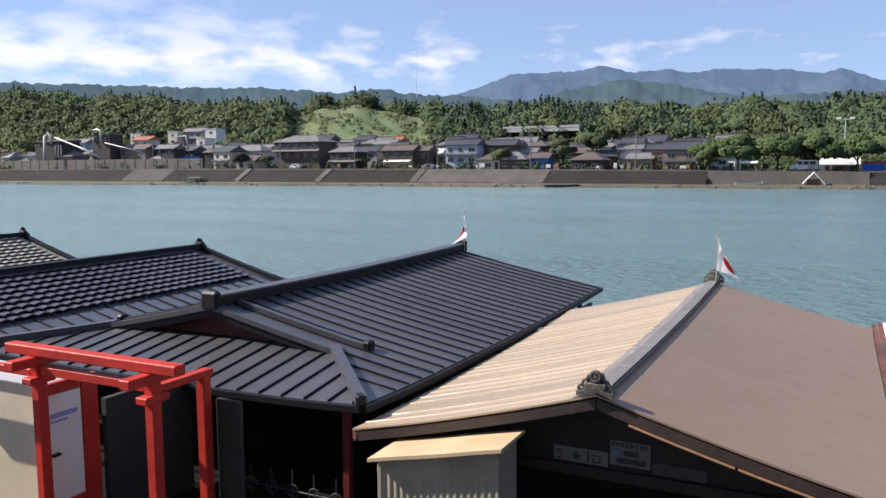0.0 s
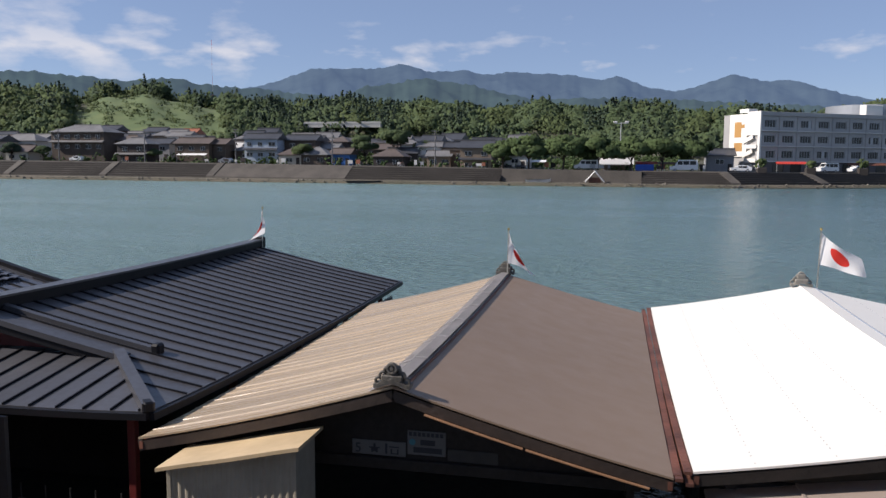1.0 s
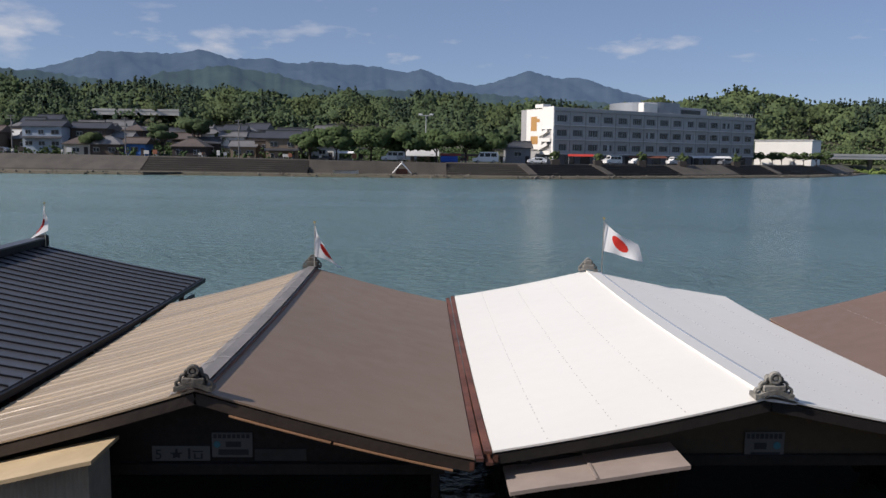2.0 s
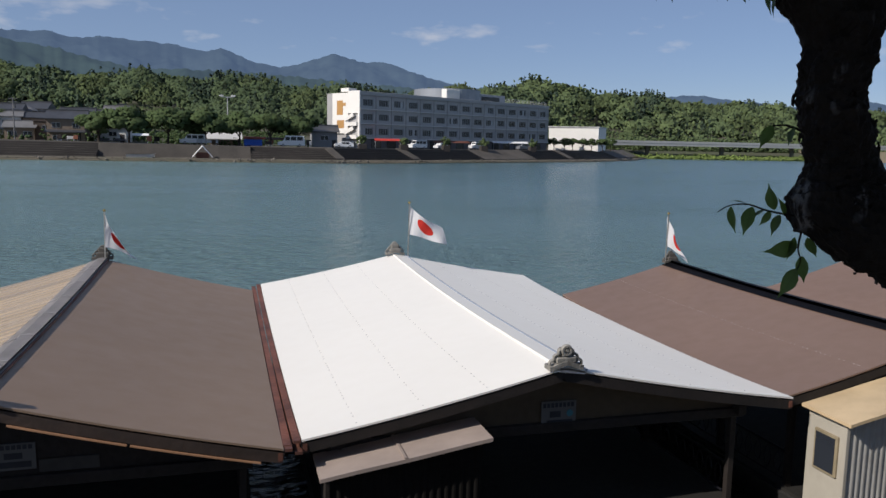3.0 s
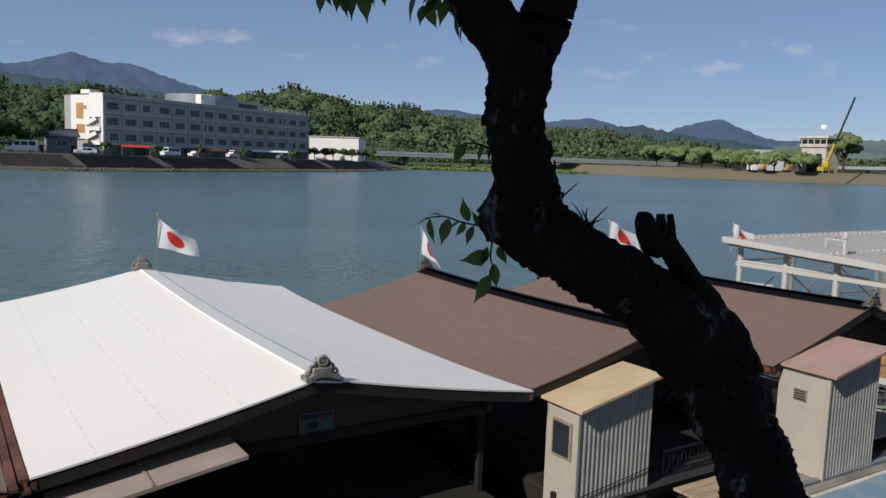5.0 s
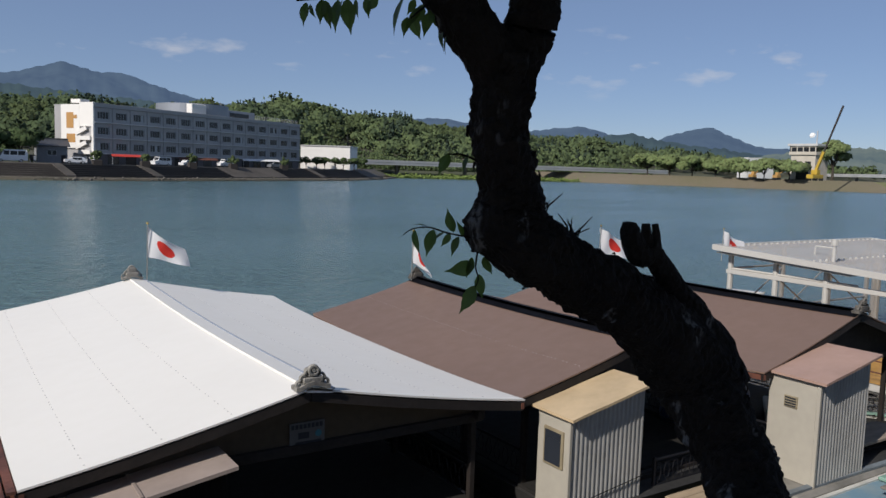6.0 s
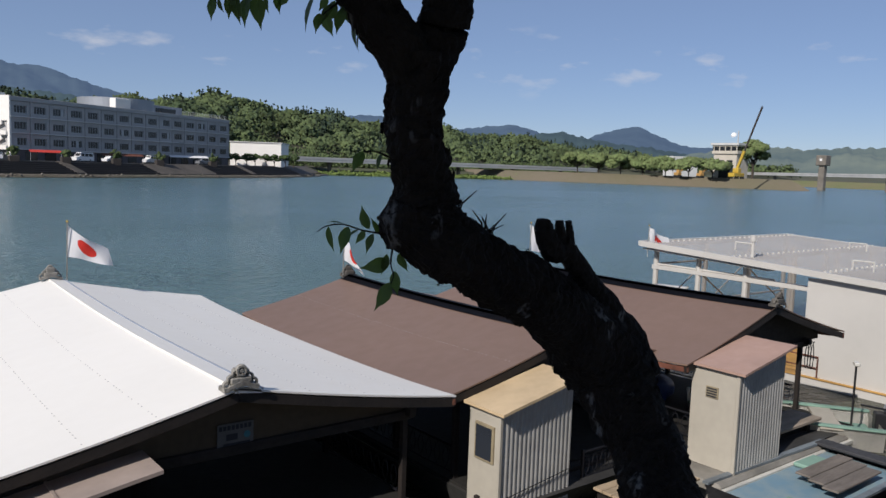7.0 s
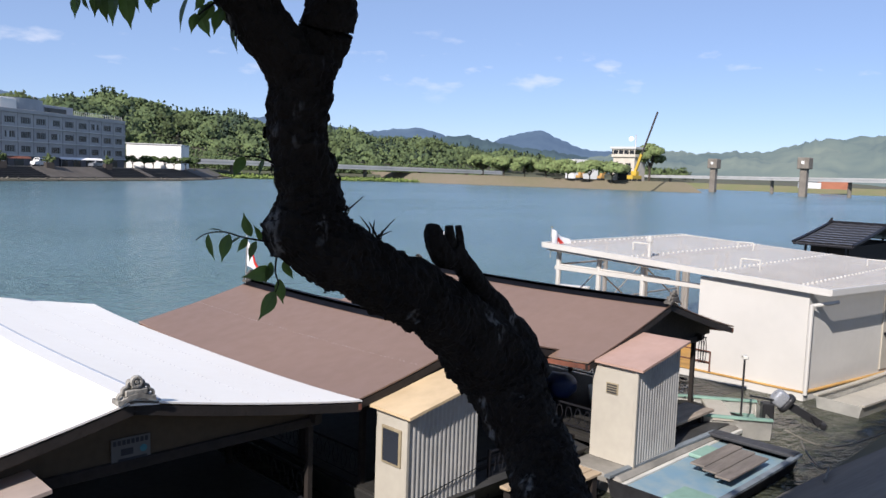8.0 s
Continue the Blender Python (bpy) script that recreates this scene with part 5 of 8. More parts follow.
# ---- the white barge ----
def white_barge():
    g = thing("barge", "white flat-roofed barge with a clear corrugated roof", "barge")
    x0, x1, y0, y1 = 20.6, 28.7, -1.75, 6.25
    skew = 0.16

    def rz(y):
        return 2.6 + 0.37 * (y - y0) / (y1 - y0)
    bm = bmesh.new()
    bmesh.ops.create_cone(bm, cap_ends=True, segments=8, radius1=0.034, radius2=0.024, depth=0.06)
    stud = mesh_of("fastener", bm)
    stud.materials.append(M_white_paint)
    n = 108
    part("roof_sheet", slab(lambda u, v: (x0 + (x1 - x0) * u, y0 + (y1 - y0) * v - skew * (x1 - x0) * u * (1 - v), rz(y0 + (y1 - y0) * v) + 0.02 * (round(u * n) % 2)), n, 6, 0.012), M_poly, g, "clear corrugated plastic sheet")
    part("roof_fascia", boxed(x0 - 0.05, x1 + 0.05, y1 - 0.04, y1 + 0.04, rz(y1) - 0.1, rz(y1) + 0.04, bevel=0.01), M_white_paint, g)
    part("roof_fascia", swept([(x0 - 0.05, y0, rz(y0) - 0.03), (x1 + 0.05, y0 - skew * (x1 - x0), rz(y0) - 0.03)], 0.08, 0.14), M_white_paint, g)
    for x in (x0, x1):
        part("roof_fascia", swept([(x, y0, rz(y0) - 0.04), (x, y1, rz(y1) - 0.04)], 0.08, 0.15), M_white_paint, g)
    for y in (6.0, 3.35, 1.0, -1.1):
        part("purlin", boxed(x0 + 0.05, x1 - 0.05, y - 0.03, y + 0.03, rz(y) - 0.12, rz(y) - 0.03), M_white_paint, g)
        for i in range(30):
            fs = new("fastener", stud)
            fs.parent = g
            fs.matrix_basis = Matrix.Translation((x0 + 0.1 + i * (x1 - x0 - 0.2) / 29, y, rz(y) + 0.03))
    for x, y in ((22.2, 4.0), (22.2, 0.8), (26.6, 2.9), (26.6, -0.9)):
        hoop = part("roof_handle", rodded((x, y - 0.25, rz(y) + 0.24), (x, y + 0.25, rz(y) + 0.24), 0.02), M_white_paint, g)
        for s in (-1, 1):
            part("leg", rodded((x, y + s * 0.25, rz(y)), (x, y + s * 0.25, rz(y) + 0.25), 0.02), M_white_paint, hoop)
    part("side_wall", boxed(20.74, 20.82, -1.25, 1.4, 0.2, 2.56), M_white_paint, g, "white painted panel wall")
    front = part("front_wall", boxed(0, 4.8, 0, 0.07, 0.2, 2.56), M_white_paint, g)
    front.matrix_basis = pose(20.78, -1.25, 0, 0, 0, -9.1)
    inner = part("front_wall", boxed(4.84, 7.5, 0.4, 0.47, 0.2, 2.56), M_white_paint, g)
    inner.matrix_basis = pose(20.78, -1.25, 0, 0, 0, -9.1)
    part("rear_wall", boxed(20.82, 28.2, 1.33, 1.4, 0.2, 2.5), M_white_paint, g)
    dr = part("door", boxed(3.5, 4.4, -0.04, -0.003, 0.3, 2.2, bevel=0.01), M_hut_cream, g)
    dr.matrix_basis = pose(20.78, -1.25, 0, 0, 0, -9.1)
    part("latch", boxed(3.56, 3.64, -0.09, -0.04, 1.2, 1.26), M_black_trim, dr)
    pipe = part("downpipe", rodded((20.7, -1.32, 0.15), (20.7, -1.32, 2.22), 0.05), M_white_paint, g)
    part("elbow", rodded((20.7, -1.32, 2.2), (21.2, -1.72, 2.3), 0.045), M_white_paint, pipe)
    part("deck_edge", slab(lambda u, v: (20.66 + 7.64 * u, -1.32 - 1.22 * u + (7.52 + 1.22 * u) * v, 0.22), 2, 2, 0.03), M_orange_edge, g, "orange painted deck edge")
    part("hull", slab(lambda u, v: (20.69 + 7.56 * u, -1.29 - 1.2 * u + (7.69 + 1.2 * u) * v, 0.186), 2, 2, 0.48), M_white_paint, g)
    for x in (21.05, 23.5, 26.0, 28.2):
        for y in (3.2, 4.6, 6.0):
            part("post", rodded((x, y, 0.2), (x, y, rz(y) - 0.1), 0.075), M_white_paint, g)
    for z in (0.75, 1.1, 2.35):
        part("rail", rodded((21.05, 2.4, z), (21.05, 6.0, z), 0.03), M_white_paint, g)
        part("rail", rodded((21.05, 6.0, z), (28.2, 6.0, z), 0.03), M_white_paint, g)
    for xa, xb in ((21.05, 23.5), (23.5, 26.0)):
        part("brace", rodded((xa, 6.0, 0.9), (xb, 6.0, 2.3), 0.022), M_white_paint, g)
        part("brace", rodded((xb, 4.6, 0.9), (xa, 4.6, 2.3), 0.022), M_white_paint, g)
    part("soffit", slab(lambda u, v: (x0 + 0.05 + 0.75 * u, 2.4 + (y1 - 2.45) * v, rz(2.4 + (y1 - 2.45) * v) - 0.17), 1, 4, 0.02), M_hut_cream, g, "beige boarded soffit")
    vent = part("vent_pipe", rodded((21.3, 3.2, rz(3.2)), (21.3, 3.2, rz(3.2) + 0.42), 0.045), M_white_paint, g)
    part("cowl", rodded((21.3, 3.2, rz(3.2) + 0.42), (21.3, 3.2, rz(3.2) + 0.58), 0.085), M_white_paint, vent)
    part("beam", boxed(20.98, 21.12, 1.4, 6.1, 2.2, 2.32, bevel=0.01), M_white_paint, g)
    part("bundle", slab(lambda u, v: (21.2 + 0.5 * u, 4.9 + 0.8 * v, 0.95 + 0.5 * math.sin(math.pi * u) * (0.7 + 0.3 * math.sin(9 * v))), 8, 10, 0.03), M_white_worn, g, "white tarpaulin bundle")
    part("bench", boxed(21.4, 23.6, 3.0, 3.6, 0.26, 0.7, bevel=0.02), M_orange_edge, g, "orange deck bench")
    return g


M_white_paint = surface("white_gloss_paint", (0.50, 0.48, 0.445), 0.4, 0.0, 0.08, 5, 0.8, 0.03)
M_poly = surface("clear_corrugated_plastic", (0.55, 0.52, 0.48), 0.22, 0.0, 0.12, 6, 0.7, 0.02)
pn, pl_ = M_poly.node_tree.nodes, M_poly.node_tree.links
clear = pn.new("ShaderNodeBsdfTransparent")
blend = pn.new("ShaderNodeMixShader")
blend.inputs[0].default_value = 0.62
pl_.new(pn["Principled BSDF"].outputs[0], blend.inputs[1])
pl_.new(clear.outputs[0], blend.inputs[2])
pl_.new(blend.outputs[0], pn["Material Output"].inputs[0])
M_orange_edge = surface("orange_deck_paint", (0.55, 0.31, 0.09), 0.6, 0.0, 0.3, 8, 1.4, 0.1)
white_barge()
flag((20.75, 6.1, 2.85), 2.6, (0.7, -0.3), (0.6, -0.1), -1, 0.58, "small flag on the corner of the white barge")


# ---- small boats ----
def open_boat(name, label, pts_half, length, at, turn, outside, inside, depth=0.42, rim=None, taper=0.25):
    """A flat-bottomed open boat: sides, floor and rim, along +x."""
    b = thing(name, label, "boat", at=at, turn=turn)
    n = 12
    bm = bmesh.new()
    outer, inner = [], []
    for i in range(n + 1):
        t = i / n
        w = pts_half * (1 - taper * t ** 3)
        rise = 0.48 * taper * t ** 3
        outer.append([bm.verts.new((length * t, s * w * k, z + rise)) for s, k, z in ((-1, 1, depth), (-1, 0.85, -0.12), (1, 0.85, -0.12), (1, 1, depth))])
    for p, q in zip(outer, outer[1:]):
        for k in range(3):
            bm.faces.new((p[k], q[k], q[k + 1], p[k + 1]))
    bm.faces.new(outer[0])
    bm.faces.new(outer[-1][::-1])
    bmesh.ops.solidify(bm, geom=bm.faces[:], thickness=0.04)
    bmesh.ops.recalc_face_normals(bm, faces=bm.faces)
    part("hull", bm, outside, b)
    part("floor", slab(lambda u, v: (0.06 + (length - 0.14) * u, (v - 0.5) * 1.66 * pts_half * (1 - taper * u ** 3), 0.14 + 0.4 * taper * u ** 3), 8, 2, 0.03), inside, b)
    for s in (-1, 1):
        part("rim", swept([(length * t / 8, s * pts_half * (1 - taper * (t / 8) ** 3), depth + 0.48 * taper * (t / 8) ** 3 + 0.02) for t in range(9)], 0.1, 0.04), rim or inside, b)
    part("bow_board", boxed(length - 0.28, length + 0.03, -pts_half * (1.01 - taper), pts_half * (1.01 - taper), depth + 0.4 * taper, depth + 0.06 + 0.4 * taper, bevel=0.015), outside, b)
    return b


M_plank_dark = surface("weathered_dark_plank", (0.2, 0.17, 0.145), 0.8, 0.0, 0.35, 8, 1.5, 0.4, stretch=(1, 6, 1))
M_boat_blue = surface("worn_pale_blue_paint", (0.10, 0.21, 0.30), 0.6, 0.0, 0.4, 9, 3.5, 0.15, other=(0.24, 0.29, 0.29))
M_boat_dark = surface("dark_worn_boat_paint", (0.05, 0.05, 0.055), 0.6, 0.0, 0.4, 10, 2, 0.2)
M_skiff_side = surface("worn_grey_blue_hull", (0.20, 0.23, 0.25), 0.6, 0.0, 0.35, 9, 1.6, 0.15)
M_pontoon = surface("weathered_grey_pontoon", (0.27, 0.25, 0.215), 0.7, 0.0, 0.35, 8, 1.4, 0.2)
M_deck_tan = surface("sunlit_tan_plank", (0.42, 0.31, 0.2), 0.75, 0.0, 0.3, 8, 1.5, 0.3, stretch=(1, 5, 1), objvar=0.15)
M_mint = surface("mint_green_mat", (0.22, 0.36, 0.29), 0.7, 0.0, 0.25, 9, 2, 0.1)
skiff = open_boat("skiff", "flat blue-painted skiff with grey planks laid across", 0.80, 3.45, (12.62, -2.13, 0.02), -1, M_boat_dark, M_boat_blue, 0.25, M_skiff_side, 0.04)
for k in range(3):
    tagged(part("loose_plank", boxed(13.9 + 0.12 * k, 15.35 + 0.1 * k, -2.72 + 0.27 * k, -2.47 + 0.27 * k, 0.305, 0.34, bevel=0.008), M_plank_dark), "weathered grey plank laid across the skiff", "plank", "planks on the skiff")
for x, y in ((13.3, -2.35), (15.35, -1.65)):
    part("mat", boxed(x - 12.9 - 0.3, x - 12.9 + 0.35, y + 1.95 - 0.25, y + 1.95 + 0.3, 0.155, 0.225, bevel=0.02), M_mint, skiff, "mint green mat")
platform = part("deck_platform", boxed(14.75, 16.55, -1.15, -0.55, 0.52, 0.58, bevel=0.01), M_plank)
tagged(platform, "weathered wooden platform at the houseboat's bow", "platform")
for sx in (14.9, 16.4):
    part("support", boxed(sx - 0.05, sx + 0.05, -1.0, -0.7, -0.1, 0.519), M_dark_wood, platform)
pontoon = part("bow_pontoon", boxed(12.75, 17.2, -1.5, -0.45, -0.2, 0.27, bevel=0.05), M_pontoon)
tagged(pontoon, "weathered grey bow pontoon that carries the tin hut", "pontoon")
part("rub_rail", boxed(12.7, 17.25, -1.56, -1.49, 0.12, 0.2, bevel=0.01), M_white_worn, pontoon)


bow_deck = thing("bow_deck", "sunlit tan plank deck at the houseboat's bow", "deck")
for k in range(4):
    part("plank", boxed(10.75, 12.35, -1.42 + 0.17 * k, -1.262 + 0.17 * k, 0.42, 0.46, bevel=0.006), M_deck_tan, bow_deck)
for px in (10.9, 12.2):
    part("bearer", boxed(px - 0.06, px + 0.06, -1.40, -0.76, -0.1, 0.419), M_dark_wood, bow_deck)
hex_rail(bow_deck, (10.95, -0.36, 0), (12.6, -0.36, 0), 0.42, 0.80, M_black_trim, 0.17)
for px in (10.95, 12.6):
    part("rail_post", rodded((px, -0.36, -0.1), (px, -0.36, 0.85), 0.025), M_black_trim, bow_deck)


def blob(x0, x1, y0, y1, z0, z1):
    """A rounded cowl that fills a box."""
    bm = bmesh.new()
    bmesh.ops.create_icosphere(bm, subdivisions=3, radius=1)
    for v in bm.verts:
        c = Vector([math.copysign(abs(k) ** 0.6, k) for k in v.co])
        c /= max(1.0, max(abs(k) for k in c))
        v.co = Vector(((x0 + x1) / 2 + c.x * (x1 - x0) / 2, (y0 + y1) / 2 + c.y * (y1 - y0) / 2, (z0 + z1) / 2 + c.z * (z1 - z0) / 2))
    return bm


def motor_boat():
    b = open_boat("motor_boat", "small white and mint motor boat with a tilted outboard", 0.66, 3.4, (17.75, -1.62, 0.05), 126, M_white_worn, M_mint, 0.36)
    bm = blob(-0.20, 0.20, -0.16, 0.16, -0.02, 0.34)
    bmesh.ops.transform(bm, matrix=pose(-0.38, 0, 0.56, 0, 52, 0) @ Matrix.Scale(0.85, 4), verts=bm.verts)
    e = part("outboard_motor", bm, M_motor, b, "silver-grey outboard motor tilted out of the water")
    bm = blob(-0.21, 0.21, -0.17, 0.17, -0.10, 0.04)
    bmesh.ops.transform(bm, matrix=pose(-0.38, 0, 0.58, 0, 52, 0), verts=bm.verts)
    part("cowl_base", bm, M_motor_dark, e)
    part("leg", beamed((-0.42, 0, 0.54), (-1.05, 0, 0.2), 0.10, 0.15), M_motor_dark, e)
    part("anti_splash_plate", beamed((-0.86, 0, 0.36), (-0.98, 0, 0.16), 0.26, 0.02), M_motor_dark, e)
    part("tiller", rodded((-0.3, 0.05, 0.6), (0.35, 0.25, 0.72), 0.02), M_motor_dark, e)
    part("propeller", boxed(-1.16, -1.04, -0.13, 0.13, 0.1, 0.24, bevel=0.03), M_motor_dark, e)
    part("bracket", boxed(-0.16, 0.06, -0.12, 0.12, 0.2, 0.55, bevel=0.02), M_motor_dark, e)
    part("seat_board", boxed(0.7, 1.1, -0.68, 0.68, 0.3, 0.36, bevel=0.01), M_hut_cream, b)
    part("seat_board", boxed(2.0, 2.4, -0.66, 0.66, 0.3, 0.36, bevel=0.01), M_hut_cream, b)
    part("mast", rodded((0.55, 0.5, 0.2), (0.55, 0.5, 1.55), 0.02), M_motor_dark, b)
    part("mast_lamp", boxed(0.5, 0.6, 0.42, 0.6, 1.5, 1.57, bevel=0.015), M_white_worn, b)
    return b


M_motor = surface("grey_motor_cowl", (0.30, 0.31, 0.33), 0.3, 0.3, 0.15, 10, 2, 0.02)
M_motor_dark = surface("black_motor_casting", (0.02, 0.02, 0.022), 0.45, 0.2, 0.2, 10, 2, 0.05)
motor_boat()
open_boat("punt", "white open punt moored at the barge", 0.5, 3.6, (20.35, -2.15, -0.04), -7, M_white_worn, M_hut_cream, 0.3)
open_boat("launch", "white launch moored behind the barge", 0.75, 4.6, (21.6, 7.3, 0.15), 20, M_white_paint, M_hut_cream, 0.7)


def rope(label, pts, r, material):
    bm = bmesh.new()
    P = [Vector(p) for p in pts]
    line = []
    for a, c in zip(P, P[1:]):
        line += [a.lerp(c, k / 6) + Vector((0, 0, -0.04 * math.sin(math.pi * k / 6))) for k in range(6)]
    line.append(P[-1])
    tube(bm, line, [r] * len(line), 6)
    return tagged(part("mooring_rope", bm, material, smooth=True), label, "rope")


M_rope = surface("grey_mooring_rope", (0.2, 0.18, 0.15), 0.9, 0.0, 0.3, 60, 10, 0.4)
rope("grey mooring rope from the skiff to the bank", [(16.2, -2.9, 0.5), (15.6, -3.4, 0.36), (14.6, -3.9, 0.72), (13.2, -4.3, 1.0)], 0.018, M_rope)
rope("grey mooring rope from the motor boat to the bank", [(16.95, -2.35, 0.40), (17.6, -2.9, 0.06), (18.2, -3.5, 0.30), (18.6, -4.0, 0.74)], 0.016, M_rope)


# gear about the bow of the red-brown houseboat on dark posts
coil = []
for k in range(40):
    a = k * math.tau / 13
    coil.append((17.5 + 0.09 * math.sin(a) + 0.01 * k / 40, -0.28 - 0.004 * k, 1.46 + 0.28 * math.cos(a)))
bm = bmesh.new()
tube(bm, coil, [0.009] * len(coil), 6)
tagged(part("rope_coil", bm, M_black_trim, smooth=True), "black rope coil hung on the houseboat's corner post", "rope")
hoop = thing("pipe_rail", "thin rust-red pipe rail at the barge's edge", "rail")
for z in (0.45, 0.72):
    part("bar", rodded((20.7, 1.0, z), (20.7, 2.9, z), 0.018), M_rust, hoop)
for y in (1.0, 2.9):
    part("upright", rodded((20.7, y, 0.2), (20.7, y, 0.72), 0.018), M_rust, hoop)
part("bracket", boxed(20.68, 21.0, 0.96, 1.04, 0.18, 0.22), M_rust, hoop)
for k, (px, py, pz) in enumerate(((14.0, 1.6, 0.36), (14.7, 2.3, 0.36), (15.6, 1.9, 0.36))):
    bm = blob(px - 0.42, px + 0.42, py - 0.35, py + 0.35, pz - 0.02, pz + 0.42)
    for v in bm.verts:
        v.co += Vector((noise.noise(v.co * 4), noise.noise(v.co * 4 + Vector((5, 0, 0))), noise.noise(v.co * 4 + Vector((0, 5, 0))))) * 0.09
    tagged(part("crumpled_tarpaulin", bm, M_blue_sheet, smooth=True), "crumpled blue vinyl sheet bundled on the deck", "tarpaulin", "bundled sheets on the deck")


# ---- the leaning cherry tree at the edge of the promenade ----
tree = thing("cherry_tree", "old leaning cherry tree with rough dark bark and lichen", "tree")
tree_rng = random.Random(5)


def spline(pts, step=0.008):
    P = [Vector(p) for p in pts]
    P = [2 * P[0] - P[1]] + P + [2 * P[-1] - P[-2]]
    line, where = [], []
    for i in range(1, len(P) - 2):
        steps = max(3, int((P[i + 1] - P[i]).length / step))
        for k in range(steps):
            t = k / steps
            line.append(0.5 * ((2 * P[i]) + (-P[i - 1] + P[i + 1]) * t + (2 * P[i - 1] - 5 * P[i] + 4 * P[i + 1] - P[i + 2]) * t * t + (-P[i - 1] + 3 * P[i] - 3 * P[i + 1] + P[i + 2]) * t ** 3))
            where.append(i - 1 + t)
    return line + [P[-2]], where + [len(pts) - 1]


def limb(name, pts, radii, parent, lumps=0.3, sides=44, material=M_bark):
    """A limb with rough, scaly bark."""
    line, where = spline(pts)
    rad = [float(np.interp(w, range(len(radii)), radii)) for w in where]
    bm = bmesh.new()
    tube(bm, line, rad, sides)
    bm.normal_update()
    for v in bm.verts:
        p = v.co.copy()
        scale = abs(noise.noise(p * Vector((30, 30, 60)))) - 0.25
        n1 = noise.noise(p * 9) * 0.45 + noise.noise(p * 26) * 0.32 + scale * 0.32 + noise.noise(p * 70) * 0.26 + noise.noise(p * 150) * 0.16
        v.co = p + v.normal * n1 * radii[0] * lumps
    return part(name, bm, material, parent)


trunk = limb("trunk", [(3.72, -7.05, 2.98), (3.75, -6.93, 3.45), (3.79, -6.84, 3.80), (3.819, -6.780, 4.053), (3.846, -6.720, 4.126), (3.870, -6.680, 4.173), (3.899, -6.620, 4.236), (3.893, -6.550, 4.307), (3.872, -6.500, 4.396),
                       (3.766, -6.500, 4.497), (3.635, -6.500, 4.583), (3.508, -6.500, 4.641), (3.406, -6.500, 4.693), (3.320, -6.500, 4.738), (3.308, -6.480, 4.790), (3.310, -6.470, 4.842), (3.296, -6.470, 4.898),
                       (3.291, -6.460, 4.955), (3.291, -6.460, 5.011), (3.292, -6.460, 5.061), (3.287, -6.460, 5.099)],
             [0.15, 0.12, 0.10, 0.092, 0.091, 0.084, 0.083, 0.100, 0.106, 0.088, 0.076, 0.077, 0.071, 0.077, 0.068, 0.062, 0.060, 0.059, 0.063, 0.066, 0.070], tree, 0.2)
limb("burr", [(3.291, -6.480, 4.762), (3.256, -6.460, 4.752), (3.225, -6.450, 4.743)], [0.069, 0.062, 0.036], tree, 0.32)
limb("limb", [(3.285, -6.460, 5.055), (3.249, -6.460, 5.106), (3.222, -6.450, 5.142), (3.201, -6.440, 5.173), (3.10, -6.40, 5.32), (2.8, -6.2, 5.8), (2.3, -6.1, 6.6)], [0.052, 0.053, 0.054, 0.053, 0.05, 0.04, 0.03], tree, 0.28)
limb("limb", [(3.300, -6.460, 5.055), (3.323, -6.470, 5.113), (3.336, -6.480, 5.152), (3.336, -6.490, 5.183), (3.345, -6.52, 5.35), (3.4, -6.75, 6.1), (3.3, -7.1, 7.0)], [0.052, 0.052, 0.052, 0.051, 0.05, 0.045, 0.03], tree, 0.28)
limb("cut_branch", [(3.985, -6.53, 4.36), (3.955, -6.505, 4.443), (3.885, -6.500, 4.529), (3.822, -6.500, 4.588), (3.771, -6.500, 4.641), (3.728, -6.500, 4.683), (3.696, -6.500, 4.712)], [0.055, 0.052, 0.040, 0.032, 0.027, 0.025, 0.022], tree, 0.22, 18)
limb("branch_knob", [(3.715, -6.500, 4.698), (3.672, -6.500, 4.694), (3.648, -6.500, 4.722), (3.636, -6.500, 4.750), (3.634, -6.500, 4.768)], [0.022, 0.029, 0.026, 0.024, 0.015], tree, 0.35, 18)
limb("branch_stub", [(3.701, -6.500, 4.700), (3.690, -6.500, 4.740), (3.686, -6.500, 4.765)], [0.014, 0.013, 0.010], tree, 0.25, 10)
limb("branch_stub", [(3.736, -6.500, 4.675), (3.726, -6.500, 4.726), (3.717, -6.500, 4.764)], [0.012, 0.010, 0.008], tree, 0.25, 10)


def bark_flakes(count, lo, hi, material, size, name, label):
    """Curled plates of bark, or patches of lichen, stuck to the trunk."""
    me = trunk.data
    polys = [p for p in me.polygons if lo < p.center.z < hi]
    for i in range(count):
        p = tree_rng.choice(polys)
        n = p.normal
        u = n.orthogonal().normalized()
        w = n.cross(u)
        bm = bmesh.new()
        k = tree_rng.randint(5, 8)
        s = size * tree_rng.uniform(0.5, 1.3)
        ring = []
        for j in range(k):
            a = j * math.tau / k
            r = s * tree_rng.uniform(0.6, 1.2)
            ring.append(bm.verts.new(p.center + u * math.cos(a) * r + Vector((0, 0, 1)) * math.sin(a) * r * 1.5 * (1 - abs(n.z)) + w * math.sin(a) * r * 0.5 + n * tree_rng.uniform(0.0, 0.006)))
        top = bm.verts.new(p.center + n * 0.008)
        for j in range(k):
            bm.faces.new((ring[j], ring[(j + 1) % k], top))
        part(name, bm, material, trunk, label)


bark_flakes(200, 4.0, 5.2, M_bark, 0.010, "bark_plate", "")

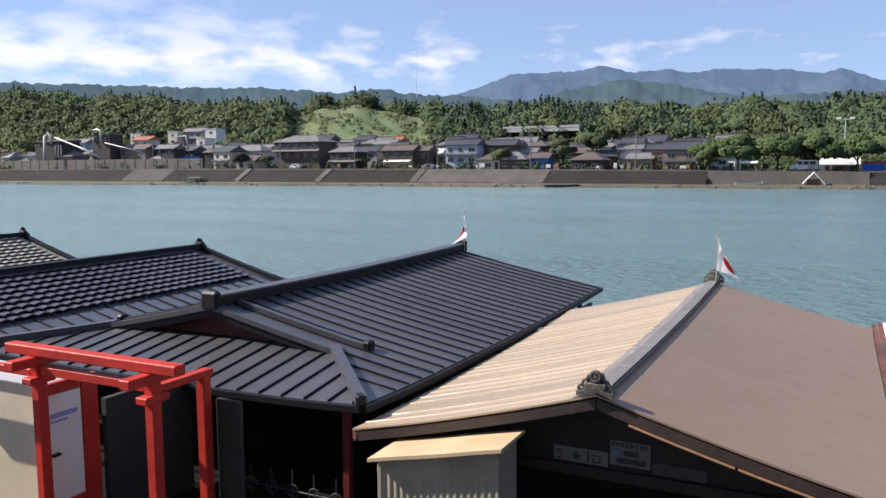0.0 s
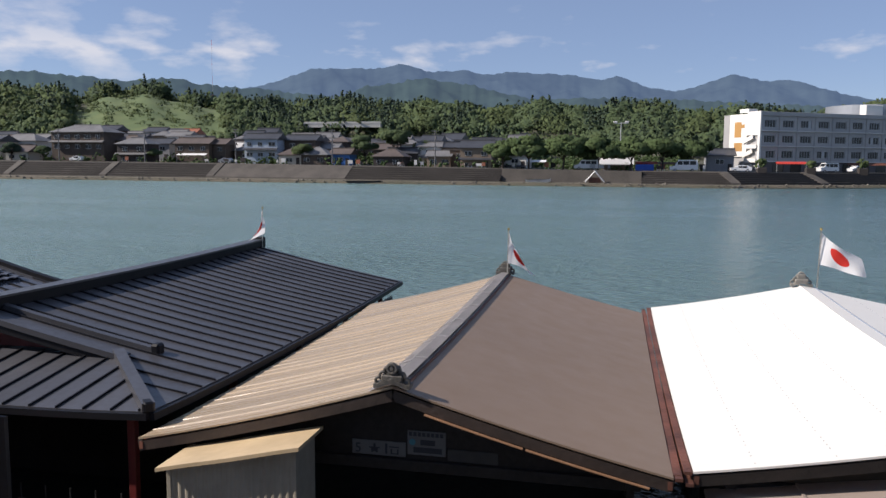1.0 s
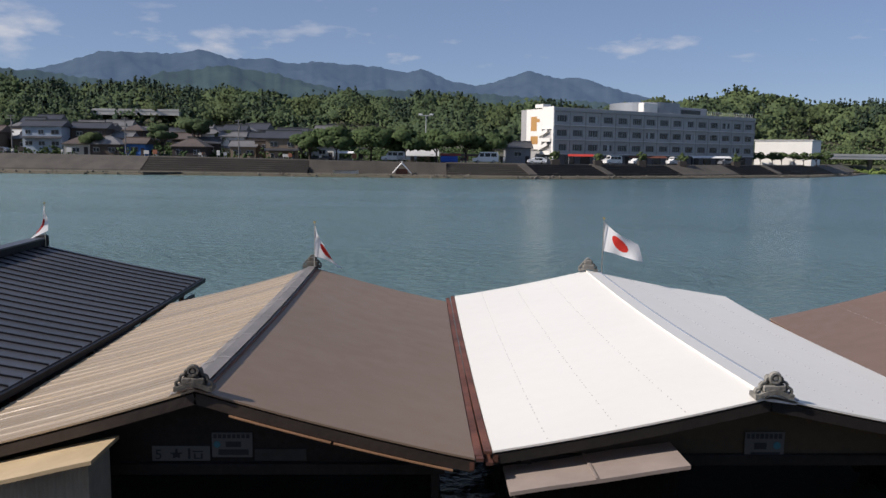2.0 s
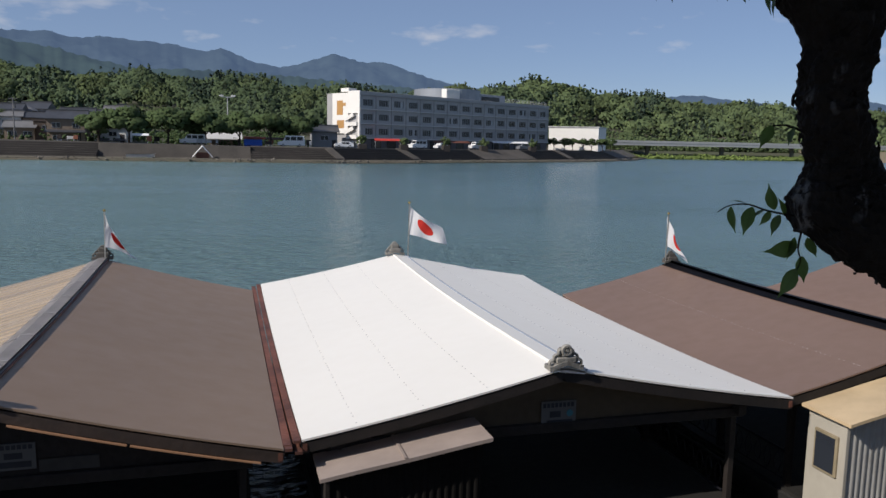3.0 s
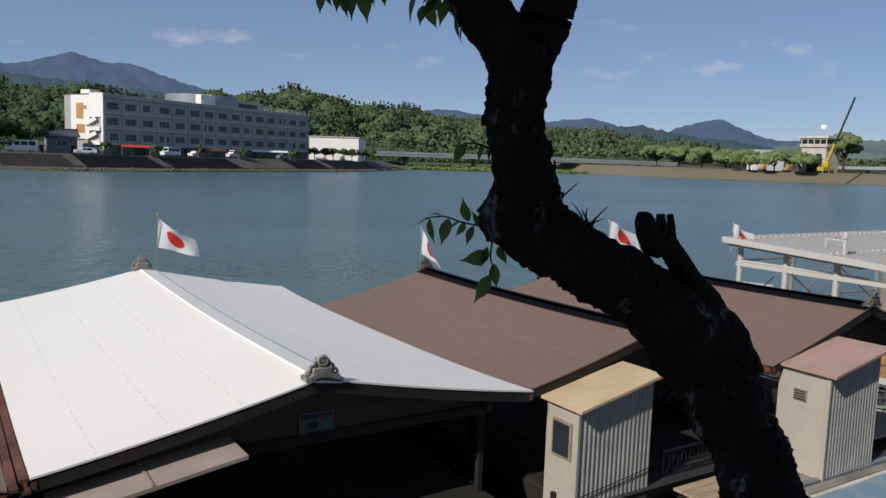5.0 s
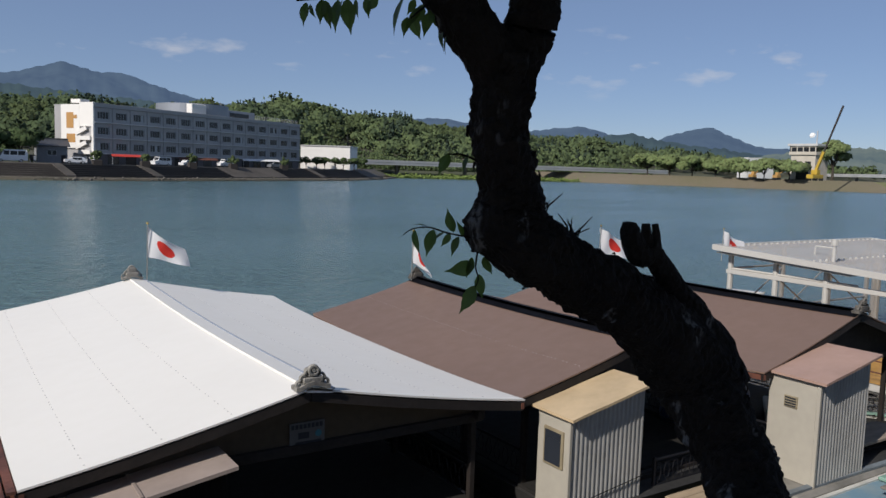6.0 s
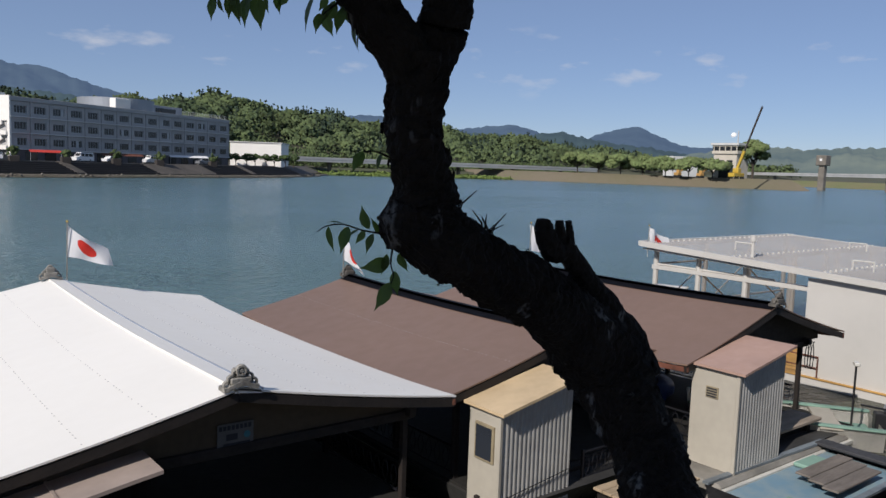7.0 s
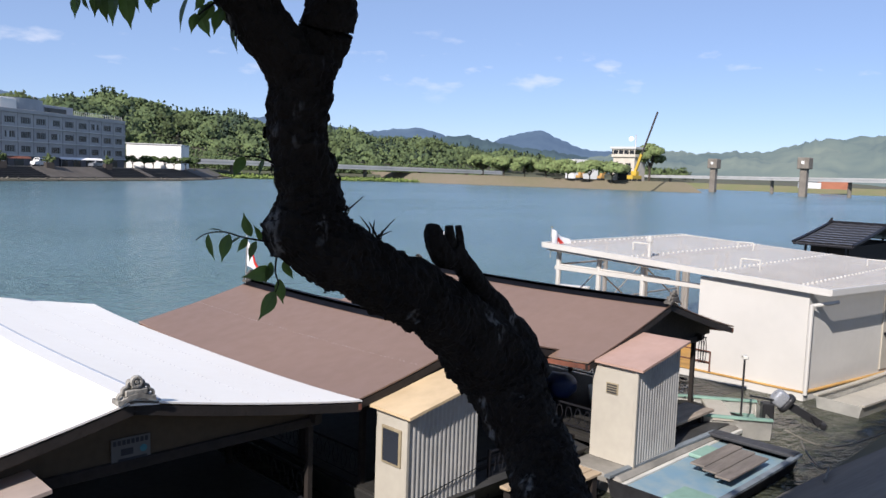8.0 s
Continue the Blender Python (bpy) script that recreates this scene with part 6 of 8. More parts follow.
leaf_mesh = bpy.data.meshes.new("leaf")
bm = bmesh.new()
outline = [(0, 0), (0.10, 0.12), (0.28, 0.23), (0.50, 0.25), (0.72, 0.17), (0.90, 0.06), (1.12, 0.0)]
mid = [bm.verts.new((x, 0, 0.05 * math.sin(x * 3))) for x, _ in outline]
for s in (-1, 1):
    edge = [bm.verts.new((x, s * y, 0.06 * math.sin(x * 3) + 0.09 * y)) for x, y in outline[1:-1]]
    chain = [mid[0]] + edge + [mid[-1]]
    for i in range(len(chain) - 1):
        vs = [chain[i], chain[i + 1], mid[i + 1], mid[i]]
        vs = [v for k, v in enumerate(vs) if v not in vs[:k]]
        bm.faces.new(vs if s < 0 else vs[::-1])
bm.to_mesh(leaf_mesh)
bm.free()
leaf_mesh.materials.append(M_leaf)


def leaf(parent, at, size, heading, dip, roll):
    ob = new("leaf", leaf_mesh)
    ob.parent = parent
    ob.matrix_basis = pose(*at, roll, dip, heading) @ Matrix.Scale(size, 4)
    return ob


def twig(pts, r, leaves, sizes=(0.035, 0.058)):
    bm = bmesh.new()
    line, _ = spline(pts, 0.02)
    tube(bm, line, [r * (1 - 0.6 * i / len(line)) for i in range(len(line))], 6)
    tw = part("twig", bm, M_bark, tree)
    for k in range(leaves):
        p = line[int((len(line) - 1) * (0.25 + 0.75 * (k + tree_rng.random() * 0.5) / leaves)) if leaves > 1 else -1]
        leaf(tw, p, tree_rng.uniform(*sizes), tree_rng.uniform(0, 360), tree_rng.uniform(50, 95), tree_rng.uniform(-50, 50))
    return tw


def leaf_between(parent, base, tip, twist=0.0):
    """A leaf whose midrib runs from base to tip, turned about it by twist degrees."""
    a, b = Vector(base), Vector(tip)
    along_ = (b - a).normalized()
    face = Matrix.Rotation(radians(twist), 3, along_) @ Vector((-0.55, -0.8, 0.15))
    face = (face - along_ * face.dot(along_)).normalized()
    side = face.cross(along_)
    k = (b - a).length / 1.12
    ob = new("leaf", leaf_mesh)
    ob.parent = parent
    ob.matrix_basis = Matrix(((along_.x * k, side.x * k, face.x * k, a.x), (along_.y * k, side.y * k, face.y * k, a.y), (along_.z * k, side.z * k, face.z * k, a.z), (0, 0, 0, 1)))
    return ob


# the twig beside the burr, with its few large leaves
tw = twig([(3.240, -6.455, 4.738), (3.180, -6.440, 4.749), (3.145, -6.430, 4.760), (3.112, -6.420, 4.757), (3.095, -6.410, 4.744)], 0.0022, 0)
for base, tip, twist in (((3.116, -6.420, 4.756), (3.130, -6.420, 4.703), 55), ((3.155, -6.430, 4.756), (3.138, -6.430, 4.700), 20), ((3.196, -6.440, 4.750), (3.178, -6.440, 4.800), -30),
                         ((3.145, -6.430, 4.760), (3.110, -6.425, 4.766), 75), ((3.175, -6.438, 4.751), (3.150, -6.440, 4.735), 60), ((3.205, -6.445, 4.742), (3.192, -6.44, 4.70), 35), ((3.215, -6.447, 4.74), (3.20, -6.44, 4.775), 50), ((3.188, -6.44, 4.748), (3.168, -6.435, 4.72), -25)):
    leaf_between(tw, base, tip, twist)
tw = twig([(3.240, -6.465, 4.72), (3.246, -6.450, 4.679), (3.254, -6.450, 4.653), (3.241, -6.450, 4.627)], 0.0022, 0)
for base, tip, twist in (((3.244, -6.450, 4.681), (3.172, -6.445, 4.672), -10), ((3.256, -6.450, 4.664), (3.266, -6.450, 4.610), 25), ((3.246, -6.450, 4.640), (3.208, -6.450, 4.583), -20), ((3.262, -6.455, 4.70), (3.290, -6.450, 4.660), 40), ((3.235, -6.452, 4.70), (3.222, -6.45, 4.655), -40)):
    leaf_between(tw, base, tip, twist)
tw = twig([(3.250, -6.455, 4.890), (3.210, -6.440, 4.906), (3.186, -6.430, 4.905)], 0.003, 0)
for base, tip, twist in (((3.186, -6.430, 4.906), (3.160, -6.430, 4.862), 5), ((3.204, -6.440, 4.905), (3.182, -6.440, 4.918), 60), ((3.217, -6.450, 4.903), (3.207, -6.450, 4.868), 50)):
    leaf_between(tw, base, tip, twist)

# tufts of fern on the bend
for x, y, z in ((3.375, -6.50, 4.765), (3.455, -6.50, 4.725), (3.47, -6.50, 4.715)):
    bm = bmesh.new()
    for k in range(4):
        a = tree_rng.uniform(-0.7, 0.7)
        h = tree_rng.uniform(0.03, 0.07)
        tube(bm, [(x, y, z), (x + 0.015 * a, y - 0.01 * a, z + h * 0.6), (x + 0.05 * a, y - 0.04 * a, z + h)], [0.0028, 0.0022, 0.0008], 5)
    part("fern_tuft", bm, M_bark, tree, "dry fern tuft")["kind"] = "stuff"

# leaves that hang into view from the limb above
tw = twig([(3.20, -6.445, 5.20), (3.12, -6.435, 5.215), (3.00, -6.42, 5.19), (2.87, -6.40, 5.165)], 0.004, 0)
for base, tip, twist in (((2.880, -6.420, 5.160), (2.875, -6.420, 5.117), 20), ((2.891, -6.41, 5.160), (2.899, -6.42, 5.134), 50), ((2.911, -6.420, 5.170), (2.907, -6.420, 5.124), 10), ((2.919, -6.42, 5.168), (2.929, -6.42, 5.118), 30),
                         ((2.942, -6.420, 5.174), (2.937, -6.420, 5.113), 35), ((2.959, -6.42, 5.178), (2.969, -6.42, 5.113), 10), ((2.977, -6.42, 5.180), (2.983, -6.42, 5.144), 50), ((2.999, -6.42, 5.186), (3.005, -6.42, 5.147), 20),
                         ((3.022, -6.42, 5.190), (2.997, -6.42, 5.158), -40), ((3.079, -6.42, 5.20), (3.057, -6.42, 5.121), 65), ((2.93, -6.39, 5.175), (2.94, -6.38, 5.14), -20), ((2.965, -6.39, 5.18), (2.955, -6.38, 5.13), 60)):
    leaf_between(tw, base, tip, twist)
tw = twig([(3.19, -6.445, 5.19), (3.138, -6.440, 5.195), (3.115, -6.430, 5.180), (3.094, -6.420, 5.160)], 0.0035, 0)
for base, tip, twist in (((3.088, -6.42, 5.162), (3.079, -6.42, 5.122), 10), ((3.094, -6.42, 5.164), (3.118, -6.42, 5.121), 5), ((3.115, -6.42, 5.184), (3.090, -6.42, 5.140), 30), ((3.135, -6.42, 5.187), (3.153, -6.42, 5.150), 50),
                         ((3.140, -6.42, 5.180), (3.124, -6.42, 5.126), 20), ((3.103, -6.42, 5.196), (3.085, -6.42, 5.164), -30), ((3.12, -6.42, 5.19), (3.112, -6.41, 5.145), -10)):
    leaf_between(tw, base, tip, twist)
tw = twig([(3.20, -6.455, 5.19), (3.175, -6.450, 5.165), (3.160, -6.450, 5.131)], 0.003, 0)
for base, tip, twist in (((3.164, -6.42, 5.160), (3.173, -6.42, 5.102), 70), ((3.180, -6.42, 5.152), (3.187, -6.42, 5.116), 40), ((3.160, -6.445, 5.132), (3.163, -6.44, 5.095), 75)):
    leaf_between(tw, base, tip, twist)
tw = twig([(3.33, -6.50, 5.19), (3.30, -6.46, 5.17), (3.275, -6.43, 5.14)], 0.003, 0)
for base, tip, twist in (((3.28, -6.43, 5.145), (3.262, -6.42, 5.115), 40), ((3.29, -6.44, 5.15), (3.30, -6.43, 5.11), 70), ((3.275, -6.43, 5.142), (3.285, -6.42, 5.10), 20)):
    leaf_between(tw, base, tip, twist)
twig([(3.36, -6.49, 5.22), (3.39, -6.48, 5.19), (3.40, -6.47, 5.165)], 0.003, 3, (0.03, 0.04))

# the crown overhead, out of sight, put there to shade the trunk
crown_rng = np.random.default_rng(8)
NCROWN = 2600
# Clusters from x 4.5 on are added, unseen, to shade the bank.
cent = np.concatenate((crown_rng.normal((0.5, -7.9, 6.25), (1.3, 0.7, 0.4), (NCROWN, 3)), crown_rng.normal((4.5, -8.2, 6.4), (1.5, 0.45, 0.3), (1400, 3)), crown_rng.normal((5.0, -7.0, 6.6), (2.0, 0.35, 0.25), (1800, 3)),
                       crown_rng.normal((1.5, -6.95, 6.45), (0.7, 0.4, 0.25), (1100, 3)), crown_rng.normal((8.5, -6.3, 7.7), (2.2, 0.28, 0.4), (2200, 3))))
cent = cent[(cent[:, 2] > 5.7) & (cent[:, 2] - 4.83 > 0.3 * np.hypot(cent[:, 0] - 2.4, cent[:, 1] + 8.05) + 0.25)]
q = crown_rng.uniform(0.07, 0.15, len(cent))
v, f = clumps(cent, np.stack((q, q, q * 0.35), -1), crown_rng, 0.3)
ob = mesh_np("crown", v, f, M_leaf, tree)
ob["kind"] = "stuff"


# ---- the far bank: hotel, houses, bridges, vehicles, trees ----
M_hotel = surface("grey_hotel_plaster", (0.40, 0.39, 0.385), 0.8, 0.0, 0.15, 0.8, 0.15, 0.05)
M_hotel_white = surface("white_hotel_plaster", (0.80, 0.77, 0.72), 0.8, 0.0, 0.08, 0.8, 0.15, 0.05)
M_hotel_dark = surface("dark_ground_floor_wall", (0.14, 0.13, 0.13), 0.8, 0.0, 0.2, 0.8, 0.15, 0.05)
M_ochre_wall = surface("ochre_stairwell_wall", (0.5, 0.27, 0.09), 0.8, 0.0, 0.15, 0.8, 0.15, 0.05)
M_hotel_ledge = surface("pale_hotel_ledge", (0.62, 0.61, 0.59), 0.7, 0.0, 0.12, 0.8, 0.15, 0.05)
M_frame_grey = surface("grey_window_frame", (0.42, 0.43, 0.44), 0.5, 0.2, 0.1, 2, 0.3, 0.02)
M_pane = surface("hotel_window_glass", (0.028, 0.031, 0.036), 0.2, 0.0, 0.4, 0.5, 0.2, 0.0, spec=0.4)
M_drum = surface("pale_metal_drum", (0.30, 0.32, 0.35), 0.5, 0.3, 0.1, 0.8, 0.15, 0.02)
M_board = surface("dark_board_wall", (0.055, 0.043, 0.04), 0.8, 0.0, 0.4, 1.5, 0.3, 0.1)
M_paleblue = surface("pale_blue_wall", (0.36, 0.42, 0.50), 0.8, 0.0, 0.15, 1.5, 0.3, 0.05)
M_tan = surface("tan_wall", (0.25, 0.19, 0.14), 0.8, 0.0, 0.2, 1.5, 0.3, 0.05)
M_cream = surface("cream_wall", (0.55, 0.50, 0.42), 0.8, 0.0, 0.15, 1.5, 0.3, 0.05)
M_white_wall = surface("white_plaster_wall", (0.62, 0.61, 0.58), 0.8, 0.0, 0.1, 1.5, 0.3, 0.05)
M_grey_wall = surface("grey_plaster_wall", (0.28, 0.28, 0.29), 0.8, 0.0, 0.2, 1.5, 0.3, 0.05)
M_brown_wall = surface("brown_board_wall", (0.11, 0.08, 0.062), 0.8, 0.0, 0.35, 1.5, 0.3, 0.1)
M_blue_wall = surface("bright_blue_wall", (0.05, 0.17, 0.45), 0.7, 0.0, 0.15, 1.5, 0.3, 0.05)
M_roof_grey = surface("grey_tile_roof", (0.19, 0.185, 0.185), 0.6, 0.0, 0.3, 2.5, 0.3, 0.2)
M_roof_dark = surface("dark_glazed_tile_roof", (0.065, 0.067, 0.075), 0.45, 0.0, 0.3, 2.5, 0.3, 0.2)
M_roof_brown = surface("brown_metal_roof", (0.13, 0.10, 0.085), 0.6, 0.0, 0.35, 2.5, 0.3, 0.1)
M_roof_orange = surface("orange_tile_roof", (0.36, 0.13, 0.07), 0.6, 0.0, 0.2, 2.5, 0.3, 0.2)
M_roof_white = surface("pale_sheet_roof", (0.58, 0.57, 0.55), 0.5, 0.0, 0.15, 2.5, 0.3, 0.05)
M_car_white = surface("white_car_paint", (0.72, 0.72, 0.72), 0.25, 0.0, 0.05, 2, 0.5, 0.0)
M_car_grey = surface("grey_car_paint", (0.25, 0.26, 0.28), 0.25, 0.3, 0.05, 2, 0.5, 0.0)
M_tyre = surface("black_tyre", (0.015, 0.015, 0.015), 0.8, 0.0, 0.2, 5, 1, 0.0)
M_awning_red = surface("red_awning", (0.55, 0.05, 0.035), 0.7, 0.0, 0.15, 2, 0.5, 0.0)
M_awning_white = surface("white_awning", (0.78, 0.77, 0.75), 0.7, 0.0, 0.08, 2, 0.5, 0.0)
M_blue_tarp = surface("blue_tarpaulin", (0.03, 0.13, 0.6), 0.6, 0.0, 0.15, 2, 0.5, 0.1)
M_steel_far = surface("galvanised_steel", (0.5, 0.5, 0.5), 0.5, 0.4, 0.1, 2, 0.3, 0.0)
M_yellow = surface("yellow_crane_paint", (0.5, 0.33, 0.04), 0.5, 0.0, 0.15, 2, 0.3, 0.0)
M_dry_bank = surface("dry_earth_bank", (0.19, 0.15, 0.085), 0.95, 0.0, 0.3, 0.5, 0.06, 0.0, other=(0.12, 0.145, 0.05))
M_bank_stone = surface("stained_stone_revetment", (0.15, 0.12, 0.088), 0.9, 0.0, 0.35, 0.5, 0.035, 0.0, other=(0.115, 0.105, 0.06))
M_cherry_far = surface("sunlit_cherry_leaves", (0.16, 0.21, 0.075), 0.9, 0.0, 0.3, 2.0, 0.1, 0.0, island=0.3)
M_reed = surface("bright_riverside_grass", (0.19, 0.26, 0.06), 0.95, 0.0, 0.3, 0.6, 0.06, 0.0)


def hotel():
    h = thing("hotel", "four-storey grey hotel with a white stair end wall", "hotel", at=(35.2, 187.1, 3.2), turn=31.8)
    L, D, floor, z0, n = 79.7, 13.0, 3.55, 2.5, 15
    top = z0 + 3 * floor + 0.85
    body = part("wall", boxed(0, L, 0.45, D, 0, top - 0.5), M_hotel, h)
    part("ground_floor_wall", boxed(0.3, L - 0.3, 0.1, 0.446, -0.2, z0 - 0.1), M_hotel_dark, h)
    part("parapet", boxed(-0.1, L + 0.15, -0.1, 0.44, top - 0.95, top, bevel=0.04), M_hotel, h)
    part("roof", boxed(-0.05, L + 0.1, 0.45, D + 0.1, top - 0.495, top - 0.35), M_hotel, h)
    bay = L / n
    frame_me = pane_me = None
    for f in range(4):
        z = z0 + f * floor
        if f < 3:
            part("floor_band", boxed(-0.1, L + 0.1, 0.0, 0.44, z - 0.14, z + 0.14, bevel=0.02), M_hotel, h)
            part("floor_ledge", boxed(-0.14, L + 0.14, -0.22, -0.004, z - 0.10, z + 0.10, bevel=0.02), M_hotel_ledge, h)
    for f in range(3):
        z = z0 + f * floor
        for k in range(n):
            x = (k + 0.5) * bay
            # wall panels round the opening leave the window recessed
            part("spandrel", boxed(k * bay + 0.12, (k + 1) * bay - 0.12, 0.2, 0.446, z + 0.142, z + 0.85), M_hotel, h)
            part("lintel", boxed(k * bay + 0.12, (k + 1) * bay - 0.12, 0.2, 0.446, z + 2.5, z + floor - 0.142), M_hotel, h)
            for s in (-1, 1):
                part("wall_panel", boxed(min(x + s * 1.65, x + s * (bay / 2 - 0.12)), max(x + s * 1.65, x + s * (bay / 2 - 0.12)), 0.2, 0.446, z + 0.852, z + 2.498), M_hotel, h)
            w = part("window", boxed(x - 1.64, x + 1.64, 0.40, 0.444, z + 0.86, z + 2.49), M_frame_grey, h)
            for j in range(4):
                part("pane", boxed(x - 1.58 + j * 0.80, x - 1.58 + j * 0.80 + 0.66, 0.37, 0.398, z + 0.92, z + 2.43), M_pane if (k * 7 + f * 3 + j) % 23 else M_frame_grey, w)
    for k in range(n + 1):
        part("pier", boxed(k * bay - 0.12, k * bay + 0.12, 0.04, 0.44, z0, top - 0.96), M_hotel, h)
    for k in range(1, n):
        d = part("shop_opening", boxed(k * bay - 1.6, k * bay + 1.6, 0.04, 0.098, 0.0, 2.0), M_pane, h)
    # white end wall with its open stair
    part("end_wall", boxed(-0.4, -0.02, 4.4, 10.4, 3.6, top - 0.35), M_hotel_white, h, "white rendered stair wall")
    part("end_wall", boxed(-0.4, -0.02, 0.0, 4.38, 8.6, top + 0.1), M_hotel_white, h, "white rendered stair wall")
    part("end_pilaster", boxed(-0.5, -0.02, -0.1, 0.6, 0, 8.58), M_hotel_white, h)
    part("stair_recess", boxed(-0.44, -0.405, 6.3, 8.6, 8.2, 11.8), M_ochre_wall, h, "ochre stair recess")
    part("stair_recess", boxed(-0.44, -0.405, 5.2, 6.28, 10.4, 11.2), M_ochre_wall, h)
    part("stair_recess", boxed(-0.44, -0.405, 5.8, 8.6, 4.9, 6.9), M_ochre_wall, h)
    for za, zb in ((3.7, 6.6), (7.0, 9.9), (0.2, 3.0)):
        part("stair_flight", beamed((-0.6, 5.4, za), (-0.6, 2.0, zb - 1.6), 0.3, 0.9), M_hotel_white, h)
    for z in (2.3, 5.5):
        part("landing", boxed(-0.9, -0.02, 0.6, 4.4, z, z + 0.9), M_hotel_white, h)
    part("roof_hut", boxed(0.4, 3.0, 5.0, 8.0, top, top + 0.9), M_hotel_white, h)
    bm = bmesh.new()
    bmesh.ops.create_cone(bm, cap_ends=True, segments=48, radius1=9.8, radius2=9.8, depth=3.6, matrix=Matrix.Translation((43.5, 11, top + 1.2)))
    part("roof_drum", bm, M_drum, h, "round pale metal roof hall")
    part("roof_block", boxed(50, 66, 7, 15, top - 0.3, top + 2.5, bevel=0.1), M_drum, h)
    part("roof_block_window", boxed(54.5, 63, 6.9, 6.99, top + 0.1, top + 1.8), M_pane, h)
    part("roof_unit", boxed(33.0, 38.5, 1.6, 3.6, top, top + 2.6, bevel=0.1), M_hotel_white, h)
    part("aerial", rodded((53, 9, top + 2.5), (53, 9, top + 4.6), 0.07), M_steel_far, h)
    for k in range(26):
        part("roof_rail_post", boxed(58 + k * 0.82, 58.07 + k * 0.82, 0.3, 0.37, top, top + 1.1), M_steel_far, h)
    part("roof_rail", boxed(58, 78.6, 0.31, 0.36, top + 1.1, top + 1.16), M_steel_far, h)
    return h


hotel()


HOUSE_AT = []


def house(x, y, ztop, w, d, storeys, wall, roof, style, label, turn=0.0):
    """A dwelling whose ridge stands at ztop: walls, roof with eaves, windows with frames, a door."""
    zg = float(ground_z(np.array(x), np.array(y))) - 0.4
    HOUSE_AT.append((x, y, w))
    ht = thing("house", label, "house", "houses of the town", (x, y, zg), turn)
    total = ztop - zg
    rise = {"gable": min(2.0, d * 0.26), "hip": min(2.2, d * 0.28), "shed": 0.9, "box": 0.3}[style]
    eave = total - rise
    part("wall", boxed(-w / 2, w / 2, 0, d, 0, eave), wall, ht)
    o = 0.55
    bm = bmesh.new()
    if style == "box":
        box(bm, -w / 2 - 0.15, w / 2 + 0.15, -0.15, d + 0.15, eave, eave + 0.3)
    else:
        e = [(-w / 2 - o, -o), (w / 2 + o, -o), (w / 2 + o, d + o), (-w / 2 - o, d + o)]
        inset = {"gable": 0.0, "hip": d * 0.5, "shed": 0.0}[style]
        ry = d * (0.5 if style != "shed" else 0.95)
        lo = [bm.verts.new((a, b, eave - 0.15)) for a, b in e]
        up = [bm.verts.new((a, b, eave + 0.02)) for a, b in e]
        r0, r1 = bm.verts.new((-w / 2 - o + inset, ry, eave + rise)), bm.verts.new((w / 2 + o - inset, ry, eave + rise))
        for f in ((up[0], up[1], r1, r0), (up[2], up[3], r0, r1), (up[1], up[2], r1), (up[3], up[0], r0), (lo[3], lo[2], lo[1], lo[0])):
            bm.faces.new(f)
        for k in range(4):
            bm.faces.new((lo[k], lo[(k + 1) % 4], up[(k + 1) % 4], up[k]))
    bmesh.ops.recalc_face_normals(bm, faces=bm.faces)
    rf = part("roof", bm, roof, ht)
    if style in ("gable", "hip"):
        inset = d * 0.5 if style == "hip" else 0
        part("ridge", boxed(-w / 2 - o + inset, w / 2 + o - inset, d / 2 - 0.2, d / 2 + 0.2, eave + rise - 0.05, eave + rise + 0.22), roof, rf)
    if storeys == 2 and style != "box":
        part("lower_eave", slab(lambda u, v: (-w / 2 - 0.3 + (w + 0.6) * u, -1.3 + 1.29 * v, eave - 3.0 + 0.5 * v), 1, 1, 0.15), roof, ht)
    rnd = random.Random(int(x * 7 + y))
    for f in range(storeys):
        zc = eave - 1.5 - 2.9 * f
        if zc < 0.7:
            break
        k = max(1, int(w / 3.2))
        for i in range(k):
            xc = -w / 2 + w * (i + 0.5) / k + rnd.uniform(-0.2, 0.2)
            ww = rnd.uniform(0.6, 1.0)
            win = part("window", boxed(xc - ww, xc + ww, -0.08, -0.01, zc - 0.55, zc + 0.6), M_frame_grey if rnd.random() < 0.5 else M_white_wall, ht)
            for s in (-1, 1):
                part("pane", boxed(xc + (s - 1) * ww / 2 + 0.06, xc + (s + 1) * ww / 2 - 0.06, -0.11, -0.085, zc - 0.47, zc + 0.52), M_pane, win)
    part("door", boxed(w * 0.28, w * 0.28 + 0.95, -0.07, -0.01, 0.3, 2.4), M_board, ht)
    return ht


house(-267.6, 196, 16.5, 14.3, 8.6, 1, M_board, M_roof_brown, "shed", "dark-boarded sawmill shed with a brown roof")
house(-284.7, 222, 17.8, 11.5, 6.9, 2, M_paleblue, M_roof_grey, "gable", "pale blue two-storey house with grey roof")
house(-238.7, 196, 17.7, 9.0, 6.0, 1, M_board, M_roof_brown, "box", "tall dark-boarded sawdust silo")
house(-227.2, 200, 14.0, 12.5, 7.5, 1, M_tan, M_roof_brown, "gable", "low tan workshop with brown roof")
house(-250.2, 225, 18.2, 9.1, 6.0, 2, M_cream, M_roof_orange, "gable", "cream house with an orange tile roof")
house(-274.4, 245, 20.5, 6.4, 6.0, 3, M_white_wall, M_roof_white, "box", "white three-storey building with a flat roof")
house(-215.0, 203, 13.7, 9.5, 6.0, 1, M_board, M_roof_grey, "gable", "dark low workshop with grey roof")
house(-269.8, 262, 22.0, 5.9, 6.0, 3, M_cream, M_roof_white, "box", "cream apartment block behind the trees")
